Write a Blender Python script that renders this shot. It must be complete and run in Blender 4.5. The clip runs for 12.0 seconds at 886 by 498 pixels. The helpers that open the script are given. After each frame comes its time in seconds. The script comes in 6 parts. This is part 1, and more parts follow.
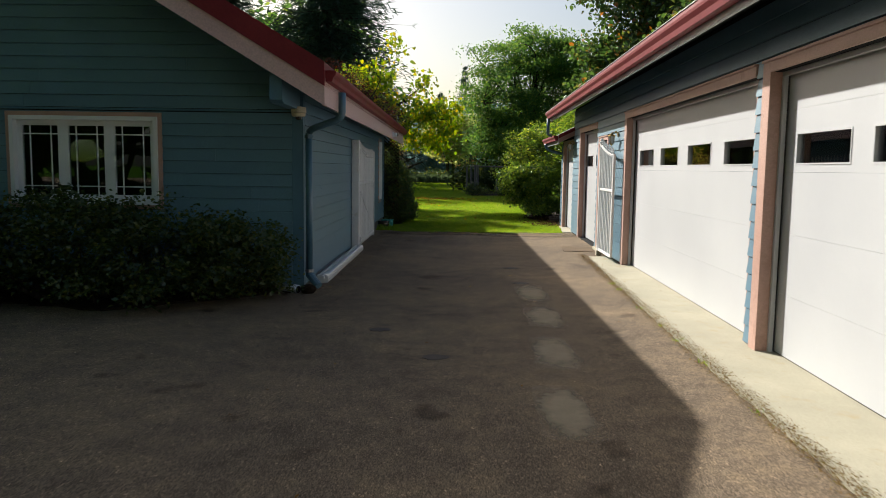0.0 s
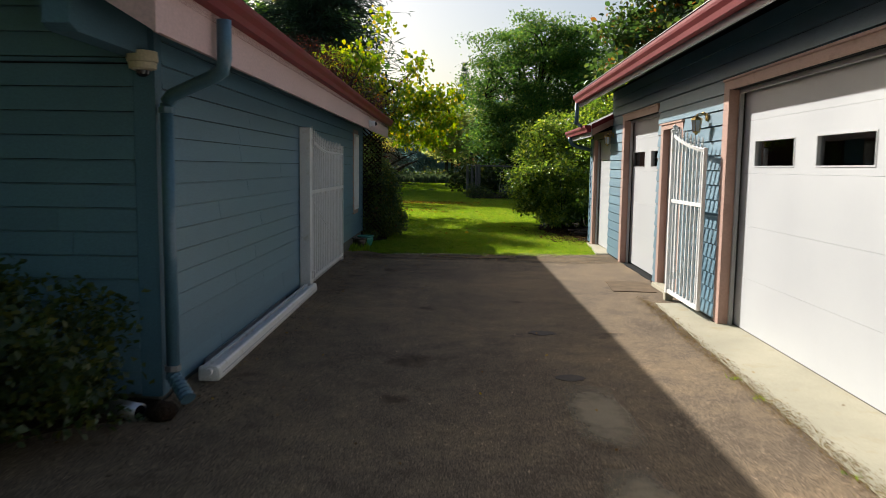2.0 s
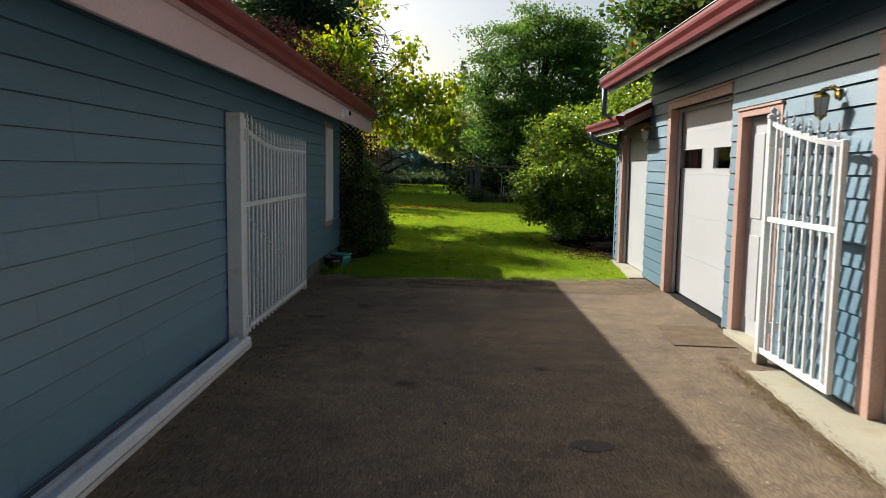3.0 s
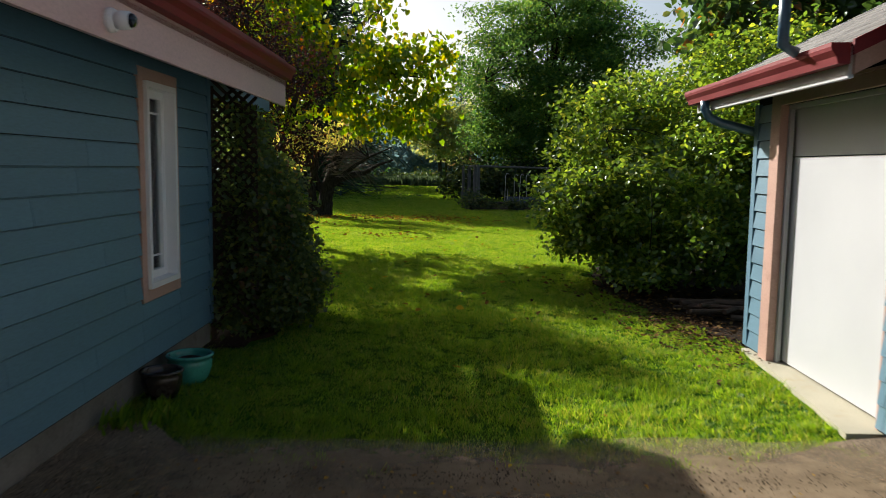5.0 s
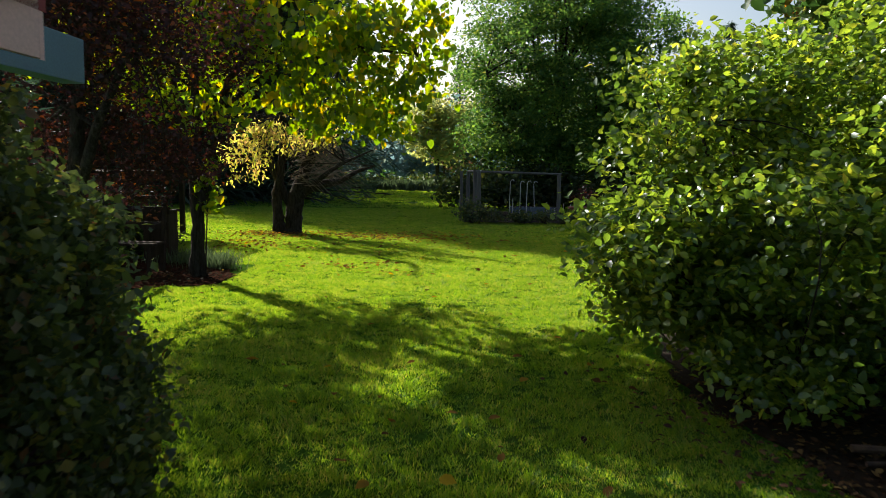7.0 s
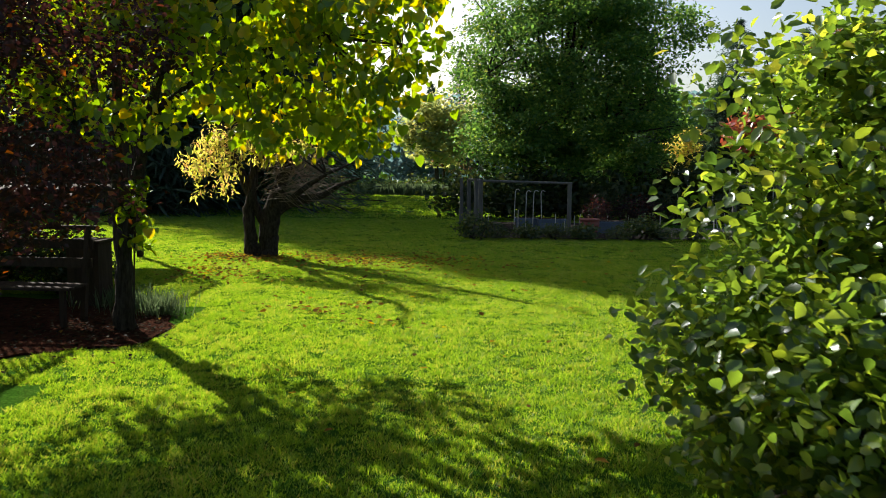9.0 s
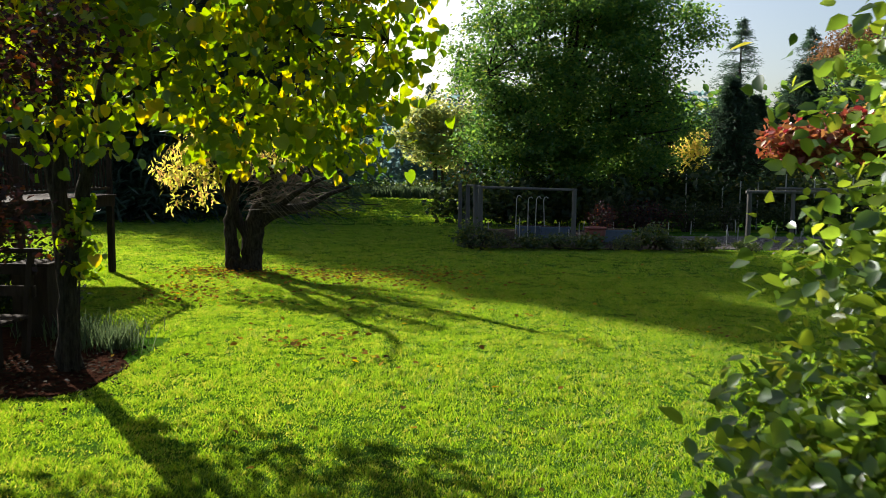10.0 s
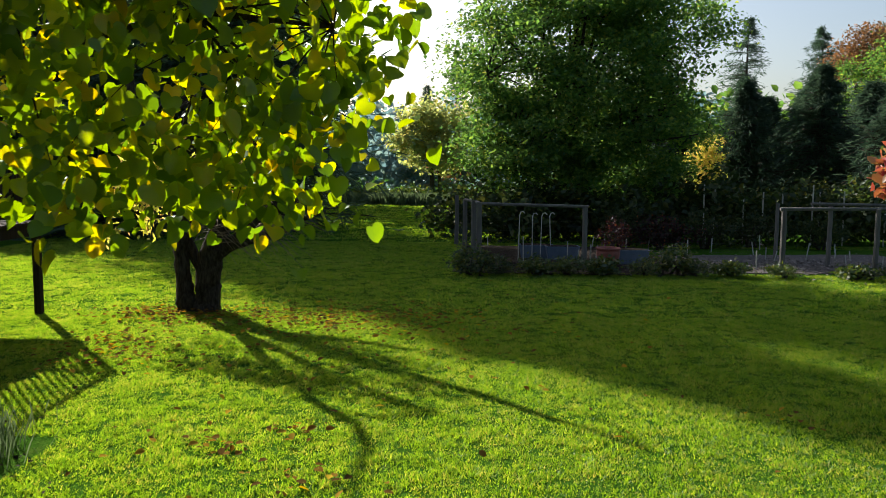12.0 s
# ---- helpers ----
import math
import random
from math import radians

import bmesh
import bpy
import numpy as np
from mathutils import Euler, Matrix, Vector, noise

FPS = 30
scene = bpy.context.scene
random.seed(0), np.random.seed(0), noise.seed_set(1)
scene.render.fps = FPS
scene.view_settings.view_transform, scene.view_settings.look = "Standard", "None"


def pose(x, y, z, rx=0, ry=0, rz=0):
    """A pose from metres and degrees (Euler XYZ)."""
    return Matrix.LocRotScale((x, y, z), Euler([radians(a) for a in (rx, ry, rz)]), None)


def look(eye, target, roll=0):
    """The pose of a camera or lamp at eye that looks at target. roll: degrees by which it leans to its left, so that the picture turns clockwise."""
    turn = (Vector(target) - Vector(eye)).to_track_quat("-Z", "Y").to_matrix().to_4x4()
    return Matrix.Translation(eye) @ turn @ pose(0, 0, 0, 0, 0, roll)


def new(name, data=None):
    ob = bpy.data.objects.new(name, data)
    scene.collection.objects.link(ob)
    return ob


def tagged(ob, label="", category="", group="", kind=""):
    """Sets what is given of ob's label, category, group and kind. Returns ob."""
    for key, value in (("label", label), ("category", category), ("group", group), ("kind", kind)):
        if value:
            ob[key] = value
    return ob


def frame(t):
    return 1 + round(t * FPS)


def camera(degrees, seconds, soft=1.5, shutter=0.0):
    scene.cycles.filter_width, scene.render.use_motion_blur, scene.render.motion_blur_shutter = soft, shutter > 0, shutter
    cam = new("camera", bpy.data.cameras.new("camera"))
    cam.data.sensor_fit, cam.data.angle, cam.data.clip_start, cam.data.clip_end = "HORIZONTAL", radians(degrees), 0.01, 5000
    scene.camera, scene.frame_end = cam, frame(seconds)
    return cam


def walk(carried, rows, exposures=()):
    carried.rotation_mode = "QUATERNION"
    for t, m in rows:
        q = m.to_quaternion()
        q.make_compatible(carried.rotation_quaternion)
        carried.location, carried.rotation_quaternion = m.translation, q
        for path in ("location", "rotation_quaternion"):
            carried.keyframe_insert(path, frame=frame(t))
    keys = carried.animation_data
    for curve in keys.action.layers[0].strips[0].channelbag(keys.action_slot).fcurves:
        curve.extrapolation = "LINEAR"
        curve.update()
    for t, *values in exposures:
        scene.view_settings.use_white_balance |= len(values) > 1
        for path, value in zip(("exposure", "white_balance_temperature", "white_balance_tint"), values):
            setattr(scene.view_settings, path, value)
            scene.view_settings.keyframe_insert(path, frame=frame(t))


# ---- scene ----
cam = camera(60.1, 12.0, soft=0.8, shutter=0.3)
METRES, EYE, TILT, LEAN, TURN = 24.2, 1.47, 0.0, 0.0, 0.9
ROWS = [
    (0.0, 0.0, 0.0, 0.0, 0.08, -6.04, -0.79),
    (0.5, 0.0006, 0.0372, 0.0, 0.08, -6.06, -0.78),
    (1.0, 0.0015, 0.0799, 0.0002, 0.07, -6.09, -0.79),
    (1.5, 0.0022, 0.1289, 0.0005, 0.06, -6.11, -0.78),
    (2.0, 0.0033, 0.1836, 0.0011, 0.04, -6.11, -0.78),
    (2.5, 0.0046, 0.2409, 0.0016, -0.01, -6.1, -0.81),
    (3.0, 0.0062, 0.2993, 0.0017, -0.06, -6.06, -0.82),
    (5.0, 0.0158, 0.5607, 0.0028, -0.24, -6.1, -0.84),
    (5.5, 0.018, 0.612, 0.0029, -0.25, -6.1, -0.87),
    (6.0, 0.02, 0.6601, 0.0044, -0.27, -6.06, -0.89),
    (6.5, 0.0216, 0.7009, 0.006, -0.27, -6.02, -0.89),
    (7.0, 0.0228, 0.7354, 0.0081, -0.29, -5.96, -0.87),
    (9.0, 0.0268, 0.8408, 0.0194, -0.24, -5.97, -0.69),
    (9.5, 0.0277, 0.8664, 0.0227, -0.27, -5.96, -0.69),
    (10.0, 0.0289, 0.8929, 0.0261, -0.3, -5.97, -0.71),
    (10.5, 0.0302, 0.9198, 0.0295, -0.33, -5.97, -0.71),
    (11.0, 0.0314, 0.9465, 0.0329, -0.37, -5.96, -0.7),
    (11.5, 0.0326, 0.9729, 0.0363, -0.41, -5.95, -0.65),
    (12.0, 0.0337, 0.9973, 0.04, -0.44, -5.92, -0.61),
]
EXPOSURES = [(0,.76),(1,.78),(2,.74),(3.2,.74),(5,.86),(6,.92),(6.6,1.0),(7.2,1.14),(9,1.2),(12,1.2)]
walk(cam, [(t, pose(0, 0, EYE, TILT, LEAN, TURN) @ pose(METRES * x, METRES * y, METRES * z, 90 + pitch, roll, yaw)) for t, x, y, z, yaw, pitch, roll in ROWS],
     EXPOSURES)

# ---- light ----
SUN_AZ, SUN_EL = 38.0, 28.8  # degrees to the left of the way ahead; height
world = bpy.data.worlds.new("sky")
scene.world = world
world.use_nodes = True
wn = world.node_tree.nodes
sky = wn.new("ShaderNodeTexSky")
sky.sky_type = "NISHITA"
sky.sun_disc = False
sky.sun_elevation, sky.sun_rotation = radians(SUN_EL), radians(360 - SUN_AZ)
sky.air_density, sky.dust_density, sky.ozone_density = 1.0, 3.0, 1.0
wn["Background"].inputs["Strength"].default_value = 0.072
world.node_tree.links.new(sky.outputs[0], wn["Background"].inputs["Color"])
sun = new("sun", bpy.data.lights.new("sun", "SUN"))
sun.data.energy, sun.data.angle, sun.data.color = 5.0, radians(0.6), (1.0, 0.96, 0.88)
sun.matrix_world = look((-math.sin(radians(SUN_AZ)) * 40, math.cos(radians(SUN_AZ)) * 40, math.tan(radians(SUN_EL)) * 40), (0, 0, 0))


# ---- materials ----
def nodes_of(name):
    m = bpy.data.materials.new(name)
    m.use_nodes = True
    nt = m.node_tree
    return m, nt, nt.nodes["Principled BSDF"], nt.links


def ramp(nt, stops):
    r = nt.nodes.new("ShaderNodeValToRGB")
    while len(r.color_ramp.elements) < len(stops):
        r.color_ramp.elements.new(0.5)
    for e, (p, c) in zip(r.color_ramp.elements, stops):
        e.position, e.color = p, (*c, 1)
    return r


def noise_node(nt, scale, detail=4, rough=0.55, stretch=None, space="Object"):
    n = nt.nodes.new("ShaderNodeTexNoise")
    n.inputs["Scale"].default_value, n.inputs["Detail"].default_value, n.inputs["Roughness"].default_value = scale, detail, rough
    tc = nt.nodes.new("ShaderNodeTexCoord")
    if stretch:
        mp = nt.nodes.new("ShaderNodeMapping")
        mp.inputs["Scale"].default_value = stretch
        nt.links.new(tc.outputs[space], mp.inputs[0])
        nt.links.new(mp.outputs[0], n.inputs["Vector"])
    else:
        nt.links.new(tc.outputs[space], n.inputs["Vector"])
    return n


def surface(name, c0, c1, scale=3.0, rough=0.6, metal=0.0, bump=0.15, fine=60.0, stretch=None, dist=0.004, vary=0.0, grime=None, spec=0.5, grain=0.35):
    """Paint, stone, metal: two tones over a coarse noise, fine grain, bump; vary: tone from piece to piece; grime: a third tone in spots."""
    m, nt, p, ln = nodes_of(name)
    a, b = noise_node(nt, scale, 5, 0.6, stretch), noise_node(nt, fine, 3, 0.6, stretch)
    r = ramp(nt, [(0.32, c0), (0.68, c1)])
    ln.new(a.outputs["Fac"], r.inputs[0])
    out = r.outputs[0]
    mix = nt.nodes.new("ShaderNodeMix")
    mix.data_type, mix.blend_type = "RGBA", "MULTIPLY"
    mix.inputs[0].default_value = grain
    ln.new(out, mix.inputs[6])
    r2 = ramp(nt, [(0.3, (0.55, 0.55, 0.55)), (0.7, (1.2, 1.2, 1.2))])
    ln.new(b.outputs["Fac"], r2.inputs[0])
    ln.new(r2.outputs[0], mix.inputs[7])
    out = mix.outputs[2]
    if grime:
        g = noise_node(nt, scale * 2.7 + 1, 6, 0.7)
        gr = ramp(nt, [(0.56, (0, 0, 0)), (0.72, (1, 1, 1))])
        ln.new(g.outputs["Fac"], gr.inputs[0])
        mg = nt.nodes.new("ShaderNodeMix")
        mg.data_type = "RGBA"
        ln.new(gr.outputs[0], mg.inputs[0])
        ln.new(out, mg.inputs[6])
        mg.inputs[7].default_value = (*grime, 1)
        out = mg.outputs[2]
    if vary:
        oi = nt.nodes.new("ShaderNodeObjectInfo")
        hs = nt.nodes.new("ShaderNodeHueSaturation")
        mr = nt.nodes.new("ShaderNodeMapRange")
        mr.inputs[3].default_value, mr.inputs[4].default_value = 1 - vary, 1 + vary
        ln.new(oi.outputs["Random"], mr.inputs[0])
        ln.new(mr.outputs[0], hs.inputs["Value"])
        ln.new(out, hs.inputs["Color"])
        out = hs.outputs[0]
    ln.new(out, p.inputs["Base Color"])
    p.inputs["Metallic"].default_value = metal
    p.inputs["Specular IOR Level"].default_value = spec
    rr = nt.nodes.new("ShaderNodeMapRange")
    rr.inputs[3].default_value, rr.inputs[4].default_value = max(0.05, rough - 0.12), min(1, rough + 0.12)
    ln.new(a.outputs["Fac"], rr.inputs[0])
    ln.new(rr.outputs[0], p.inputs["Roughness"])
    if bump:
        bp = nt.nodes.new("ShaderNodeBump")
        bp.inputs["Strength"].default_value, bp.inputs["Distance"].default_value = bump, dist
        ln.new(b.outputs["Fac"], bp.inputs["Height"])
        ln.new(bp.outputs[0], p.inputs["Normal"])
    return m


def foliage(name, tones, through_part=0.45, gloss=0.06, rough=0.45, patch=0.0, warm=0.012, lift=1.9):
    """Leaves: tone by leaf, light passes through."""
    m, nt, p, ln = nodes_of(name)
    nt.nodes.remove(p)
    g = nt.nodes.new("ShaderNodeNewGeometry")
    r = ramp(nt, tones)
    ln.new(g.outputs["Random Per Island"], r.inputs[0])
    if patch:
        n1, n2 = noise_node(nt, 1.3, 4, 0.6), noise_node(nt, 7.0, 3, 0.6)
        mixn = nt.nodes.new("ShaderNodeMath")
        mixn.operation = "ADD"
        ln.new(n1.outputs["Fac"], mixn.inputs[0])
        ln.new(n2.outputs["Fac"], mixn.inputs[1])
        sp = nt.nodes.new("ShaderNodeMath")
        sp.operation = "MULTIPLY_ADD"
        sp.inputs[1].default_value, sp.inputs[2].default_value = patch, -patch
        ln.new(mixn.outputs[0], sp.inputs[0])
        ad = nt.nodes.new("ShaderNodeMath")
        ad.operation, ad.use_clamp = "ADD", True
        ln.new(sp.outputs[0], ad.inputs[0])
        ln.new(g.outputs["Random Per Island"], ad.inputs[1])
        ln.new(ad.outputs[0], r.inputs[0])
    d, t, s = (nt.nodes.new("ShaderNodeBsdf" + k) for k in ("Diffuse", "Translucent", "Glossy"))
    hs = nt.nodes.new("ShaderNodeHueSaturation")
    hs.inputs["Hue"].default_value, hs.inputs["Saturation"].default_value, hs.inputs["Value"].default_value = 0.5 - warm, 1.1, lift
    ln.new(r.outputs[0], hs.inputs["Color"])
    ln.new(r.outputs[0], d.inputs[0])
    ln.new(hs.outputs[0], t.inputs[0])
    s.inputs["Roughness"].default_value = rough
    s.inputs["Color"].default_value = (0.9, 0.95, 1, 1)
    m1, m2 = nt.nodes.new("ShaderNodeMixShader"), nt.nodes.new("ShaderNodeMixShader")
    m1.inputs[0].default_value, m2.inputs[0].default_value = through_part, gloss
    ln.new(d.outputs[0], m1.inputs[1])
    ln.new(t.outputs[0], m1.inputs[2])
    ln.new(m1.outputs[0], m2.inputs[1])
    ln.new(s.outputs[0], m2.inputs[2])
    ln.new(m2.outputs[0], nt.nodes["Material Output"].inputs[0])
    return m


def pane_glass(name, tint=(0.75, 0.8, 0.8)):
    m, nt, p, ln = nodes_of(name)
    nt.nodes.remove(p)
    t, s, f, mx = (nt.nodes.new("ShaderNode" + k) for k in ("BsdfTransparent", "BsdfGlossy", "Fresnel", "MixShader"))
    f.inputs[0].default_value = 1.7
    t.inputs[0].default_value = (*tint, 1)
    s.inputs["Roughness"].default_value = 0.01
    ln.new(f.outputs[0], mx.inputs[0])
    ln.new(t.outputs[0], mx.inputs[1])
    ln.new(s.outputs[0], mx.inputs[2])
    ln.new(mx.outputs[0], nt.nodes["Material Output"].inputs[0])
    return m


def asphalt_material():
    m, nt, p, ln = nodes_of("asphalt")
    big, mid, fine = noise_node(nt, 0.55, 5, 0.6), noise_node(nt, 4.0, 6, 0.65), noise_node(nt, 110, 3, 0.6)
    r = ramp(nt, [(0.3, (0.106, 0.083, 0.062)), (0.48, (0.195, 0.149, 0.104)), (0.70, (0.32, 0.236, 0.146))])
    add = nt.nodes.new("ShaderNodeMath")
    add.operation = "MULTIPLY_ADD"
    add.inputs[1].default_value, add.inputs[2].default_value = 0.45, 0.0
    ln.new(mid.outputs["Fac"], add.inputs[0])
    ad2 = nt.nodes.new("ShaderNodeMath")
    ad2.operation = "MULTIPLY_ADD"
    ad2.inputs[1].default_value = 0.55
    ln.new(big.outputs["Fac"], ad2.inputs[0])
    ln.new(add.outputs[0], ad2.inputs[2])
    ln.new(ad2.outputs[0], r.inputs[0])
    sp = ramp(nt, [(0.35, (0.22, 0.22, 0.22)), (0.52, (1, 1, 1)), (0.68, (2.3, 2.2, 2.1))])
    ln.new(fine.outputs["Fac"], sp.inputs[0])
    mx = nt.nodes.new("ShaderNodeMix")
    mx.data_type, mx.blend_type = "RGBA", "MULTIPLY"
    mx.inputs[0].default_value = 0.8
    ln.new(r.outputs[0], mx.inputs[6])
    ln.new(sp.outputs[0], mx.inputs[7])
    vo = nt.nodes.new("ShaderNodeTexVoronoi")
    vo.inputs["Scale"].default_value = 75
    tc = nt.nodes.new("ShaderNodeTexCoord")
    ln.new(tc.outputs["Object"], vo.inputs["Vector"])
    vr = ramp(nt, [(0.0, (0.55, 0.55, 0.55)), (0.75, (1.0, 1.0, 1.0)), (0.94, (1.45, 1.42, 1.4)), (1.0, (3.4, 3.3, 3.2))])
    ln.new(vo.outputs["Color"], vr.inputs[0])
    mv = nt.nodes.new("ShaderNodeMix")
    mv.data_type, mv.blend_type = "RGBA", "MULTIPLY"
    mv.inputs[0].default_value = 1.0
    ln.new(mx.outputs[2], mv.inputs[6])
    ln.new(vr.outputs[0], mv.inputs[7])
    mx = mv
    st = noise_node(nt, 1.9, 3, 0.5)
    sr = ramp(nt, [(0.26, (0.45, 0.43, 0.42)), (0.36, (1, 1, 1))])
    ln.new(st.outputs["Fac"], sr.inputs[0])
    ms = nt.nodes.new("ShaderNodeMix")
    ms.data_type, ms.blend_type = "RGBA", "MULTIPLY"
    ms.inputs[0].default_value = 1.0
    ln.new(mx.outputs[2], ms.inputs[6])
    ln.new(sr.outputs[0], ms.inputs[7])
    ln.new(ms.outputs[2], p.inputs["Base Color"])
    p.inputs["Roughness"].default_value = 0.9
    p.inputs["Specular IOR Level"].default_value = 0.15
    bp = nt.nodes.new("ShaderNodeBump")
    bp.inputs["Strength"].default_value, bp.inputs["Distance"].default_value = 0.5, 0.006
    ln.new(fine.outputs["Fac"], bp.inputs["Height"])
    ln.new(bp.outputs[0], p.inputs["Normal"])
    return m


def soft_patch_material(name, low, high):
    """A painted pane glint or dirt that thins out towards the edge of its patch."""
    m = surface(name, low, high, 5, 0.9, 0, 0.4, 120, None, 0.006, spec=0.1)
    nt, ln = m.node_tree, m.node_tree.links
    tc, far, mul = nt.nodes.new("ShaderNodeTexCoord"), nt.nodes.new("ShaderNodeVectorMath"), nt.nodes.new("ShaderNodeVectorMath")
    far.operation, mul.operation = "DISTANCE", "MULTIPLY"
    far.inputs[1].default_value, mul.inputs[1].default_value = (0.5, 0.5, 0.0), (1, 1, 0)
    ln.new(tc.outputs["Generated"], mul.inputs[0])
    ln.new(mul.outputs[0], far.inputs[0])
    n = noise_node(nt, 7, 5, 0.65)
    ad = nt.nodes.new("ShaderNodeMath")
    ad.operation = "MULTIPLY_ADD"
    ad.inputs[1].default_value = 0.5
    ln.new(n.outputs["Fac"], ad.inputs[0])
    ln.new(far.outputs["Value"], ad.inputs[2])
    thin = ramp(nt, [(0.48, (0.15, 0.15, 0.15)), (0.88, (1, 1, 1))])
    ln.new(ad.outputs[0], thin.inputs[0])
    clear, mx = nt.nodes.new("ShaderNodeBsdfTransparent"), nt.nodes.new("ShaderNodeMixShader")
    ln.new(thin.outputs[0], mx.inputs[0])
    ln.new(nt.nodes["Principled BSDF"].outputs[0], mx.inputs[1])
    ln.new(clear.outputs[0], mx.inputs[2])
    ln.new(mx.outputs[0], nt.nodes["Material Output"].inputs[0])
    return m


def lawn_material():
    m, nt, p, ln = nodes_of("lawn")
    a, b, c = noise_node(nt, 0.35, 5, 0.6), noise_node(nt, 5, 6, 0.7), noise_node(nt, 45, 4, 0.7)
    r = ramp(nt, [(0.3, (0.022, 0.068, 0.007)), (0.5, (0.045, 0.115, 0.013)), (0.7, (0.09, 0.135, 0.022))])
    mm = nt.nodes.new("ShaderNodeMath")
    mm.operation = "MULTIPLY_ADD"
    mm.inputs[1].default_value = 0.5
    m2 = nt.nodes.new("ShaderNodeMath")
    m2.operation = "MULTIPLY"
    m2.inputs[1].default_value = 0.5
    ln.new(b.outputs["Fac"], m2.inputs[0])
    ln.new(a.outputs["Fac"], mm.inputs[0])
    ln.new(m2.outputs[0], mm.inputs[2])
    ln.new(mm.outputs[0], r.inputs[0])
    sp = ramp(nt, [(0.3, (0.35, 0.35, 0.35)), (0.7, (1.5, 1.5, 1.4))])
    ln.new(c.outputs["Fac"], sp.inputs[0])
    mx = nt.nodes.new("ShaderNodeMix")
    mx.data_type, mx.blend_type = "RGBA", "MULTIPLY"
    mx.inputs[0].default_value = 0.8
    ln.new(r.outputs[0], mx.inputs[6])
    ln.new(sp.outputs[0], mx.inputs[7])
    ln.new(mx.outputs[2], p.inputs["Base Color"])
    p.inputs["Roughness"].default_value = 0.95
    p.inputs["Specular IOR Level"].default_value = 0.0
    bp = nt.nodes.new("ShaderNodeBump")
    bp.inputs["Strength"].default_value, bp.inputs["Distance"].default_value = 0.9, 0.05
    ln.new(c.outputs["Fac"], bp.inputs["Height"])
    ln.new(bp.outputs[0], p.inputs["Normal"])
    return m


SIDING = surface("teal_siding_paint", (0.072, 0.162, 0.230), (0.092, 0.200, 0.272), 1.5, 0.46, 0, 0.22, 90, (1, 0.25, 1), 0.003, 0.06, spec=0.9)
SIDING_FLAT = surface("teal_board_paint", (0.066, 0.152, 0.218), (0.085, 0.186, 0.254), 2, 0.55, 0, 0.2, 80)
PINK = surface("dusty_pink_paint", (0.426, 0.260, 0.210), (0.494, 0.314, 0.254), 2, 0.5, 0, 0.15, 70, grime=(0.33, 0.19, 0.15))
FASCIA = surface("pale_pink_fascia_paint", (0.60, 0.40, 0.38), (0.66, 0.46, 0.43), 1.2, 0.5, 0, 0.12, 50, grime=(0.55, 0.37, 0.34))
RED = surface("red_gutter_paint", (0.17, 0.012, 0.018), (0.21, 0.02, 0.024), 2, 0.58, 0, 0.05, 60, spec=0.35)
WHITE = surface("white_paint", (0.45, 0.46, 0.48), (0.49, 0.50, 0.515), 0.9, 0.42, 0, 0.01, 80, grain=0.04)
VINYL = surface("white_vinyl", (0.72, 0.73, 0.74), (0.79, 0.79, 0.79), 2.5, 0.38, 0, 0.02, 80, grain=0.04)
WHITE_METAL = surface("white_coated_steel", (0.70, 0.70, 0.70), (0.78, 0.78, 0.77), 3, 0.4, 0, 0.06, 80, grime=(0.55, 0.52, 0.46))
CREAM = surface("cream_plastic", (0.62, 0.55, 0.36), (0.68, 0.6, 0.42), 6, 0.5)
BLUE_METAL = surface("blue_grey_downspout_paint", (0.06, 0.14, 0.20), (0.09, 0.18, 0.25), 3, 0.32, 0, 0.08, 60, spec=0.6)
GALV = surface("aluminium", (0.45, 0.46, 0.48), (0.6, 0.61, 0.63), 8, 0.35, 0.9, 0.05, 90)
CONCRETE = surface("concrete", (0.35, 0.325, 0.24), (0.45, 0.415, 0.31), 1.2, 0.8, 0, 0.3, 120, grime=(0.36, 0.30, 0.18))
FOUNDATION = surface("foundation_concrete", (0.13, 0.125, 0.11), (0.19, 0.18, 0.16), 2, 0.9, 0, 0.3, 60, grime=(0.07, 0.065, 0.05), spec=0.1)
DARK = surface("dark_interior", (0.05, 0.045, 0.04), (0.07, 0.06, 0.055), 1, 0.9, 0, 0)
# Dark boards taken to near black: the shade under the eaves is in the colour.
SOFFIT = surface("dark_shade_soffit_board", (0.010, 0.014, 0.018), (0.016, 0.021, 0.026), 2, 0.85, 0, 0.1, 60, (1, 0.2, 1), spec=0.2)
# Wall behind the boards is black to paint the lap shade into the slots.
LAP_SHADE = surface("lap_shade_black", (0.012, 0.013, 0.014), (0.02, 0.021, 0.022), 3, 0.95, 0, 0, spec=0.1)
SHINGLE = surface("asphalt_shingle", (0.13, 0.125, 0.12), (0.2, 0.19, 0.18), 6, 0.9, 0, 0.5, 140, None, 0.006, 0.22)
GLASS = pane_glass("window_glass")
BRASS = surface("aged_brass", (0.42, 0.28, 0.08), (0.5, 0.36, 0.14), 12, 0.3, 1.0, 0.05)
FROST = surface("clear_lantern_glass", (0.55, 0.6, 0.6), (0.65, 0.7, 0.7), 8, 0.15, 0, 0)
BLACK = surface("black_lens", (0.01, 0.01, 0.012), (0.015, 0.015, 0.02), 8, 0.1, 0, 0)
WOOD_OLD = surface("weathered_post_wood", (0.075, 0.068, 0.062), (0.14, 0.128, 0.115), 2, 0.85, 0, 0.5, 40, (6, 6, 0.6), 0.006, 0.15)
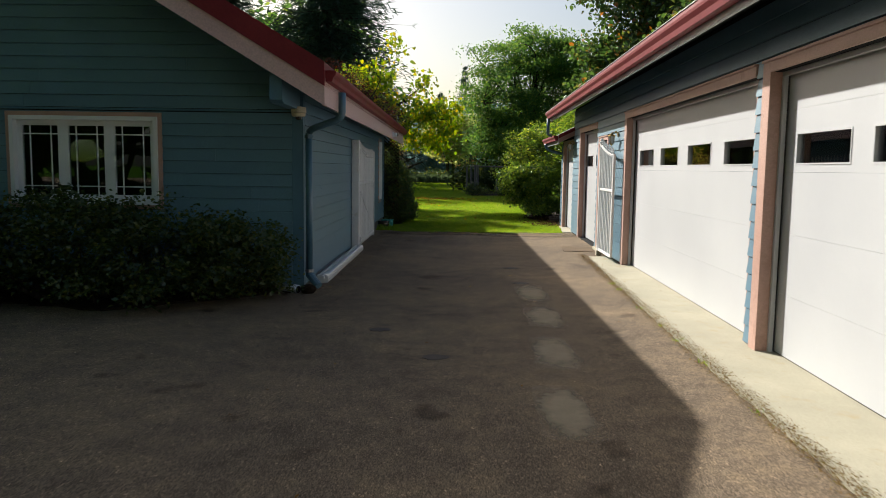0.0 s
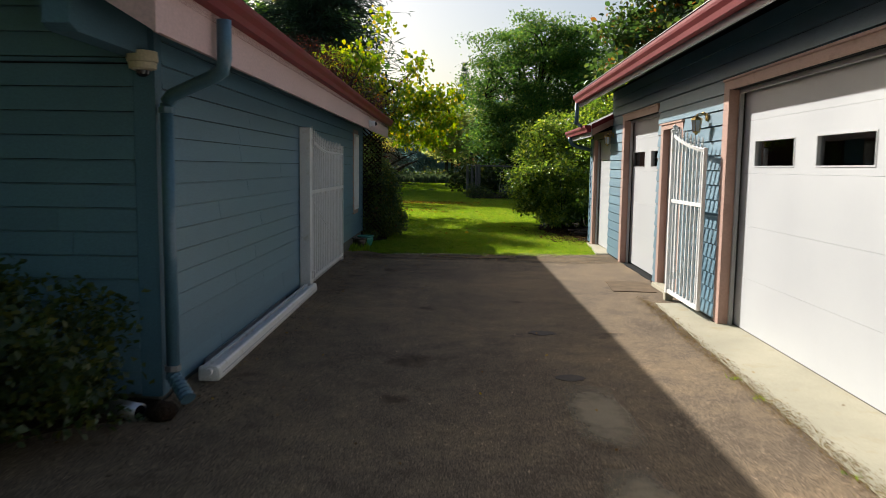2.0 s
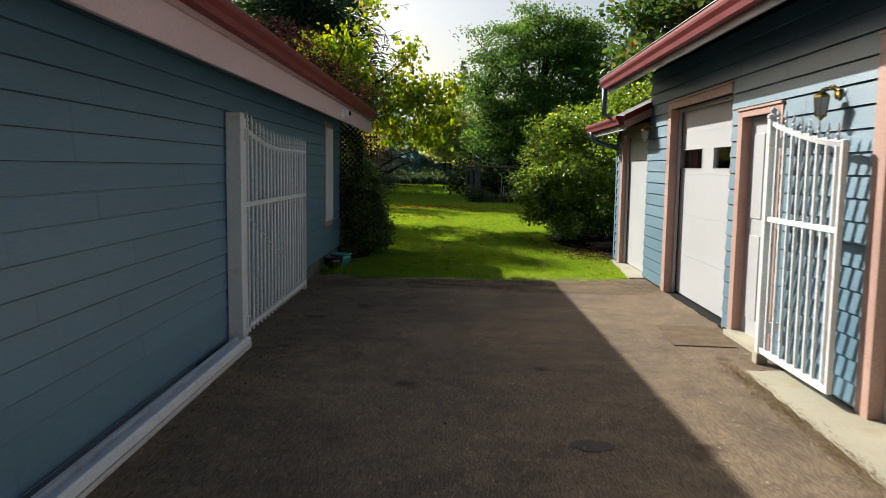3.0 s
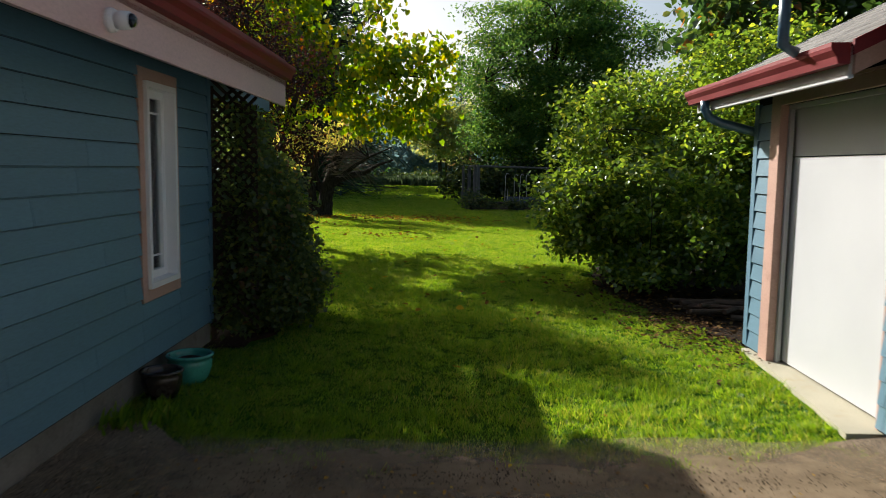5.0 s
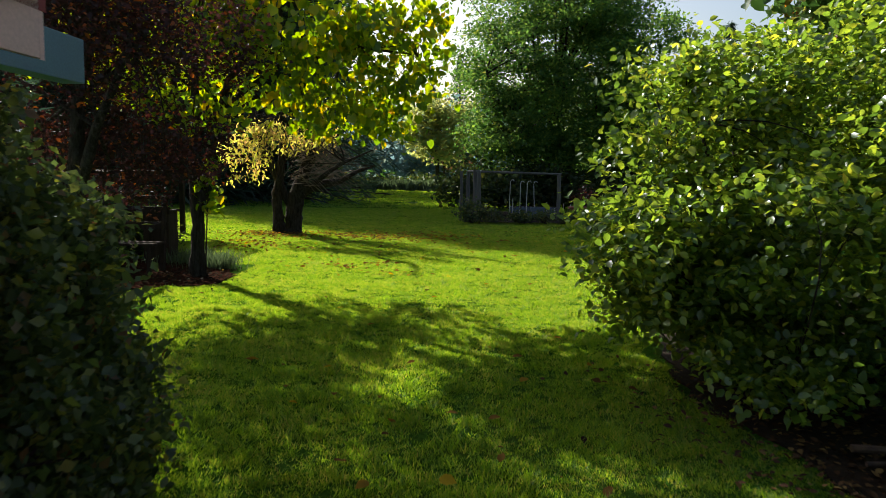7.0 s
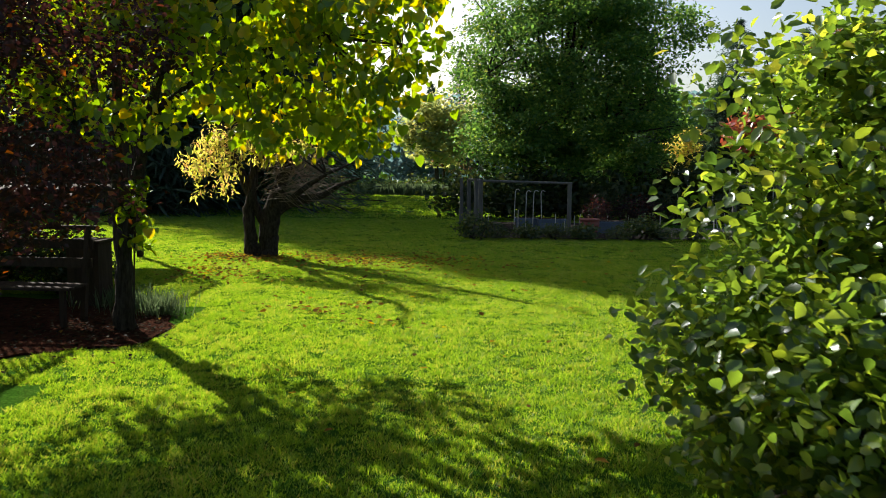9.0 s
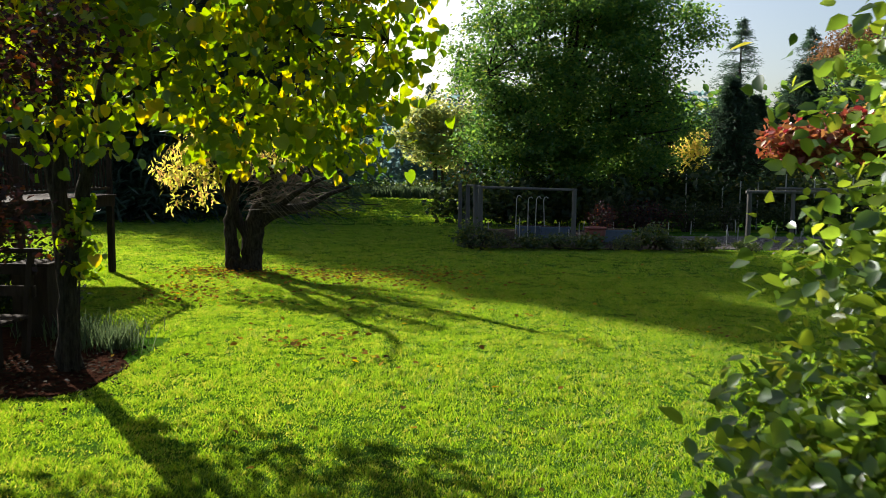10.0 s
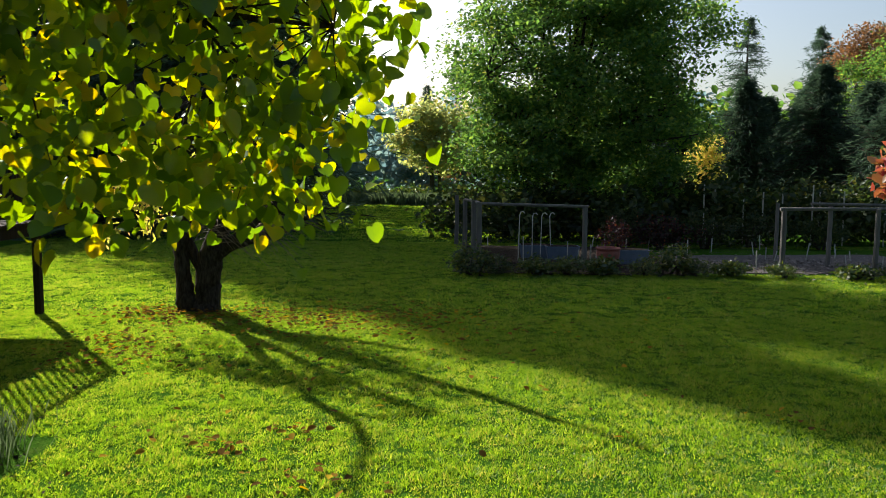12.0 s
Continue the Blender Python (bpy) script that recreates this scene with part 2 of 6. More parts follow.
WOOD_DARK = surface("dark_stained_timber", (0.028, 0.02, 0.015), (0.05, 0.035, 0.026), 3, 0.85, 0, 0.4, 50, (5, 5, 0.8), 0.004, 0.15, spec=0.03)
BARK = surface("dark_furrowed_bark", (0.022, 0.017, 0.013), (0.085, 0.07, 0.055), 9, 0.98, 0, 1.0, 26, (3, 3, 0.6), 0.05, spec=0.05)
TWIG = surface("bare_twig", (0.14, 0.10, 0.075), (0.24, 0.18, 0.13), 8, 0.9, 0, 0)
TEAL_GLAZE = surface("teal_ceramic_glaze", (0.03, 0.2, 0.16), (0.06, 0.3, 0.24), 5, 0.18, 0, 0.05, 30, grime=(0.02, 0.12, 0.1))
DARK_GLAZE = surface("dark_brown_glaze", (0.02, 0.016, 0.014), (0.04, 0.03, 0.025), 5, 0.25, 0, 0.05)
SOIL = surface("dark_soil", (0.018, 0.012, 0.008), (0.04, 0.026, 0.017), 6, 0.95, 0, 0.9, 60, None, 0.03, spec=0.1)
MULCH = surface("bark_mulch", (0.022, 0.010, 0.007), (0.055, 0.024, 0.015), 9, 0.95, 0, 0.9, 70, None, 0.03, spec=0.0)
CHIPS = surface("wood_chips", (0.07, 0.055, 0.05), (0.15, 0.12, 0.105), 14, 0.95, 0, 0.8, 90, None, 0.03)
LOG = surface("fallen_log_bark", (0.05, 0.026, 0.016), (0.12, 0.062, 0.038), 8, 0.9, 0, 0.8, 40, (1, 1, 1), 0.01, 0.2)
TERRACOTTA = surface("red_clay_pot", (0.20, 0.05, 0.035), (0.27, 0.075, 0.05), 5, 0.6)
BLUE_TUB = surface("blue_plastic_tub", (0.06, 0.09, 0.13), (0.09, 0.12, 0.17), 4, 0.5)
STAKE = surface("pale_stake", (0.34, 0.32, 0.28), (0.46, 0.44, 0.38), 9, 0.6)
WIRE = surface("rusty_wire", (0.05, 0.045, 0.04), (0.09, 0.085, 0.08), 9, 0.6, 0.3)
ASPHALT, LAWN = asphalt_material(), lawn_material()
GLINT_PATCH = soft_patch_material("pane_glint_asphalt", (0.32, 0.265, 0.185), (0.42, 0.345, 0.245))
DIRT = soft_patch_material("brown_dirt", (0.17, 0.125, 0.078), (0.26, 0.195, 0.125))
OIL = surface("oil_soaked_asphalt", (0.035, 0.028, 0.022), (0.085, 0.066, 0.048), 9, 0.75, 0, 0.4, 130, None, 0.005)
GRASS = foliage("grass_blades", [(0.0, (0.044, 0.116, 0.013)), (0.4, (0.070, 0.162, 0.018)), (0.8, (0.116, 0.207, 0.024)), (1.0, (0.20, 0.216, 0.042))], 0.66, 0.02, 0.5, 0.8, 0.036, 2.5)
L_BUSH = foliage("dark_shrub_leaves", [(0.0, (0.022, 0.044, 0.011)), (0.6, (0.046, 0.074, 0.014)), (1.0, (0.11, 0.115, 0.02))], 0.4, 0.04)
# Darker copy of the shrub leaves; shade is put into the colour.
L_BUSH_SHADE = foliage("shaded_bush_leaves", [(0.0, (0.016, 0.03, 0.009)), (0.6, (0.03, 0.05, 0.012)), (1.0, (0.07, 0.075, 0.018))], 0.35, 0.02)
L_VINE = foliage("ivy_leaves", [(0.0, (0.036, 0.062, 0.02)), (0.7, (0.07, 0.105, 0.026)), (0.93, (0.15, 0.17, 0.028)), (1.0, (0.12, 0.055, 0.025))], 0.5, 0.03)
L_SHRUB = foliage("broad_shrub_leaves", [(0.0, (0.046, 0.098, 0.018)), (0.5, (0.105, 0.180, 0.028)), (0.9, (0.20, 0.275, 0.038)), (1.0, (0.30, 0.32, 0.05))], 0.54, 0.042, 0.32, 0.4, 0.020, 2.1)
L_YELLOW = foliage("yellow_green_leaves", [(0.0, (0.068, 0.142, 0.015)), (0.5, (0.135, 0.215, 0.019)), (0.85, (0.26, 0.30, 0.021)), (1.0, (0.44, 0.34, 0.022))], 0.61, 0.03, 0.4, 0.45, 0.017, 1.75)
# Yellow-green dulled and paled so the colour itself carries the haze of distance.
L_FAR_GOLD = foliage("hazed_yellow_green_leaves", [(0.0, (0.17, 0.21, 0.08)), (0.6, (0.25, 0.27, 0.09)), (1.0, (0.33, 0.29, 0.09))], 0.6, 0.02, 0.4, 0.0, 0.0, 1.9)
L_GOLD = foliage("golden_leaves", [(0.0, (0.26, 0.31, 0.05)), (0.6, (0.44, 0.40, 0.09)), (1.0, (0.42, 0.25, 0.10))], 0.62, 0.02)
L_RED = foliage("dark_red_leaves", [(0.0, (0.018, 0.010, 0.009)), (0.55, (0.030, 0.013, 0.010)), (0.93, (0.062, 0.021, 0.013)), (1.0, (0.24, 0.085, 0.02))], 0.36, 0.02)
L_SUMAC = foliage("orange_red_leaves", [(0.0, (0.27, 0.035, 0.05)), (0.45, (0.31, 0.10, 0.055)), (1.0, (0.33, 0.19, 0.07))], 0.42, 0.05, 0.4, 0.5, 0.0, 1.3)
L_BROWN = foliage("orange_brown_leaves", [(0.0, (0.10, 0.07, 0.03)), (0.6, (0.17, 0.095, 0.04)), (1.0, (0.24, 0.13, 0.05))], 0.4, 0.03)
L_WALNUT = foliage("walnut_leaves", [(0.0, (0.043, 0.104, 0.026)), (0.6, (0.080, 0.156, 0.034)), (0.95, (0.135, 0.212, 0.040)), (1.0, (0.20, 0.23, 0.045))], 0.54, 0.018, 0.4, 0.55, 0.011, 2.0)
L_TURNING = foliage("turning_leaves", [(0.0, (0.034, 0.08, 0.02)), (0.75, (0.07, 0.12, 0.026)), (0.9, (0.12, 0.14, 0.03)), (1.0, (0.28, 0.12, 0.03))], 0.5, 0.05, 0.4, 0.4, 0.01, 1.7)
# Distance haze is painted in: a paler, bluer base colour for the far leaves.
L_FAR = foliage("haze_tinted_wood_leaves", [(0.0, (0.085, 0.14, 0.15)), (0.7, (0.115, 0.175, 0.175)), (0.95, (0.17, 0.20, 0.14)), (1.0, (0.25, 0.17, 0.10))], 0.55, 0.03)
L_FIR = foliage("fir_needles", [(0.0, (0.03, 0.055, 0.036)), (0.7, (0.05, 0.085, 0.052)), (1.0, (0.07, 0.11, 0.065))], 0.35, 0.03)
# Dark needle green, made a little lighter and bluer to paint in haze.
L_CEDAR = foliage("dark_hazed_cedar_needles", [(0.0, (0.024, 0.046, 0.030)), (1.0, (0.054, 0.086, 0.050))], 0.3, 0.02)
L_FALLEN = foliage("fallen_leaves", [(0.0, (0.07, 0.045, 0.02)), (0.6, (0.18, 0.10, 0.025)), (0.9, (0.30, 0.19, 0.03)), (1.0, (0.46, 0.32, 0.03))], 0.35, 0.0)
L_DIRT = foliage("dirt_crumbs", [(0.0, (0.012, 0.010, 0.007)), (0.7, (0.03, 0.024, 0.015)), (1.0, (0.07, 0.055, 0.03))], 0.1, 0.002)
L_MOSS = foliage("joint_moss", [(0.0, (0.09, 0.055, 0.022)), (0.6, (0.19, 0.115, 0.042)), (0.85, (0.17, 0.15, 0.035)), (1.0, (0.28, 0.20, 0.09))], 0.1, 0.005)
L_CHIP = foliage("chip_bits", [(0.0, (0.10, 0.08, 0.07)), (1.0, (0.34, 0.30, 0.26))], 0.05, 0.01)
L_LITTER = foliage("soil_litter", [(0.0, (0.03, 0.018, 0.01)), (0.7, (0.09, 0.05, 0.025)), (1.0, (0.22, 0.14, 0.05))], 0.15, 0.004)
L_LAV = foliage("grey_green_stalks", [(0.0, (0.035, 0.06, 0.024)), (1.0, (0.085, 0.115, 0.055))], 0.35, 0.02)


# ---- mesh helpers ----
class Shape:
    """Vertices and faces, gathered from simple solids."""

    def __init__(self):
        self.v, self.f = [], []

    def add(self, verts, faces):
        o = len(self.v)
        self.v += [tuple(p) for p in verts]
        self.f += [tuple(i + o for i in q) for q in faces]
        return self

    def box(self, x0, x1, y0, y1, z0, z1):
        return self.add([(x, y, z) for z in (z0, z1) for x, y in ((x0, y0), (x1, y0), (x1, y1), (x0, y1))],
                        [(3, 2, 1, 0), (4, 5, 6, 7), (0, 1, 5, 4), (1, 2, 6, 5), (2, 3, 7, 6), (3, 0, 4, 7)])

    def extrude(self, loop, shift):
        """A closed loop of points, pushed along shift."""
        n = len(loop)
        far = [tuple(a + b for a, b in zip(p, shift)) for p in loop]
        return self.add(list(loop) + far, [tuple(range(n))[::-1], tuple(range(n, 2 * n))] + [(i, (i + 1) % n, n + (i + 1) % n, n + i) for i in range(n)])

    def tube(self, path, radii, sides=8, caps=True, rough=0.0):
        path = [Vector(p) for p in path]
        if not isinstance(radii, (list, tuple)):
            radii = [radii] * len(path)
        o, n = len(self.v), len(path)
        ref = Vector((0.3, 0.9, 0.2)).normalized()
        for i, p in enumerate(path):
            d = (path[min(i + 1, n - 1)] - path[max(i - 1, 0)]).normalized()
            a = d.cross(ref)
            a = (a if a.length > 0.05 else d.cross(Vector((1, 0, 0)))).normalized()
            b = d.cross(a)
            for k in range(sides):
                w = 2 * math.pi * (k + 0.5) / sides
                m = 1 + rough * (0.7 * math.sin(2.4 * k) + 0.6 * math.sin(5.1 * k + 0.8 * i) + 0.5 * math.sin(1.9 * i + 3.3 * k))
                self.v.append(tuple(p + m * radii[i] * (math.cos(w) * a + math.sin(w) * b)))
        for i in range(n - 1):
            for k in range(sides):
                q, r = o + i * sides + k, o + i * sides + (k + 1) % sides
                self.f.append((q, r, r + sides, q + sides))
        if caps:
            self.f += [tuple(range(o, o + sides))[::-1], tuple(range(o + (n - 1) * sides, o + n * sides))]
        return self

    def lathe(self, profile, sides=20, centre=(0, 0, 0)):
        o, n = len(self.v), len(profile)
        for r, z in profile:
            for k in range(sides):
                w = 2 * math.pi * k / sides
                self.v.append((centre[0] + r * math.cos(w), centre[1] + r * math.sin(w), centre[2] + z))
        for i in range(n - 1):
            for k in range(sides):
                a, b = o + i * sides + k, o + i * sides + (k + 1) % sides
                self.f.append((a, b, b + sides, a + sides))
        self.f += [tuple(range(o, o + sides))[::-1], tuple(range(o + (n - 1) * sides, o + n * sides))]
        return self


def mesh_of(name, shape, mat, bevel=0.0, smooth=False, weld=False):
    me = bpy.data.meshes.new(name)
    bm = bmesh.new()
    vs = [bm.verts.new(p) for p in shape.v]
    for q in shape.f:
        bm.faces.new([vs[i] for i in q])
    if weld:
        bmesh.ops.remove_doubles(bm, verts=bm.verts, dist=1e-4)
    bmesh.ops.recalc_face_normals(bm, faces=bm.faces)
    if bevel:
        es = [e for e in bm.edges if len(e.link_faces) == 2 and e.calc_face_angle(0) > 0.6]
        bmesh.ops.bevel(bm, geom=es, offset=bevel, segments=2, affect="EDGES", profile=0.6, clamp_overlap=True)
    for q in bm.faces:
        q.smooth = smooth
    bm.to_mesh(me)
    bm.free()
    me.materials.append(mat)
    return me


def part(name, shape, mat, parent=None, label="", bevel=0.0, smooth=False):
    ob = new(name, shape if isinstance(shape, bpy.types.Mesh) else mesh_of(name, shape, mat, bevel, smooth))
    ob.parent = parent
    return tagged(ob, label)


def thing(name, m, label, category, group="", kind=""):
    ob = new(name)
    ob.matrix_basis = m
    return tagged(ob, label, category, group, kind)


def solid(name, shape, mat, label, category, kind="", bevel=0.0, smooth=False):
    return tagged(part(name, shape, mat, None, "", bevel, smooth), label, category, "", kind)


def fast_mesh(name, verts, faces, mat):
    me = bpy.data.meshes.new(name)
    verts, faces = np.asarray(verts, np.float32), np.asarray(faces, np.int32)
    n, k = faces.shape
    me.vertices.add(len(verts))
    me.vertices.foreach_set("co", verts.ravel())
    me.loops.add(n * k)
    me.loops.foreach_set("vertex_index", faces.ravel())
    me.polygons.add(n)
    me.polygons.foreach_set("loop_start", np.arange(0, n * k, k, dtype=np.int32))
    me.update(calc_edges=True)
    me.validate()
    me.materials.append(mat)
    return me


LEAF_SMALL = (np.array([(0, 0, 0), (0.34, 0.42, 0.10), (0, 1, -0.05), (-0.34, 0.42, 0.10)]), np.array([(0, 1, 2), (0, 2, 3)]))
LEAF_OVAL = (np.array([(0, 0, 0), (0.30, 0.25, 0.07), (0.33, 0.62, 0.06), (0, 1.05, -0.12), (-0.33, 0.62, 0.06), (-0.30, 0.25, 0.07)]),
             np.array([(0, 1, 2), (0, 2, 3), (0, 3, 4), (0, 4, 5)]))
LEAF_HEART = (np.array([(0, 0.04, 0), (0.17, -0.10, 0.02), (0.38, -0.08, 0.09), (0.52, 0.12, 0.14), (0.52, 0.38, 0.11), (0.36, 0.68, 0.0), (0, 0.92, -0.22), (-0.36, 0.68, 0.0), (-0.52, 0.38, 0.11), (-0.52, 0.12, 0.14), (-0.38, -0.08, 0.09), (-0.17, -0.10, 0.02)]),
              np.array([(0, k, k + 1) for k in range(1, 11)]))
LEAF_NEEDLE = (np.array([(0, 0, 0), (0.055, 0.4, 0.02), (0, 1, -0.10), (-0.055, 0.4, 0.02)]), np.array([(0, 1, 2), (0, 2, 3)]))
LEAF_SPRAY = (np.array([(0, 0, 0), (0.16, 0.5, 0.03), (0, 1, -0.08), (-0.16, 0.5, 0.03)]), np.array([(0, 1, 2), (0, 2, 3)]))


def leaf_mesh(name, pts, size, template, mat, rng, upright=0.5, droop=0.3, spread=0.35, away=None):
    """One leaf at each point, facing up by and large, hanging by droop; away: the way each one points."""
    pts = np.asarray(pts, float)
    n = len(pts)
    nor = rng.normal(size=(n, 3))
    nor[:, 2] = np.abs(nor[:, 2]) + upright
    nor /= np.linalg.norm(nor, axis=1)[:, None]
    d = rng.normal(size=(n, 3)) if away is None else np.asarray(away) + 0.45 * rng.normal(size=(n, 3))
    d[:, 2] -= droop
    d -= (d * nor).sum(1)[:, None] * nor
    d /= np.linalg.norm(d, axis=1)[:, None] + 1e-9
    s = np.cross(d, nor)
    t, f = template
    sz = size * (1 + spread * rng.uniform(-1, 1, n))[:, None, None]
    v = pts[:, None, :] + sz * (t[None, :, 0:1] * s[:, None, :] + t[None, :, 1:2] * d[:, None, :] + t[None, :, 2:3] * nor[:, None, :])
    fc = f[None] + (np.arange(n) * len(t))[:, None, None]
    return fast_mesh(name, v.reshape(-1, 3), fc.reshape(-1, f.shape[1]), mat)


def in_blobs(blobs, n, rng, shell=0.55, lump=0.16):
    """Points in ellipsoids (cx, cy, cz, rx, ry, rz), thicker towards the skin, with an uneven outline."""
    b = np.array(blobs, float)
    vol = (b[:, 3] * b[:, 4] * b[:, 5]) ** 0.75
    k = rng.choice(len(b), n, p=vol / vol.sum())
    d = rng.normal(size=(n, 3))
    d /= np.linalg.norm(d, axis=1)[:, None]
    r = (shell + (1 - shell) * rng.uniform(0, 1, n)) * (1 + lump * (np.sin(5.1 * d[:, 0] + 1.7 * k) * np.sin(4.3 * d[:, 1] + 2.1 * k) + np.sin(6.7 * d[:, 2] + k) * 0.5))
    return b[k, :3] + d * r[:, None] * b[k, 3:]


def fringed(blobs, n, rng, small=(0.22, 0.42), out=(0.75, 1.12)):
    """More, smaller blobs on the skin of the given ones, for a broken outline."""
    more = []
    for _ in range(n):
        q = blobs[rng.integers(len(blobs))]
        d = rng.normal(size=3)
        d /= np.linalg.norm(d)
        k, s = rng.uniform(*out), rng.uniform(*small)
        more.append((q[0] + d[0] * k * q[3], q[1] + d[1] * k * q[4], q[2] + d[2] * k * q[5], s * q[3], s * q[4], s * q[5] * 0.8))
    return list(blobs) + more


def clumped(centres, per, radius, rng, flat=0.7):
    off = rng.normal(size=(len(centres), per, 3)) * radius
    off[:, :, 2] *= flat
    return (centres[:, None, :] + off).reshape(-1, 3)


def limb_path(a, b, rng, bend=0.12, n=5):
    a, b = Vector(a), Vector(b)
    ln = (b - a).length
    mid = Vector(rng.normal(size=3) * bend * ln)
    return [a.lerp(b, i / n) + mid * math.sin(math.pi * i / n) + Vector((0, 0, 0.08 * ln * math.sin(math.pi * i / n))) for i in range(n + 1)]


def tree(name, label, category, stems, blobs, clumps, per, radius, size, template, leaf_mat, seed, bark=BARK, limbs=16, upright=0.5, droop=0.3, floor_z=0.05, shell=0.5, limb_r=0.035, twigs=0, flat=0.7, fringe=0):
    """A tree or shrub: tapered stems [(path, radii)], limbs to the clumps, a crown of single leaves."""
    rng = np.random.default_rng(seed)
    base = Vector(stems[0][0][0])
    root = thing(name, Matrix.Translation(base), label, category)
    wood = Shape()
    for path, radii in stems:
        pts, rad = [], []
        for k in range(len(path) - 1):
            for s in range(4):
                u = s / 4
                pts.append(Vector(path[k]).lerp(Vector(path[k + 1]), u) - base + Vector(rng.normal(size=3)) * radii[k] * 0.07 * (k + s > 0))
                rad.append((radii[k] * (1 - u) + radii[k + 1] * u) * rng.uniform(0.92, 1.1))
        wood.tube(pts + [Vector(path[-1]) - base], rad + [radii[-1]], 14, True, 0.09)
    c = in_blobs(fringed(blobs, fringe, rng), clumps, rng, shell)
    c = c[c[:, 2] > floor_z]
    for q in c[rng.choice(len(c), min(limbs, len(c)), replace=False)]:
        path, radii = min(stems, key=lambda s: (Vector(s[0][-1]) - Vector(q)).length * rng.uniform(0.8, 1.2))
        k = rng.integers(max(1, len(path) - 2), len(path))
        lp = limb_path(path[k], q, rng)
        r0 = min(radii[k] * 0.7, limb_r)
        wood.tube([p - base for p in lp], [r0 * (1 - 0.8 * i / (len(lp) - 1)) for i in range(len(lp))], 6)
        for _ in range(twigs):
            j = rng.integers(2, len(lp))
            e = lp[j] + Vector(rng.normal(size=3) * (0.25, 0.25, 0.2)) * limb_r * 18
            wood.tube([lp[j] - base, lp[j].lerp(e, 0.5) + Vector((0, 0, 0.05)) - base, e - base], [r0 * 0.3, r0 * 0.2, r0 * 0.08], 4)
    part("trunk", wood, bark, root, smooth=True)
    pts = clumped(c, per, radius, rng, flat)
    pts = pts[pts[:, 2] > floor_z]
    part("crown", leaf_mesh("crown", pts - np.array(base), size, template, leaf_mat, rng, upright, droop), leaf_mat, root)
    return root


def conifer(name, label, base, height, radius, leaf_mat, seed, tiers=26, boughs=9, sprays=9, size=0.7, bare=0.12, droop=0.35, fill=1.0):
    rng = np.random.default_rng(seed)
    root = thing(name, Matrix.Translation(base), label, "tree")
    wood = Shape().tube([(0, 0, -0.1), (0.05, 0, height * 0.5), (0, 0.03, height)], [height * 0.018, height * 0.011, 0.02], 8)
    pts, ways = [], []
    for i in range(tiers * boughs):
        h = height * (bare + (1 - bare) * min(0.995, (i + rng.uniform(-1.2, 1.2) * boughs) / (tiers * boughs)))
        top = max(0.0, 1 - (h / height - bare) / (1 - bare))
        reach = radius * top ** 0.85 + 0.06
        w = rng.uniform(0, 2 * math.pi)
        ln = reach * rng.choice((0.5, 0.8, 1.0, 1.15)) * rng.uniform(0.85, 1.1)
        u = np.linspace(0.2, 1, sprays)
        p = np.stack([np.cos(w) * u * ln, np.sin(w) * u * ln, h - droop * ln * u ** 1.6 + (0.12 + 0.35 * (1 - top) ** 2) * ln * u], 1)
        p += rng.normal(size=p.shape) * (0.10, 0.10, 0.06) * ln * fill
        pts.append(p)
        ways.append(np.tile((np.cos(w), np.sin(w), -0.2), (sprays, 1)))
        if reach > 0.6:
            wood.tube([(0, 0, h), tuple(p[len(p) // 2]), tuple(p[-1])], [0.05, 0.03, 0.01], 4)
    part("trunk", wood, BARK, root, smooth=True)
    part("crown", leaf_mesh("crown", np.repeat(np.concatenate(pts), 3, 0) + rng.normal(size=(3 * sum(map(len, pts)), 3)) * size * 0.22, size, LEAF_NEEDLE, leaf_mat, rng, 0.6, 0.25, 0.4, np.repeat(np.concatenate(ways), 3, 0)), leaf_mat, root)
    return root


# ---- the ground ----
rng0 = np.random.default_rng(7)
ground = solid("ground", Shape().add([(-900, -400, -0.03), (900, -400, -0.03), (900, 2500, -0.03), (-900, 2500, -0.03)], [(0, 1, 2, 3)]), LAWN, "green mown lawn reaching to the woods", "lawn", "structure")


def ragged(points, step, amount, rng):
    out = []
    for a, b in zip(points, points[1:] + points[:1]):
        n = max(1, int(math.dist(a, b) / step))
        for i in range(n):
            k = i / n
            j = amount if 0 < i else 0.0
            out.append((a[0] + (b[0] - a[0]) * k + rng.normal() * j, a[1] + (b[1] - a[1]) * k + rng.normal() * j))
    return out


def slab(name, outline, z0, z1, mat, label, category, step=0.25, amount=0.02):
    loop = [(x, y, z0) for x, y in ragged(outline, step, amount, rng0)]
    return solid(name, Shape().extrude(loop, (0, 0, z1 - z0)), mat, label, category, "structure")


# Carried far out of view so the front window mirrors asphalt, not bright lawn.
driveway = slab("driveway", [(-60, -60), (1.40, -60), (1.92, 3.4), (2.01, 6.5), (2.14, 9.65), (2.26, 11.6), (2.33, 12.9), (2.40, 13.02), (2.62, 13.05), (2.74, 17.95), (2.5, 17.9), (1.5, 17.35), (0.34, 17.2), (-0.35, 17.3), (-1.2, 17.5), (-1.6, 18.0), (-1.9, 18.0), (-1.82, 9.1), (-60, 8.9)],
                -0.2, 0.0, ASPHALT, "worn dark grey asphalt driveway, cracked at its edges", "driveway", 0.12, 0.012)
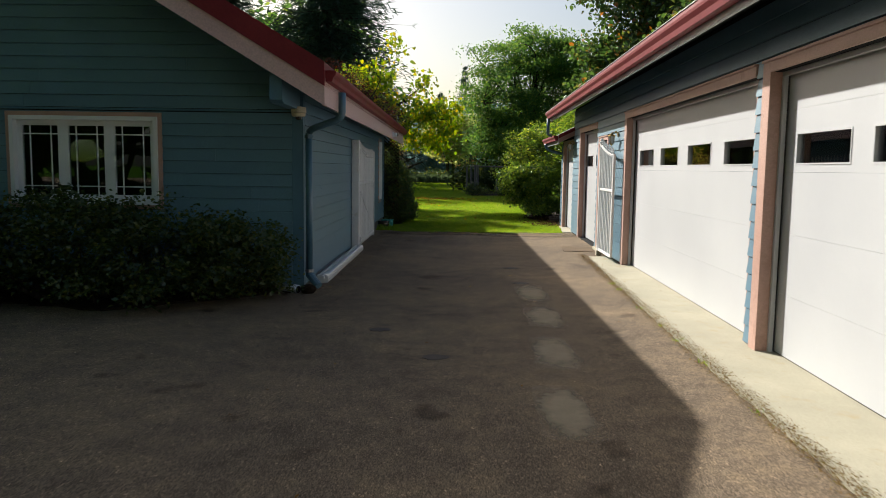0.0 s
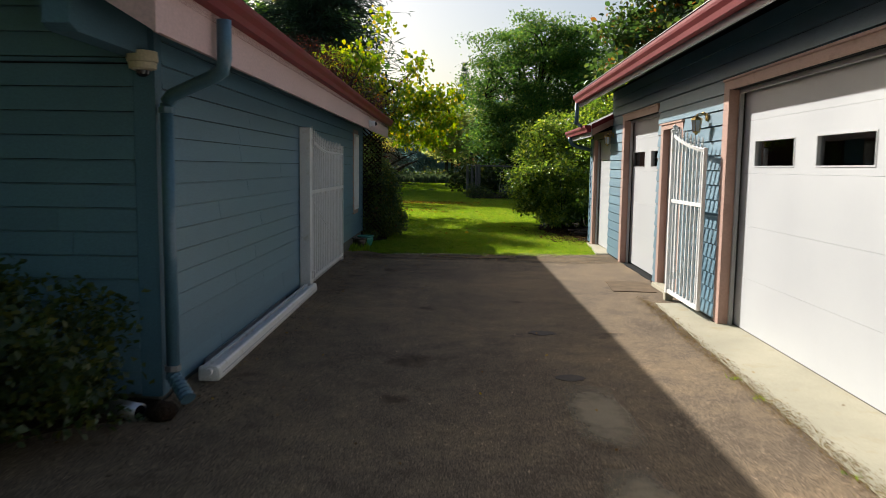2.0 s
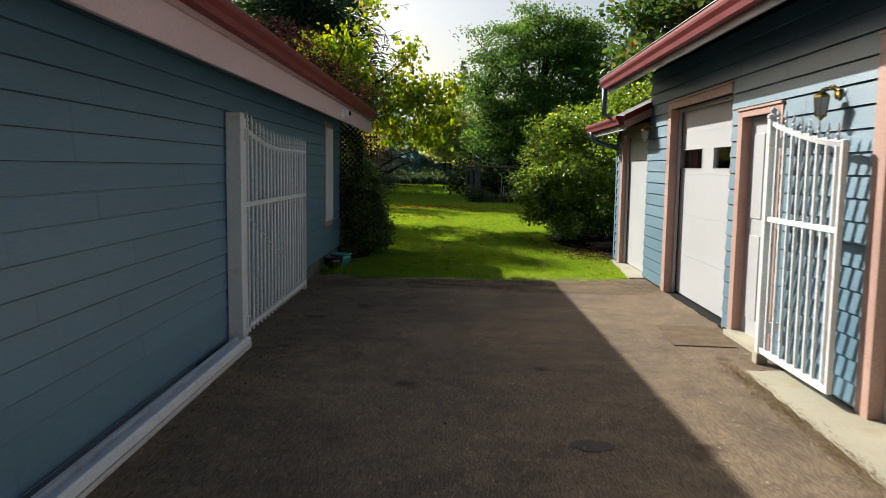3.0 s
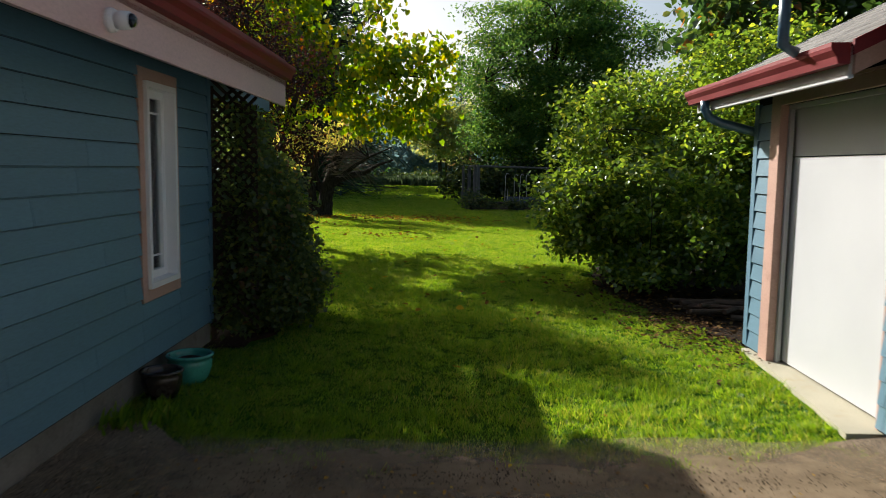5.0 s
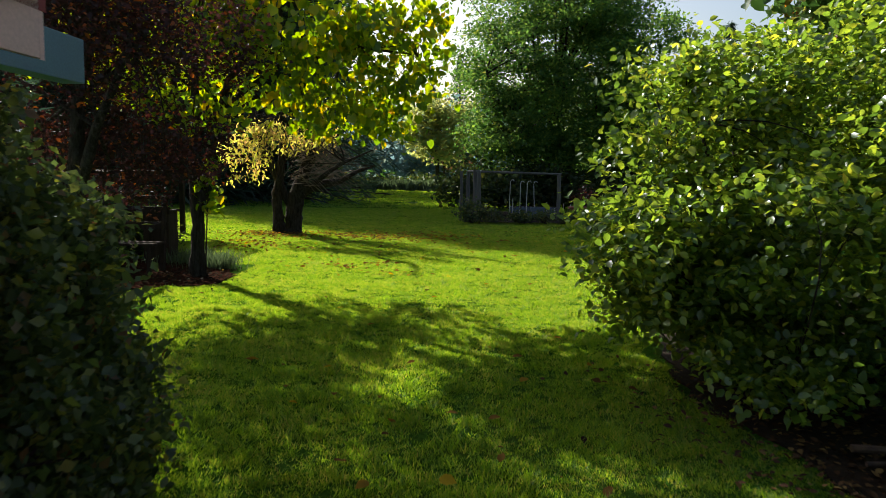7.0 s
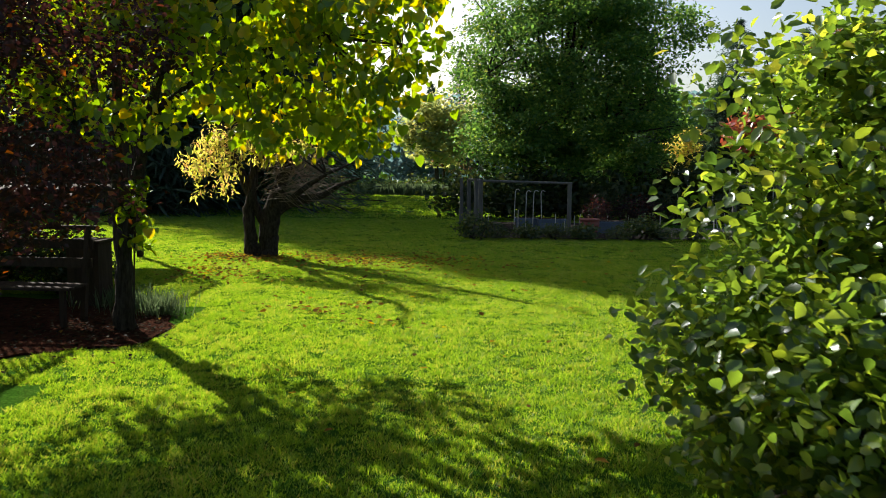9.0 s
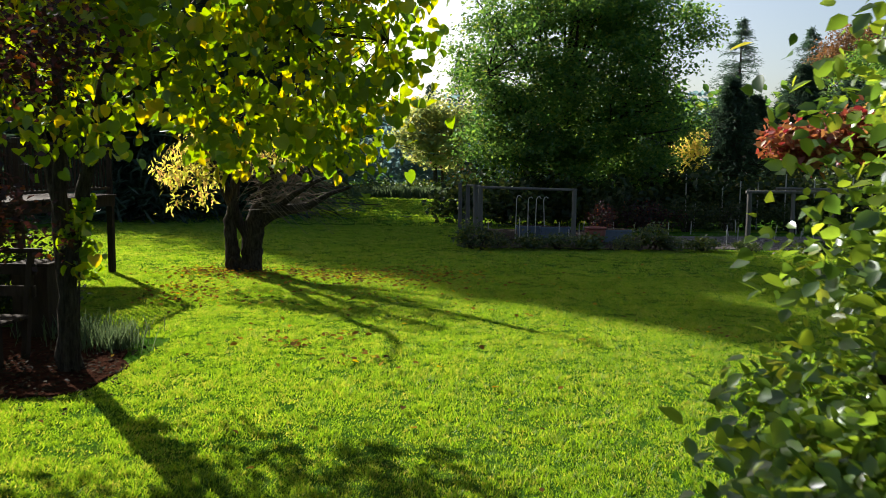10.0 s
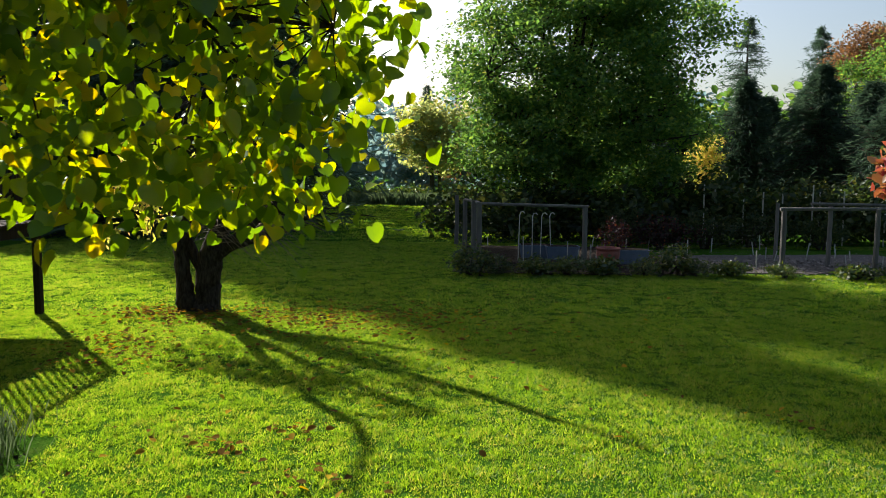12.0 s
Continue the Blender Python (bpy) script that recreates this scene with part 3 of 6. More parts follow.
# Light thrown by the door panes, painted on as four pale soft-edged patches.
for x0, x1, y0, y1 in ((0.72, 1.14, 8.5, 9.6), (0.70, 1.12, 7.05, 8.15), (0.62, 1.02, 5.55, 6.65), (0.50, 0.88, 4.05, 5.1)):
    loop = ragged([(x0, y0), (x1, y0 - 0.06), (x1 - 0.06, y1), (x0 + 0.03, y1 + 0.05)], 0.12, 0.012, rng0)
    solid("painted_glint", Shape().add([(x, y, 0.003) for x, y in loop], [tuple(range(len(loop)))]), GLINT_PATCH, "faint pale pane glint painted on the driveway", "patch", "structure")
for x, y, r in ((-0.67, 6.83, 0.08), (-0.14, 5.85, 0.085), (0.86, 9.83, 0.09), (0.82, 11.33, 0.10)):
    slab("oil_stain", [(x + r * math.cos(w) * 1.25, y + r * math.sin(w)) for w in (0, 0.7, 1.4, 2.1, 2.8, 3.5, 4.2, 4.9, 5.6)], -0.05, 0.0045, OIL, "dark oil stain on the driveway", "stain", 0.03, 0.014)
for x0, x1, y0, y1, z in ((-1.75, 1.0, 16.75, 17.75, 0.003), (0.5, 2.75, 16.5, 17.85, 0.006), (-0.6, 1.4, 16.95, 17.5, 0.009)):
    loop = ragged([(x0, y0), (x1, y0), (x1, y1), (x0, y1)], 0.12, 0.02, rng0)
    solid("soil", Shape().add([(x, y, z) for x, y in loop], [tuple(range(len(loop)))]), DIRT, "brown dirt spread thinly over the driveway's end", "soil", "structure")
apron = slab("pavement", [(1.68, -20), (3.2, -20), (3.1, 6), (3.1, 13.0), (2.27, 12.97), (2.2, 11.6), (2.08, 9.65), (1.95, 6.5), (1.86, 3.4)], -0.2, 0.012, CONCRETE, "pale concrete apron in front of the garage doors", "pavement", 0.09, 0.007)
slab("pavement", [(2.52, 17.98), (3.0, 17.98), (3.1, 20.15), (2.72, 20.15), (2.66, 19.2)], -0.2, 0.009, CONCRETE, "small concrete slab at the shed door", "pavement", 0.3, 0.01)
slab("soil", [(2.15, 23.3), (2.42, 22.0), (2.75, 20.6), (3.0, 20.1), (7, 20.1), (7, 29), (3.4, 27.5), (2.7, 26.3), (2.25, 24.8)], -0.2, -0.012, SOIL, "dark bare soil under the shrubs", "soil", 0.2, 0.05)
slab("soil", [(-8, 8.6), (-3.5, 7.5), (-1.9, 8.75), (-1.82, 9.1), (-8, 9.1)], -0.1, 0.02, SOIL, "dark soil under the shrub by the house", "soil", 0.2, 0.04)
slab("soil", [(-1.95, 19.9), (-1.6, 20.0), (-1.42, 20.6), (-1.42, 21.6), (-1.7, 22.4), (-2.6, 22.9), (-2.6, 20.55), (-1.95, 20.5)], -0.2, -0.006, SOIL, "dark soil under the vine", "soil", 0.2, 0.04)
slab("mulch", [(-12, 27.6), (-4.2, 27.9), (-3.1, 28.6), (-3.0, 29.5), (-3.4, 30.3), (-4.4, 31.2), (-12, 32)], -0.2, -0.008, MULCH, "reddish bark mulch round the young tree", "mulch", 0.2, 0.05)
slab("wood_chips", [(6.4, 42.9), (13.5, 42.9), (13.5, 47.5), (6.6, 46.6)], -0.2, -0.005, CHIPS, "pale wood chips inside the garden fence", "mulch", 0.3, 0.06)
slab("soil", [(0.7, 42.3), (6.3, 42.3), (6.5, 49), (0.9, 49)], -0.2, -0.008, SOIL, "dark garden soil inside the fence", "soil", 0.3, 0.05)

# ---- walls with lapped boards ----
LAP = 0.147


def board_rows(wall, place, s0, s1, z0, z1, holes, rng, right_end=None):
    """Lapped boards as pieces of their own on a wall; place(out, s, z) gives the point; holes: (s0, s1, z0, z1)."""
    z = z0
    while z < z1 - 0.02:
        za, zb = z, min(z + LAP, z1)
        e1 = right_end(za) if right_end else s1
        cuts = sorted({s0, e1} | {min(max(q, s0), e1) for h in holes for q in h[:2]})
        joint = rng.uniform(0.8, 3.6)
        while s0 + joint < e1 - 0.4:
            cuts.append(s0 + joint)
            joint += rng.uniform(2.4, 3.9)
        cuts = sorted(set(cuts))
        for a, b in zip(cuts, cuts[1:]):
            if b - a < 0.012:
                continue
            mid, spans = (a + b) / 2, [(za, zb)]
            for h in holes:
                if h[0] < mid < h[1]:
                    spans = [q for p, r in spans for q in ((p, min(r, h[2])), (max(p, h[3]), r)) if q[1] - q[0] > 0.012]
            for p, r in spans:
                a1, b1 = a + 0.0012, b - 0.0012
                lo, hi = 0.028 - 0.016 * (p - za) / LAP, 0.028 - 0.016 * (r - za) / LAP
                p5 = p + (0.003 if p == za else 0.0)
                # the top edge steps back under the next board
                prof = [(0.0005, p5), (lo, p5), (hi, r - 0.008), (0.0025, r - 0.008), (0.0025, r), (0.0005, r)]
                sh = Shape().add([place(o, s, q) for s in (a1, b1) for o, q in prof],
                                 [(5, 4, 3, 2, 1, 0), (6, 7, 8, 9, 10, 11)] + [(k, (k + 1) % 6, 6 + (k + 1) % 6, 6 + k) for k in range(6)])
                part("siding_board", sh, SIDING, wall)
        z += LAP


def wall_shape(place, s0, s1, z0, z1, holes, thick=0.14):
    """A wall with openings through it, from blocks that meet edge to edge."""
    sh = Shape()
    cuts = sorted({s0, s1} | {q for h in holes for q in h[:2]})
    for a, b in zip(cuts, cuts[1:]):
        mid, spans = (a + b) / 2, [(z0, z1)]
        for h in holes:
            if h[0] < mid < h[1]:
                spans = [q for p, r in spans for q in ((p, min(r, h[2])), (max(p, h[3]), r)) if q[1] - q[0] > 1e-4]
        for p, r in spans:
            sh.add([place(o, s, z) for z in (p, r) for o, s in ((0, a), (0, b), (-thick, b), (-thick, a))],
                   [(3, 2, 1, 0), (4, 5, 6, 7), (0, 1, 5, 4), (1, 2, 6, 5), (2, 3, 7, 6), (3, 0, 4, 7)])
    return sh


def welded(*a):
    return mesh_of("wall", wall_shape(*a), LAP_SHADE, 0, False, True)


def block(place, o0, o1, s0, s1, z0, z1, sh=None):
    return (sh or Shape()).add([place(o, s, z) for z in (z0, z1) for o, s in ((o0, s0), (o1, s0), (o1, s1), (o0, s1))],
                               [(3, 2, 1, 0), (4, 5, 6, 7), (0, 1, 5, 4), (1, 2, 6, 5), (2, 3, 7, 6), (3, 0, 4, 7)])


def window_unit(parent, place, s0, s1, z0, z1, lights, trim=0.075, prairie=True, sash=0.055, rim=0.045):
    """Trim, white frame, one sash a light with its pane and bars."""
    w = part("window", block(place, -0.09, 0.054, s0 + trim, s1 - trim, z0 + trim, z0 + trim + rim), VINYL, parent, "white framed window")
    for a, b, c, d in ((s0, s0 + trim, z0, z1), (s1 - trim, s1, z0, z1), (s0 + trim, s1 - trim, z1 - trim, z1), (s0 + trim, s1 - trim, z0, z0 + trim)):
        part("trim", block(place, 0.002, 0.028, a, b, c, d), PINK, w, "dusty pink trim board", bevel=0.003)
    i0, i1, k0, k1 = s0 + trim, s1 - trim, z0 + trim, z1 - trim
    for a, b, c, d in ((i0, i0 + rim, k0 + rim, k1), (i1 - rim, i1, k0 + rim, k1), (i0 + rim, i1 - rim, k1 - rim, k1)):
        part("window_frame", block(place, -0.09, 0.052, a, b, c, d), VINYL, w, bevel=0.003)
    step = (i1 - i0 - 2 * rim) / lights
    for n in range(lights):
        a, b = i0 + rim + n * step, i0 + rim + (n + 1) * step
        c, d = k0 + rim, k1 - rim
        sh = Shape()
        for e in ((a, a + sash, c, d), (b - sash, b, c, d), (a + sash, b - sash, c, c + sash), (a + sash, b - sash, d - sash, d)):
            block(place, -0.085, -0.03, *e, sh)
        part("sash", sh, VINYL, w)
        pane = part("pane", block(place, -0.062, -0.056, a + sash - 0.004, b - sash + 0.004, c + sash - 0.004, d - sash + 0.004), GLASS, w)
        pane.visible_shadow = False
        if prairie:
            for q in (a + sash + 0.09, b - sash - 0.09)[: 2 if b - a > 0.52 else 0]:
                part("muntin", block(place, -0.055, -0.047, q - 0.007, q + 0.007, c + sash, d - sash), VINYL, w)
            for q in (d - sash - 0.10, c + sash + 0.10):
                part("muntin", block(place, -0.0545, -0.0465, a + sash, b - sash, q - 0.007, q + 0.007), VINYL, w)
    return w


# ---- the house ----
HOUSE = pose(-1.84, 9.15, 0, 0, 0, 0.35)
house = thing("house", HOUSE, "single-storey teal clapboard house with pink fascia and red gutter", "house")
side = lambda o, s, z: (o, s, z)
front = lambda o, s, z: (s, -o, z)
LEN, WIDE, EAVE_X, SLOPE, SOF = 10.98, 10.0, 0.43, 0.6, 2.18
roof_z = lambda x: SOF + SLOPE * (EAVE_X - x) if x > -5 else SOF + SLOPE * (EAVE_X + 10 + x)
rngb = np.random.default_rng(11)

found = Shape()
block(side, -0.14, -0.012, 0.0, LEN, -0.2, 0.17, found)
block(front, -0.14, -0.012, -WIDE, -0.14, -0.2, 0.17, found)
part("foundation", found, FOUNDATION, house, "grey concrete foundation")
SIDE_WIN, FRONT_WIN = (9.44, 10.16, 0.60, 2.165), (-3.52, -1.655, 0.93, 2.075)
cut = lambda h, t: (h[0] + t, h[1] - t, h[2] + t, h[3] - t)
side_wall = part("wall", welded(side, 0, LEN, 0.17, 2.40, [cut(SIDE_WIN, 0.075)]), SIDING_FLAT, house)
front_wall = part("wall", welded(front, -WIDE, -0.14, 0.17, 2.40, [cut(FRONT_WIN, 0.05)]), SIDING_FLAT, house)
gab = Shape().extrude([(-0.14, 0.0, 2.40), (-0.14, 0.0, roof_z(-0.14)), (-5, 0.0, roof_z(-5)), (-9.86, 0.0, roof_z(-9.86)), (-9.86, 0.0, 2.40)], (0, 0.14, 0))
gable = part("gable_wall", gab, SIDING_FLAT, house)
part("gable_wall", Shape().extrude([(p[0], LEN - 0.14, p[2]) for p in gab.v[:5]], (0, 0.14, 0)), SIDING_FLAT, house)
part("wall", Shape().box(-WIDE, 0 - 0.14, LEN - 0.14, LEN, -0.2, 2.40), SIDING_FLAT, house)
part("wall", Shape().box(-WIDE - 0.14, -WIDE, 0, LEN, -0.2, 2.40), SIDING_FLAT, house)
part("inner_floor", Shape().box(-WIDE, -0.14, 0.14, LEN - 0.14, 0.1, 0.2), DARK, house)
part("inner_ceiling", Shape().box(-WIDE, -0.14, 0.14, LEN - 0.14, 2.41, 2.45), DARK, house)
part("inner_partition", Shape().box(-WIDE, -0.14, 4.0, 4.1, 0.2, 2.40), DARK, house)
# corner boards
part("corner_board", block(side, 0.0, 0.024, -0.0, 0.09, 0.03, 2.38), SIDING_FLAT, house, bevel=0.003)
part("corner_board", block(front, 0.0, 0.024, -0.11, 0.024, 0.03, 2.38), SIDING_FLAT, house, bevel=0.003)
part("corner_board", block(side, 0.0, 0.024, LEN - 0.09, LEN, 0.17, 2.38), SIDING_FLAT, house, bevel=0.003)
part("drip_board", block(front, 0.0, 0.035, -WIDE, -0.11, 2.10, 2.125), SIDING_FLAT, house, bevel=0.003)
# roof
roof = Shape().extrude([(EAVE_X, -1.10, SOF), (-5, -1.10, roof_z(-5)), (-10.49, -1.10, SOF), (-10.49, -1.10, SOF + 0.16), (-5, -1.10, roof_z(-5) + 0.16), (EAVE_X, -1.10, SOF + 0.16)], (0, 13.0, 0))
part("roof", roof, SOFFIT, house, "dark boarded eaves, shade deepened in their colour")
for y0 in (-1.135, 11.90):
    sh = Shape().extrude([(EAVE_X + 0.03, y0, SOF - 0.085), (-5, y0, roof_z(-5) - 0.07), (-10.52, y0, SOF - 0.085), (-10.52, y0, SOF + 0.115), (-5, y0, roof_z(-5) + 0.13), (EAVE_X + 0.03, y0, SOF + 0.115)], (0, 0.035, 0))
    part("rake_board", sh, FASCIA, house, "pale pink rake board")
for a, b in ((EAVE_X + 0.03, -5.0), (-10.52, -5.0)):
    z = lambda x: SOF + SLOPE * (abs(a + 5.0) - abs(x + 5.0)) - 0.0
    sh = Shape().extrude([(a, -1.16, z(a) + 0.117), (b, -1.16, z(b) + 0.117), (b, -1.16, z(b) + 0.36), (a, -1.16, z(a) + 0.36)], (0, 13.12, 0))
    part("roof_covering", sh, RED, house, "red metal roof covering")
part("fascia_board", block(side, EAVE_X + 0.002, EAVE_X + 0.03, -1.10, 11.90, SOF - 0.08, SOF + 0.20), FASCIA, house, "pale pink fascia board", bevel=0.004)


def gutter(parent, sign, x0, y0, y1, z, mat, w=0.12, h=0.115):
    """An open K-shaped gutter, its back at x0, running along y."""
    prof = [(0, h), (0, 0), (w * 0.62, 0), (w * 0.72, h * 0.35), (w * 0.95, h * 0.62), (w, h * 0.8), (w, h), (w - 0.012, h), (w - 0.012, h * 0.82), (w * 0.66, h * 0.38), (w * 0.57, 0.008), (0.006, 0.008), (0.006, h)]
    sh = Shape().extrude([(x0 + sign * u, y0, z + v) for u, v in prof], (0, y1 - y0, 0))
    g = part("gutter", sh, mat, parent, "red painted gutter")
    for y in (y0, y1):
        part("end_cap", Shape().extrude([(x0 + sign * u, y - 0.002, z + v) for u, v in prof[:7]], (0, 0.004, 0)), mat, g)
    return g


gutter(house, 1, EAVE_X + 0.032, -1.08, 11.88, SOF + 0.165, RED, 0.11, 0.115)


def rect_pipe(path, w=0.042, sides=8):
    return Shape().tube(path, w, sides)


def crimped_elbow(a, b, n=7, r=0.045):
    a, b = Vector(a), Vector(b)
    pts, rad = [], []
    for i in range(2 * n + 1):
        pts.append(a.lerp(b, i / (2 * n)))
        rad.append(r * (1.0 if i % 2 else 1.12))
    return Shape().tube(pts, rad, 10)


spout = part("downspout", rect_pipe([(0.09, -0.02, 1.86), (0.09, -0.02, 0.16)]), BLUE_METAL, house, "blue-grey downspout at the corner", smooth=True)
part("outlet_pipe", rect_pipe([(0.52, -0.27, 2.31), (0.52, -0.27, 2.09), (0.50, -0.24, 2.03), (0.44, -0.21, 2.0), (0.2, -0.06, 1.93), (0.13, -0.03, 1.905), (0.09, -0.02, 1.86)], 0.043), BLUE_METAL, spout, smooth=True)
part("elbow", crimped_elbow((0.09, -0.02, 0.17), (0.22, -0.13, 0.05)), BLUE_METAL, spout)
part("strap", Shape().tube([(0.09, -0.02, 0.20), (0.09, -0.02, 0.235)], 0.052, 8), GALV, spout)
part("strap", Shape().tube([(0.09, -0.02, 1.80), (0.09, -0.02, 1.835)], 0.052, 8), BLUE_METAL, spout)
part("eave_bracket", Shape().extrude([(-0.15, -0.98, 2.36), (-0.15, -0.98, 2.16), (-0.15, -0.9, 2.13), (-0.15, -0.03, 2.13), (-0.15, -0.03, 2.42), (-0.15, -0.98, 2.42)], (0.14, 0, 0)), SIDING_FLAT, house, "teal timber bracket under the eave", bevel=0.006)
part("eave_bracket", Shape().box(-0.15, -0.01, LEN + 0.002, 13.3, 2.14, 2.40), SIDING_FLAT, house, "teal timber beam past the eave", bevel=0.006)
window_unit(house, side, *SIDE_WIN, 1, trim=0.085, rim=0.04)
window_unit(house, front, *FRONT_WIN, 3, trim=0.05, rim=0.05, sash=0.062)
board_rows(side_wall, side, 0.09, LEN - 0.09, 0.19 - LAP, 2.40, [SIDE_WIN, (6.9, LEN, -1, 0.18)], rngb)
board_rows(front_wall, front, -WIDE, -0.11, 0.19 - LAP, 2.09, [FRONT_WIN], rngb)
board_rows(gable, front, -5.0, -0.1, 2.13, 4.6, [], rngb, right_end=lambda z: min(-0.11, EAVE_X - (z - SOF) / SLOPE))

# ---- the garage ----
GARAGE = pose(2.50, 6.0, 0, 0, 0, -1.15)
garage = thing("garage", GARAGE, "long teal garage with white doors, pink trim and red gutter", "garage")
gs = lambda o, s, z: (-o, s, z)
D1, D2, D3, PD, SD = (-5.07, 0.23, 0.0, 2.26), (0.53, 5.86, 0.0, 2.26), (8.62, 10.82, 0.0, 2.26), (7.5, 8.32, 0.0, 2.0), (12.05, 13.72, 0.0, 2.06)
G_END, S_END, G_TOP = 11.95, 14.24, 2.86
gwall = part("wall", welded(gs, -7.5, G_END, -0.1, G_TOP, [D1, D2, D3, PD]), SIDING_FLAT, garage)
swall = part("wall", welded(gs, G_END, S_END, -0.1, 2.30, [SD]), SIDING_FLAT, garage)
part("wall", Shape().box(0.14, 8.0, -7.5, -7.36, -0.1, G_TOP), SIDING_FLAT, garage)
part("wall", Shape().box(0.14, 8.0, G_END - 0.14, G_END, -0.1, G_TOP), SIDING_FLAT, garage)
part("wall", Shape().box(8.0, 8.14, -7.5, G_END, -0.1, G_TOP), SIDING_FLAT, garage)
part("wall", Shape().extrude([(0.14, S_END - 0.14, -0.1), (3.4, S_END - 0.14, -0.1), (3.4, S_END - 0.14, 3.45), (0.14, S_END - 0.14, 2.30)], (0, 0.14, 0)), SIDING_FLAT, garage)
part("wall", Shape().box(3.4, 3.54, G_END, S_END, -0.1, 3.3), SIDING_FLAT, garage)
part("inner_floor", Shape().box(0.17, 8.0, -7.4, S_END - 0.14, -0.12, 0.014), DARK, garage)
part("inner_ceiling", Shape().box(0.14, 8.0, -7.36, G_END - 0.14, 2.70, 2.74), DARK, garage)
# main roof: flat soffit, fascia, slope
g_slope = 0.42
part("soffit", Shape().extrude([(-0.50, -7.98, 2.665), (0.0, -7.98, 2.875), (0.0, -7.98, 2.885), (-0.50, -7.98, 2.68)], (0, 20.36, 0)), SOFFIT, garage, "dark sloping soffit boards, shade deepened in their colour")
part("roof", Shape().extrude([(-0.55, -8.0, 2.80), (4, -8.0, 2.80 + 4.55 * g_slope), (8.6, -8.0, 2.80), (8.6, -8.0, 2.70), (4, -8.0, 2.70 + 4.55 * g_slope), (-0.55, -8.0, 2.70)], (0, 20.4, 0)), SHINGLE, garage, "grey shingle roof")
part("fascia_board", Shape().box(-0.53, -0.50, -8.0, 12.4, 2.60, 2.80), WHITE, garage, "white fascia board", bevel=0.003)
part("gable_wall", Shape().extrude([(0.0, G_END - 0.05, G_TOP), (8.0, G_END - 0.05, G_TOP), (4, G_END - 0.05, 2.68 + 4.5 * g_slope)], (0, 0.05, 0)), SIDING_FLAT, garage)
part("gable_wall", Shape().extrude([(0.0, -7.5, G_TOP), (8.0, -7.5, G_TOP), (4, -7.5, 2.68 + 4.5 * g_slope)], (0, 0.05, 0)), SIDING_FLAT, garage)
gutter(garage, -1, -0.532, -8.0, 12.42, 2.655, RED, 0.12, 0.13)
part("drip_edge", Shape().box(-0.66, -0.5, -8.0, 12.42, 2.792, 2.80), GALV, garage, "pale metal drip edge")
part("downspout", rect_pipe([(-0.59, 12.32, 2.66), (-0.59, 12.32, 2.30), (-0.5, 12.34, 2.26)], 0.036), BLUE_METAL, garage, smooth=True)


def trimmed(parent, h, w=0.14, depth=0.11, sides=(1, 1), sill=0.0):
    """Pink trim boards and deep jambs round an opening."""
    a, b, c, d = h
    for k, (s0, s1, j0, j1) in enumerate(((a - w, a, a, a + 0.02), (b, b + w, b - 0.02, b))):
        if sides[k]:
            part("trim", block(gs, 0.002, 0.03, s0, s1, sill, d + w * 0.6), PINK, parent, "dusty pink trim board", bevel=0.004)
        part("jamb", block(gs, -depth, 0.03 if sides[k] else 0.004, j0, j1, sill, d), PINK, parent, "dusty pink jamb")
    part("trim", block(gs, 0.002, 0.03, a, b, d, d + w * 0.6), PINK, parent, "dusty pink head trim", bevel=0.004)
    part("trim_cap", block(gs, 0.002, 0.045, a - w * sides[0], b + w * sides[1], d + w * 0.6, d + w * 0.6 + 0.02), PINK, parent)
    part("stop", block(gs, -depth + 0.01, -depth + 0.045, b - 0.055, b - 0.02, sill, d - 0.02), WHITE, parent, "cream door stop")
    part("stop", block(gs, -depth + 0.01, -depth + 0.045, a + 0.02, b - 0.02, d - 0.035, d - 0.0), WHITE, parent, "cream door stop")


def garage_door(h, panes, depth=0.12, section=0.485):
    """An overhead door: five sections, the fourth with a row of panes."""
    a, b = h[0] + 0.022, h[1] - 0.022
    top = h[3] - 0.004
    wins = [(c - 0.42, c + 0.42, 1.545, 1.765) for c in panes]
    z = 0.02
    rows = []
    while z < top - 0.05:
        rows.append((z + 0.0006, min(z + section, top) - 0.0006))
        z += section
    k = next(i for i, r in enumerate(rows) if r[0] < 1.6 < r[1])
    door = part("garage_door", welded(lambda o, s, q: gs(o - depth, s, q), a, b, *rows[k], wins, 0.045), WHITE, garage, "white sectional overhead garage door with small panes")
    door.data.materials[0] = WHITE
    for i, r in enumerate(rows):
        if i != k:
            part("door_section", block(gs, -depth - 0.045, -depth, a, b, *r), WHITE, door)
    for w in wins:
        sh = Shape()
        for e in ((w[0] - 0.012, w[0], w[2] - 0.012, w[3] + 0.012), (w[1], w[1] + 0.012, w[2] - 0.012, w[3] + 0.012), (w[0], w[1], w[2] - 0.012, w[2]), (w[0], w[1], w[3], w[3] + 0.012)):
            block(gs, -depth + 0.001, -depth + 0.005, *e, sh)
        part("window_frame", sh, WHITE, door)
        g = part("pane", block(gs, -depth - 0.03, -depth - 0.024, w[0] - 0.01, w[1] + 0.01, w[2] - 0.01, w[3] + 0.01), GLASS, door)
        g.visible_shadow = False
    part("bottom_seal", block(gs, -depth - 0.04, -depth - 0.004, a, b, 0.012, 0.022), BLACK, door)
    return door


trimmed(garage, D1)
trimmed(garage, D2, sides=(0, 1))
trimmed(garage, D3, sides=(0, 1))
trimmed(garage, PD, w=0.10, depth=0.10, sides=(1, 1))
trimmed(garage, SD, w=0.16, depth=0.08, sides=(0, 1))
garage_door(D2, (5.08, 3.83, 2.55, 1.27))
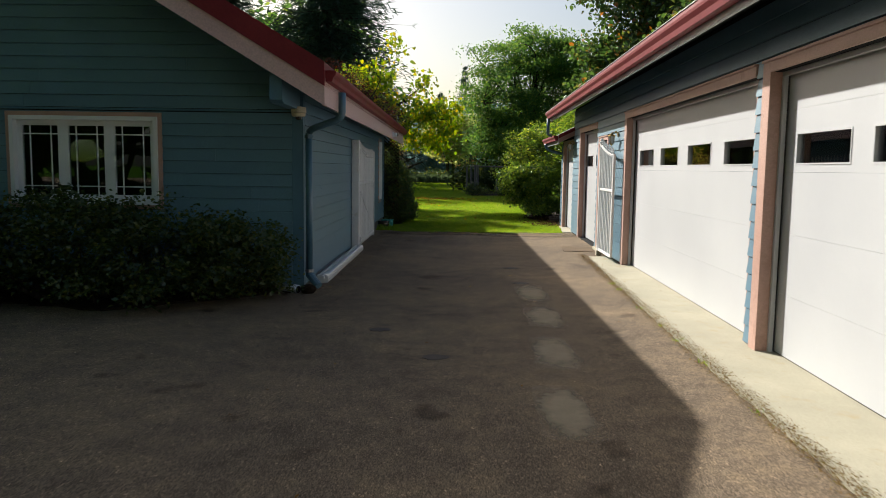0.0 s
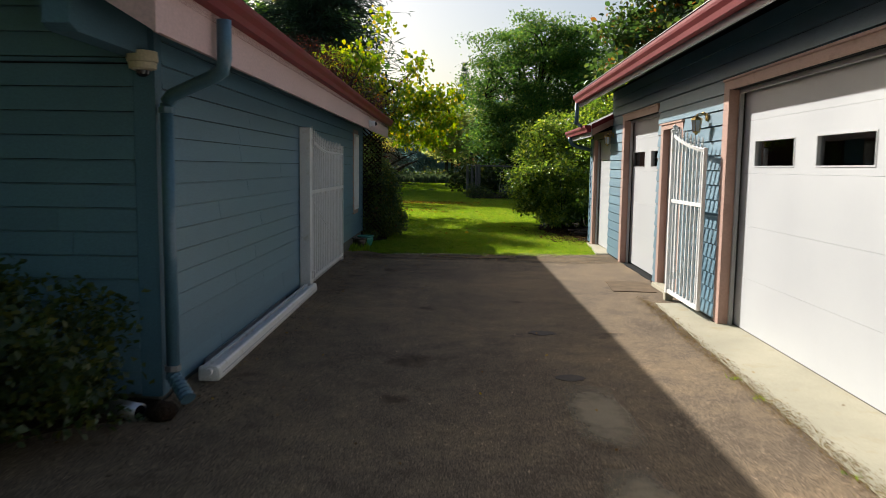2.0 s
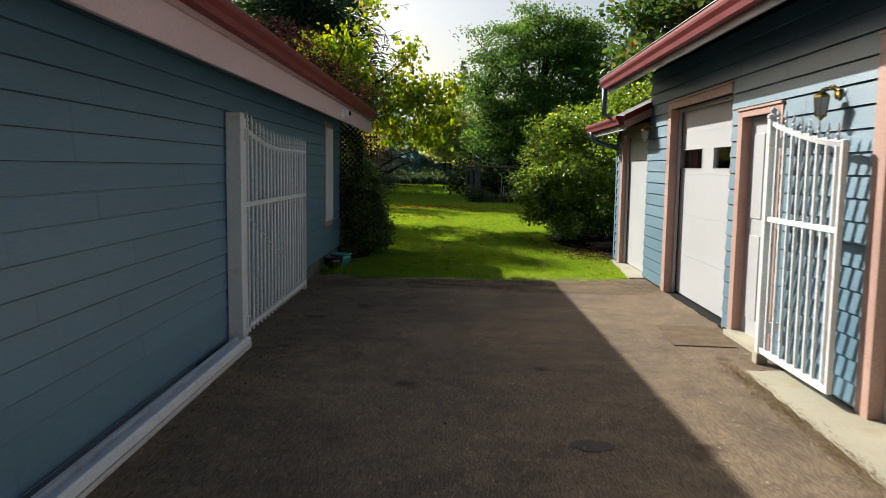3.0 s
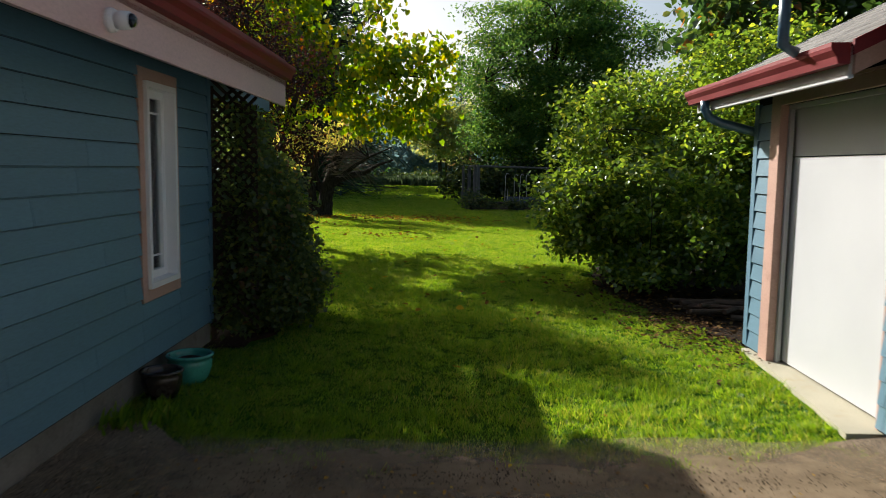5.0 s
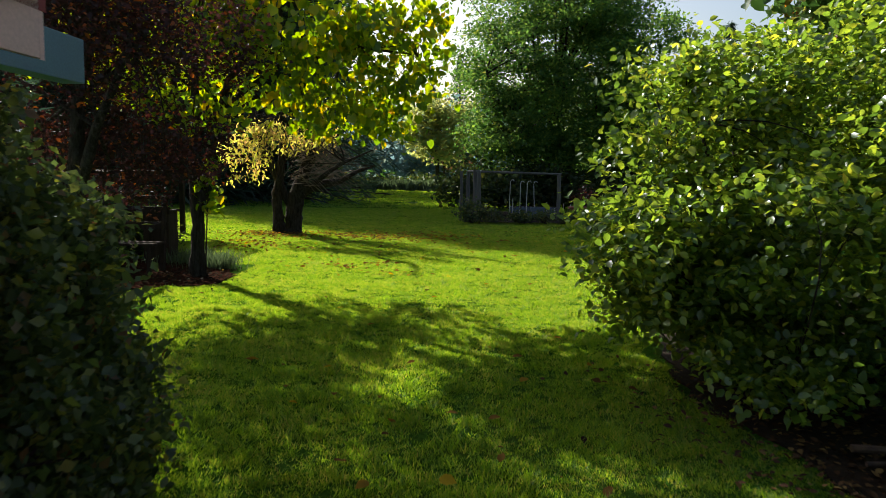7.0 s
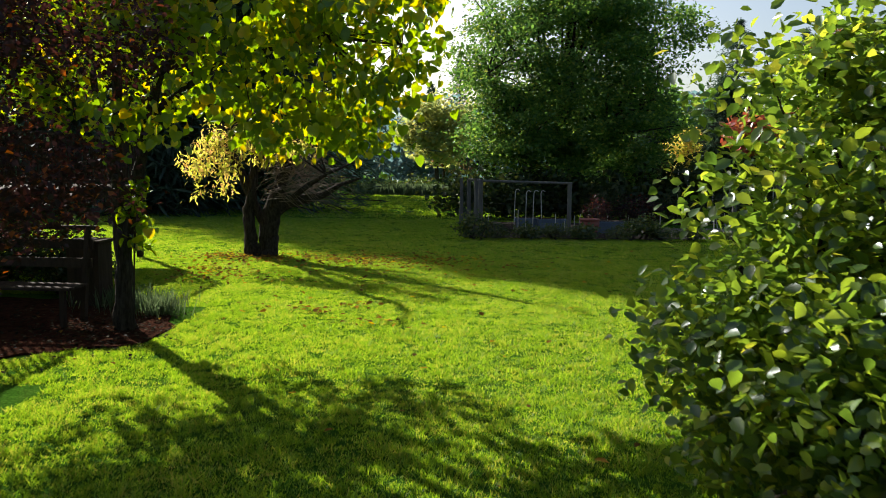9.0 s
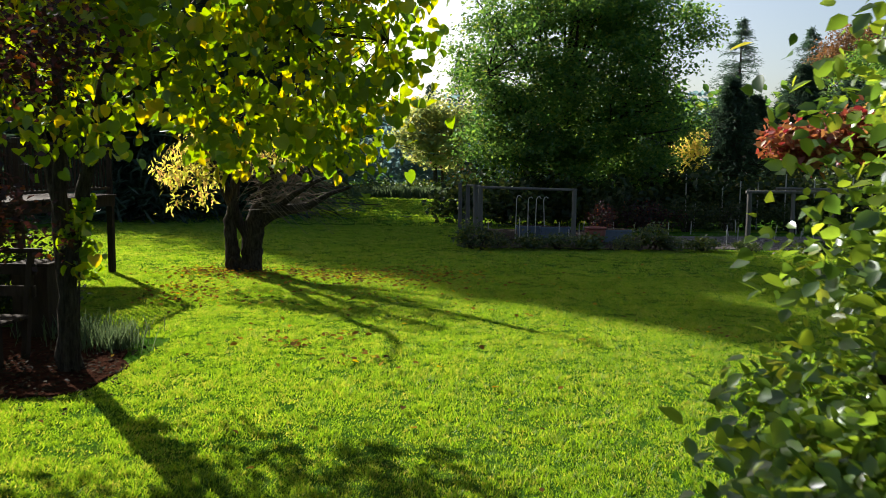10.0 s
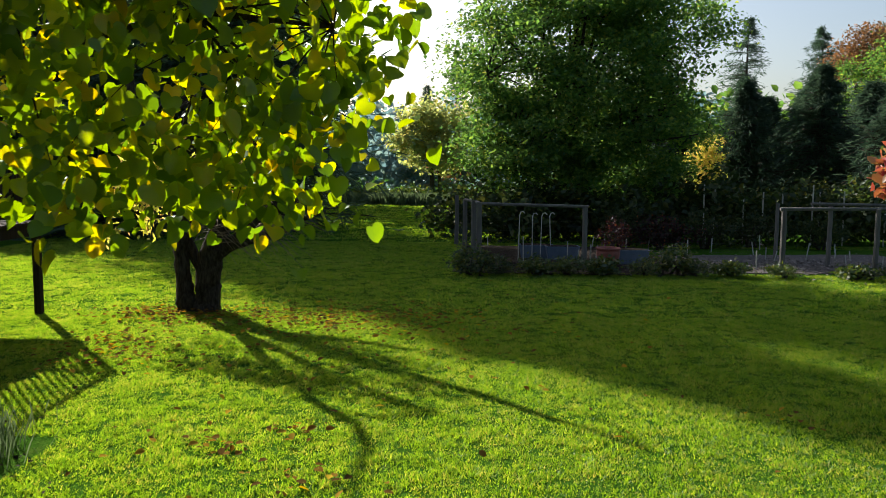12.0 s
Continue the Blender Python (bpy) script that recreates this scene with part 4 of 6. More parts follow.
garage_door(D1, (-0.44, -1.58, -2.72, -3.86))
garage_door(D3, (10.37, 9.12))
pd = part("door", block(gs, -0.10, -0.06, PD[0] + 0.02, PD[1] - 0.02, 0.03, PD[3] - 0.02), WHITE, garage, "white side door", bevel=0.003)
for z0, z1 in ((0.2, 0.95), (1.1, 1.85)):
    for s0, s1 in ((7.62, 7.88), (7.96, 8.2)):
        part("door_panel", block(gs, -0.061, -0.052, s0, s1, z0, z1), WHITE, pd, bevel=0.004)
part("door_handle", Shape().lathe([(0.0, 0), (0.028, 0.004), (0.03, 0.02), (0.02, 0.04), (0.0, 0.045)], 12, (0, 0, 0)), BRASS, pd).matrix_basis = pose(0.06, 7.6, 1.0, 0, -90, 0)
part("threshold", block(gs, -0.10, 0.09, PD[0] - 0.05, PD[1] + 0.02, 0.0, 0.05), CONCRETE, garage, "concrete door step", bevel=0.006)
sdoor = part("door", block(gs, -0.13, -0.085, SD[0] + 0.02, SD[1] - 0.02, 0.025, 1.655), WHITE, garage, "white flush shed door", bevel=0.003)
part("door_section", block(gs, -0.13, -0.085, SD[0] + 0.02, SD[1] - 0.02, 1.661, SD[3] - 0.02), WHITE, sdoor, bevel=0.003)
# shed roof over the door
S_SL = 0.5
shed_roof = part("shed_roof", Shape().extrude([(-0.36, 11.9, 2.25), (3.6, 11.9, 2.25 + 3.96 * S_SL), (3.6, 11.9, 2.15 + 3.96 * S_SL), (-0.36, 11.9, 2.15)], (0, 2.80, 0)), SOFFIT, garage, "lower shed roof with dark boarded eaves, shade deepened in their colour")
part("rake_board", Shape().extrude([(-0.37, 11.87, 2.26), (0.02, 11.87, 2.26 + 0.39 * S_SL), (0.02, 11.87, 2.08 + 0.39 * S_SL), (-0.37, 11.87, 2.08)], (0, 0.03, 0)), PINK, garage, "pink rake board")
part("rake_board", Shape().extrude([(-0.37, 14.70, 2.26), (3.6, 14.70, 2.26 + 3.97 * S_SL), (3.6, 14.70, 2.08 + 3.97 * S_SL), (-0.37, 14.70, 2.08)], (0, 0.03, 0)), WHITE, garage, "white rake board")
part("rake_trim", Shape().extrude([(-0.39, 11.85, 2.265), (0.0, 11.85, 2.265 + 0.39 * S_SL), (0.0, 11.85, 2.18 + 0.39 * S_SL), (-0.39, 11.85, 2.18)], (0, 0.02, 0)), RED, garage, "red rake trim")
part("fascia_board", Shape().box(-0.39, -0.36, 11.9, 14.70, 2.06, 2.235), WHITE, garage, "white fascia board", bevel=0.003)
gutter(garage, -1, -0.392, 11.88, 14.73, 2.135, RED, 0.11, 0.115)
part("downspout", rect_pipe([(-0.44, 14.30, 2.14), (-0.44, 14.30, 2.07), (-0.40, 14.30, 2.0), (-0.30, 14.30, 1.955), (0.0, 14.30, 1.88), (0.05, 14.30, 1.84), (0.07, 14.30, 1.77), (0.07, 14.30, 0.08), (0.07, 14.35, 0.04)], 0.04), BLUE_METAL, garage, "blue-grey downspout on the shed corner", smooth=True)
part("corner_board", block(gs, 0.0, 0.03, S_END - 0.09, S_END, 0.03, 2.10), SIDING_FLAT, garage, bevel=0.003)
holes = [(D1[0] - 0.14, D1[1] + 0.14, -1, 2.36), (D2[0] - 0.02, D2[1] + 0.14, -1, 2.36), (D3[0] - 0.02, D3[1] + 0.14, -1, 2.36), (PD[0] - 0.1, PD[1] + 0.1, -1, 2.08), (SD[0] - 0.02, SD[1] + 0.16, -1, 2.17)]
board_rows(gwall, gs, -7.5, G_END, 0.03, 2.84, holes, np.random.default_rng(5))
board_rows(swall, gs, G_END + 0.003, S_END - 0.09, 0.03, 2.1, holes, np.random.default_rng(6))
# ---- things on and by the house ----
HM = HOUSE


def drive_gate():
    """A tall white iron leaf, folded back along the house wall."""
    g = thing("driveway_gate", HM @ pose(0, 4.46, 0), "tall white iron picket gate folded open along the house wall", "gate")
    part("gate_post", Shape().box(0.026, 0.15, -0.06, 0.07, 0.0, 1.94), WHITE_METAL, g, "white square gate post", bevel=0.006)
    x = 0.115
    part("stile", Shape().box(x - 0.025, x + 0.025, 0.10, 0.15, 0.05, 1.90), WHITE_METAL, g, bevel=0.004)
    part("stile", Shape().box(x - 0.02, x + 0.02, 2.85, 2.89, 0.02, 1.80), WHITE_METAL, g, bevel=0.004)
    top = lambda s: 1.67 + 0.17 * max(0.0, 1 - (s - 0.1) / 1.5) ** 1.8
    pts = [(x, s, top(s)) for s in np.linspace(0.12, 2.87, 16)]
    part("top_rail", Shape().tube(pts, 0.022, 4), WHITE_METAL, g)
    for z in (1.17, 0.10):
        part("rail", Shape().box(x - 0.018, x + 0.018, 0.15, 2.85, z - 0.02, z + 0.02), WHITE_METAL, g, bevel=0.003)
    n = 18
    for i in range(n):
        s = 0.28 + (2.72 - 0.28) * i / (n - 1)
        t = top(s)
        p = part("picket", Shape().tube([(x, s, 0.04), (x, s, t + 0.02)], 0.0135, 6), WHITE_METAL, g)
        part("spear_point", Shape().lathe([(0.010, 0), (0.016, 0.025), (0.009, 0.045), (0.016, 0.065), (0.011, 0.10), (0.002, 0.15)], 6, (x, s, t + 0.018)), WHITE_METAL, p)
    for z in (1.76, 0.17):
        h = part("hinge", Shape().box(0.14, 0.165, 0.05, 0.13, z - 0.05, z + 0.05), WHITE_METAL, g, "white hinge plate", bevel=0.003)
        part("hinge_pin", Shape().tube([(0.166, 0.085, z - 0.045), (0.166, 0.085, z + 0.045)], 0.009, 6), GALV, h)
    part("brace_rod", Shape().tube([(x + 0.014, 0.15, 1.10), (x + 0.014, 2.0, 0.42)], 0.005, 5), WHITE_METAL, g, "thin diagonal tension rod")
    part("latch_bar", Shape().box(x - 0.008, x + 0.008, 2.89, 3.0, 1.165, 1.18), GALV, g, "latch bar")
    part("drop_rod", Shape().tube([(x, 2.86, 0.02), (x, 2.86, -0.0)], 0.012, 6), GALV, g)
    part("latch_bar", Shape().tube([(x, 2.88, 0.50), (x - 0.02, 3.02, 0.53)], 0.006, 5), GALV, g)


drive_gate()

trough = thing("drain_trough", HM @ pose(0.15, 0.47, 0), "white plastic drain channel lying along the foot of the wall", "gutter")
part("channel", Shape().extrude([(-0.05, 0, 0.0), (0.085, 0, 0.0), (0.095, 0, 0.03), (0.085, 0, 0.09), (0.07, 0, 0.10), (0.045, 0, 0.10), (0.045, 0, 0.065), (-0.02, 0, 0.065), (-0.02, 0, 0.09), (-0.05, 0, 0.09)], (0, 3.85, 0)), WHITE_METAL, trough, bevel=0.004)
part("end_cap", Shape().extrude([(-0.055, -0.045, 0.0), (0.09, -0.045, 0.0), (0.10, -0.045, 0.03), (0.095, -0.045, 0.085), (0.075, -0.045, 0.11), (0.03, -0.045, 0.115), (-0.055, -0.045, 0.105)], (0, 0.06, 0)), WHITE_METAL, trough, "chipped white end cap", bevel=0.022)
part("plug", Shape().lathe([(0.024, 0), (0.026, 0.02), (0.02, 0.03), (0, 0.03)], 12), WHITE_METAL, trough).matrix_basis = pose(0.03, -0.045, 0.075, 90, 0, 0)
part("groove_strip", Shape().box(0.089, 0.0965, 0.05, 3.8, 0.042, 0.049), GALV, trough)
pipe_rail = thing("metal_track", HM @ pose(0.072, 0.75, 0), "bright galvanised track lying between channel and wall", "rail")
part("track", Shape().extrude([(-0.035, 0, 0.0), (0.035, 0, 0.0), (0.035, 0, 0.07), (0.028, 0, 0.07), (0.028, 0, 0.02), (-0.028, 0, 0.02), (-0.028, 0, 0.075), (-0.035, 0, 0.075)], (0, 2.75, 0)), GALV, pipe_rail)

wl = thing("wall_light", HM @ pose(-0.01, -0.12, 2.03), "round cream outdoor light under the eave", "light")
part("housing", Shape().lathe([(0.03, 0.13), (0.085, 0.12), (0.09, 0.07), (0.088, 0.06), (0.07, 0.055)], 24), CREAM, wl, smooth=False)
part("lower_ring", Shape().lathe([(0.0, 0.056), (0.082, 0.054), (0.078, 0.02), (0.06, 0.012), (0.0, 0.012)], 24), CREAM, wl)
part("lens", Shape().lathe([(0.0, 0.012), (0.04, 0.011), (0.036, -0.012), (0.018, -0.026), (0.0, -0.028)], 16), BLACK, wl)
part("bracket", Shape().box(-0.02, 0.02, 0.0, 0.10, 0.10, 0.13), CREAM, wl)

sc = thing("security_camera", HM @ pose(EAVE_X + 0.032, 8.03, 2.19, 0, 90, 0), "small white security camera on the fascia", "camera")
part("base", Shape().lathe([(0.0, 0.0), (0.055, 0.0), (0.058, 0.018), (0.05, 0.035), (0.0, 0.035)], 20), VINYL, sc)
part("body", Shape().lathe([(0.0, 0.03), (0.038, 0.035), (0.044, 0.06), (0.042, 0.10), (0.0, 0.105)], 20), VINYL, sc, smooth=True)
part("lens", Shape().lathe([(0.0, 0.104), (0.034, 0.104), (0.03, 0.12), (0.015, 0.13), (0.0, 0.131)], 16), BLACK, sc, "black lens")


def pot(name, at, r, h, mat, label, soil_drop=0.04):
    p = thing(name, Matrix.Translation(at), label, "plant pot")
    part("bowl", Shape().lathe([(0.0, 0.0), (r * 0.62, 0.0), (r * 0.80, h * 0.22), (r * 0.93, h * 0.55), (r * 0.95, h * 0.78), (r * 0.9, h * 0.86), (r * 1.0, h * 0.9), (r * 1.02, h * 0.97), (r * 0.98, h), (r * 0.86, h * 0.99), (r * 0.82, h * 0.9), (r * 0.8, h - soil_drop - 0.02), (0.0, h - soil_drop - 0.02)], 28), mat, p, smooth=True)
    part("soil", Shape().lathe([(0.0, h - soil_drop - 0.019), (r * 0.81, h - soil_drop - 0.018), (r * 0.5, h - soil_drop + 0.004), (0.0, h - soil_drop + 0.012)], 20), SOIL, p, "dark potting soil")
    return p


pot("plant_pot", (-1.69, 18.94, -0.03), 0.165, 0.215, TEAL_GLAZE, "glazed teal pot standing by the foundation")
pot("plant_pot", (-1.745, 18.55, -0.02), 0.14, 0.19, DARK_GLAZE, "small dark brown glazed pot beside the teal one")

drain = thing("drain_pipe", pose(-1.92, 8.83, 0.045, 0, 0, -10), "short dark drain pipe end in the soil", "pipe")
part("pipe", Shape().tube([(-0.16, 0.02, 0.0), (0.12, -0.05, 0.0)], 0.055, 14), GALV, drain, smooth=True)
part("bore", Shape().tube([(0.10, -0.045, 0.0), (0.122, -0.0505, 0.0)], 0.045, 14), BLACK, drain)
st = thing("stone", pose(-1.70, 8.80, 0.03, 0, 0, 25), "rounded brown stone by the downspout", "stone")
part("stone", Shape().lathe([(0.0, -0.04), (0.07, -0.03), (0.10, 0.01), (0.08, 0.05), (0.03, 0.07), (0.0, 0.07)], 9), SOIL, st, smooth=True)

# ---- things on and by the garage ----
GM = GARAGE


def side_gate():
    """A white iron security gate, swung back flat to the garage wall."""
    g = thing("security_gate", GM @ pose(-0.16, 7.28, 0, 0, 0, 0.5), "white iron security gate swung open against the garage wall", "gate")
    w = 1.19
    top = lambda u: 1.70 + 0.20 * (1 - u / w) ** 1.6
    part("stile", Shape().box(-0.03, 0.03, -0.06, 0.0, 0.09, 1.93), WHITE_METAL, g, bevel=0.004)
    part("stile", Shape().box(-0.018, 0.018, -w, -w + 0.035, 0.09, 1.72), WHITE_METAL, g, bevel=0.004)
    part("top_rail", Shape().tube([(0, -u, top(u)) for u in np.linspace(0.03, w - 0.02, 10)], 0.024, 4), WHITE_METAL, g)
    part("rail", Shape().box(-0.018, 0.018, -w + 0.035, -0.06, 1.13, 1.17), WHITE_METAL, g, bevel=0.003)
    part("rail", Shape().box(-0.02, 0.02, -w + 0.035, -0.06, 0.09, 0.135), WHITE_METAL, g, bevel=0.003)
    for i in range(8):
        u = 0.14 + i * (w - 0.25) / 7
        p = part("picket", Shape().box(-0.011, 0.011, -u - 0.011, -u + 0.011, 0.135, top(u) + 0.03), WHITE_METAL, g)
        part("spear_point", Shape().lathe([(0.010, 0), (0.015, 0.02), (0.008, 0.035), (0.014, 0.05), (0.002, 0.10)], 6, (0, -u, top(u) + 0.03)), WHITE_METAL, p)
    part("post_cap", Shape().lathe([(0.045, 0.0), (0.045, 0.02), (0.02, 0.035), (0.028, 0.06), (0.0, 0.085)], 10, (0.0, -0.03, 1.93)), WHITE_METAL, g)
    part("hinge", Shape().box(0.02, 0.13, -0.05, -0.02, 1.70, 1.78), WHITE_METAL, g)
    part("hinge", Shape().box(0.02, 0.13, -0.05, -0.02, 0.25, 0.33), WHITE_METAL, g)
    part("foot", Shape().box(-0.04, 0.05, -0.08, 0.02, 0.0, 0.09), CONCRETE, g, "pale block under the gate's hinge side", bevel=0.008)


side_gate()


def lantern(s, z):
    l = thing("wall_lantern", GM @ pose(-0.03, s, z) @ Matrix.Scale(0.8, 4), "brass wall lantern with clear glass on the siding", "lantern", "wall lanterns")
    part("back_plate", Shape().lathe([(0.0, 0.0), (0.055, 0.0), (0.05, 0.012), (0.02, 0.02), (0, 0.02)], 14), BRASS, l).matrix_basis = pose(0, 0, 0.02, 0, -90, 0)
    part("arm", Shape().tube([(-0.01, 0, 0.03), (-0.06, 0, 0.07), (-0.11, 0, 0.06), (-0.13, 0, 0.03)], 0.009, 6), BRASS, l, smooth=True)
    part("leaf_scroll", Shape().tube([(-0.02, -0.06, 0.05), (-0.05, -0.03, 0.08), (-0.06, 0.0, 0.05), (-0.05, 0.03, 0.08), (-0.02, 0.07, 0.05)], [0.004, 0.012, 0.008, 0.012, 0.004], 6), BRASS, l, smooth=True)
    part("cap", Shape().lathe([(0.075, 0.0), (0.07, 0.02), (0.035, 0.045), (0.012, 0.055), (0.014, 0.075), (0.0, 0.08)], 6, (-0.13, 0, -0.02)), BRASS, l)
    part("glass", Shape().lathe([(0.045, -0.17), (0.062, -0.02), (0.0, -0.02)], 6, (-0.13, 0, 0)), FROST, l, "clear lantern glass")
    cage = Shape()
    for k in range(6):
        w = 2 * math.pi * k / 6
        cage.tube([(-0.13 + 0.047 * math.cos(w), 0.047 * math.sin(w), -0.17), (-0.13 + 0.065 * math.cos(w), 0.065 * math.sin(w), -0.02)], 0.005, 4)
    part("cage", cage, BRASS, l)
    part("base", Shape().lathe([(0.0, -0.21), (0.015, -0.205), (0.02, -0.19), (0.05, -0.175), (0.05, -0.165), (0.0, -0.165)], 6, (-0.13, 0, 0)), BRASS, l)


lantern(6.50, 2.03)
lantern(11.72, 2.06)

dm = thing("door_mat", GM @ pose(-0.39, 8.2, 0.0, 0, 0, -4), "flat worn board lying before the side door", "mat")
part("board", Shape().box(-0.27, 0.26, -0.43, 0.43, 0.001, 0.010), surface("weathered_mat", (0.12, 0.09, 0.06), (0.19, 0.138, 0.09), 6, 0.95, 0, 0.5, 110, spec=0.1), dm, bevel=0.006)

# logs by the shed
rngl = np.random.default_rng(21)
for i in range(22):
    ln = rngl.uniform(0.5, 1.3)
    r = rngl.uniform(0.016, 0.036)
    row = i // 8
    x, y = 3.35 + rngl.uniform(-0.3, 0.5), 21.35 + (i % 8) * 0.11 + rngl.uniform(-0.05, 0.05)
    l = thing("log", pose(x, y, 0.0 + row * 0.055, rngl.uniform(-3, 3), rngl.uniform(-5, 5), rngl.uniform(-35, 35)), "split reddish-brown stick lying on the soil", "log", "logs by the shed")
    part("log", Shape().tube([(-ln / 2, 0, 0), (-ln / 6, rngl.normal() * 0.03, 0.01), (ln / 5, rngl.normal() * 0.03, 0), (ln / 2, 0, 0)], [r, r * 1.05, r * 0.95, r * 0.7], 7), LOG, l)

# trellis at the far house corner
tr = thing("trellis", HM @ pose(0.0, 0, 0), "brown wooden lattice trellis under the vine", "trellis")
for i in range(23):
    for sgn in (1, -1):
        zc = 0.30 + i * 0.085
        a = Vector((-0.02, 11.05 + 0.006 * sgn, zc - 0.2 * sgn)), Vector((0.40, 11.05 + 0.006 * sgn, zc + 0.2 * sgn))
        part("lattice_strip", Shape().extrude([(a[0].x, a[0].y, a[0].z - 0.02), (a[1].x, a[1].y, a[1].z - 0.02), (a[1].x, a[1].y, a[1].z + 0.02), (a[0].x, a[0].y, a[0].z + 0.02)], (0, 0.008, 0)), WOOD_DARK, tr)
for x in (-0.0,):
    part("trellis_post", Shape().box(x - 0.02, x + 0.02, 11.03, 11.08, -0.03, 2.2), WOOD_DARK, tr, bevel=0.003)

# ---- shrubs ----
def shrub(name, label, base, blobs, clumps, per, radius, size, template, mat, seed, stems=7, **kw):
    rng = np.random.default_rng(seed + 500)
    ss = []
    for k in range(stems):
        bl = blobs[rng.integers(len(blobs))]
        b0 = (base[0] + (bl[0] - base[0]) * 0.5 + rng.normal() * 0.12, base[1] + (bl[1] - base[1]) * 0.5 + rng.normal() * 0.12, -0.05)
        tip = (bl[0] + rng.normal() * 0.2, bl[1] + rng.normal() * 0.2, bl[2])
        ss.append(([b0, tuple(a + (b - a) * 0.5 + rng.normal() * 0.08 for a, b in zip(b0, tip)), tip], [0.035, 0.025, 0.012]))
    ss[0] = ([base] + ss[0][0][1:], ss[0][1])
    return tree(name, label, "shrub", ss, blobs, clumps, per, radius, size, template, mat, seed, **kw)


shrub("shrub", "large dark green small-leaved shrub in front of the house window", (-3.4, 8.1, -0.05),
      [(-2.5, 8.3, 0.45, 0.66, 0.78, 0.44), (-3.2, 8.05, 0.55, 0.85, 0.95, 0.50), (-4.0, 7.95, 0.58, 0.8, 0.95, 0.50), (-4.9, 7.9, 0.62, 0.9, 0.95, 0.52), (-5.8, 7.9, 0.62, 0.9, 0.9, 0.52), (-6.8, 7.9, 0.6, 1.0, 0.9, 0.5), (-2.2, 8.45, 0.25, 0.4, 0.5, 0.3)],
      1300, 34, 0.075, 0.052, LEAF_SMALL, L_BUSH, 31, fringe=90, limbs=60, limb_r=0.010, shell=0.62, droop=0.0, upright=0.6, stems=16)
shrub("vine_hedge", "tall dark ivy-like vine mass on the trellis", (-1.75, 21.2, -0.05),
      [(-1.66, 20.9, 0.55, 0.40, 0.5, 0.6), (-1.74, 20.85, 1.2, 0.34, 0.42, 0.6), (-1.58, 21.4, 0.6, 0.38, 0.5, 0.62), (-1.72, 21.4, 1.15, 0.36, 0.5, 0.55), (-1.90, 21.1, 1.72, 0.28, 0.5, 0.36), (-1.44, 21.1, 0.3, 0.36, 0.6, 0.34), (-2.0, 22.0, 0.9, 0.42, 0.45, 0.8), (-2.3, 21.1, 0.55, 0.4, 0.65, 0.6), (-2.25, 20.9, 1.3, 0.3, 0.4, 0.5), (-1.70, 20.36, 1.2, 0.22, 0.10, 0.9), (-1.66, 20.15, 1.25, 0.17, 0.05, 0.8), (-1.70, 20.14, 0.55, 0.22, 0.06, 0.5), (-1.70, 20.36, 0.6, 0.26, 0.10, 0.55), (-1.65, 20.5, 0.5, 0.34, 0.25, 0.5), (-1.6, 20.5, 0.25, 0.42, 0.35, 0.3), (-1.56, 20.7, 0.9, 0.25, 0.3, 0.5)],
      1700, 30, 0.075, 0.058, LEAF_SMALL, L_VINE, 33, fringe=60, limbs=90, limb_r=0.010, twigs=1, shell=0.55, droop=0.5, upright=0.2, stems=9)
shrub("shrub", "tall broad-leaved green shrub beside the shed", (3.4, 24.3, -0.05),
      [(2.2, 23.6, 1.0, 0.75, 0.85, 0.75), (1.92, 23.9, 1.5, 0.66, 0.68, 0.46), (1.95, 23.3, 1.15, 0.5, 0.6, 0.5), (1.72, 24.0, 1.2, 0.5, 0.55, 0.42), (2.0, 24.1, 0.75, 0.5, 0.6, 0.45), (2.3, 24.0, 2.05, 0.75, 0.75, 0.6), (3.1, 22.9, 1.3, 0.9, 0.85, 1.05), (3.6, 24.2, 1.7, 1.3, 1.3, 1.05), (3.5, 25.6, 1.6, 1.1, 1.1, 1.3), (2.9, 25.1, 1.2, 0.8, 0.8, 0.7), (2.9, 25.0, 0.6, 0.7, 0.8, 0.5), (4.6, 23.3, 1.7, 1.2, 1.2, 1.4), (2.75, 24.6, 2.4, 0.7, 0.75, 0.6), (4.6, 25.2, 2.4, 1.3, 1.3, 1.3), (2.4, 23.8, 0.5, 0.62, 0.85, 0.46), (4.2, 22.2, 1.5, 0.9, 0.8, 1.2), (3.2, 23.0, 0.5, 1.0, 0.7, 0.46), (4.6, 23.6, 0.6, 1.2, 0.8, 0.6), (5.8, 23.2, 1.1, 1.0, 1.0, 1.1), (2.6, 22.9, 0.4, 0.6, 0.6, 0.36), (4.0, 23.0, 2.6, 1.0, 0.9, 0.8)],
      1650, 62, 0.12, 0.064, LEAF_OVAL, L_SHRUB, 35, fringe=40, limbs=130, limb_r=0.016, shell=0.42, droop=0.35, upright=0.45, floor_z=0.14, twigs=1, stems=18)
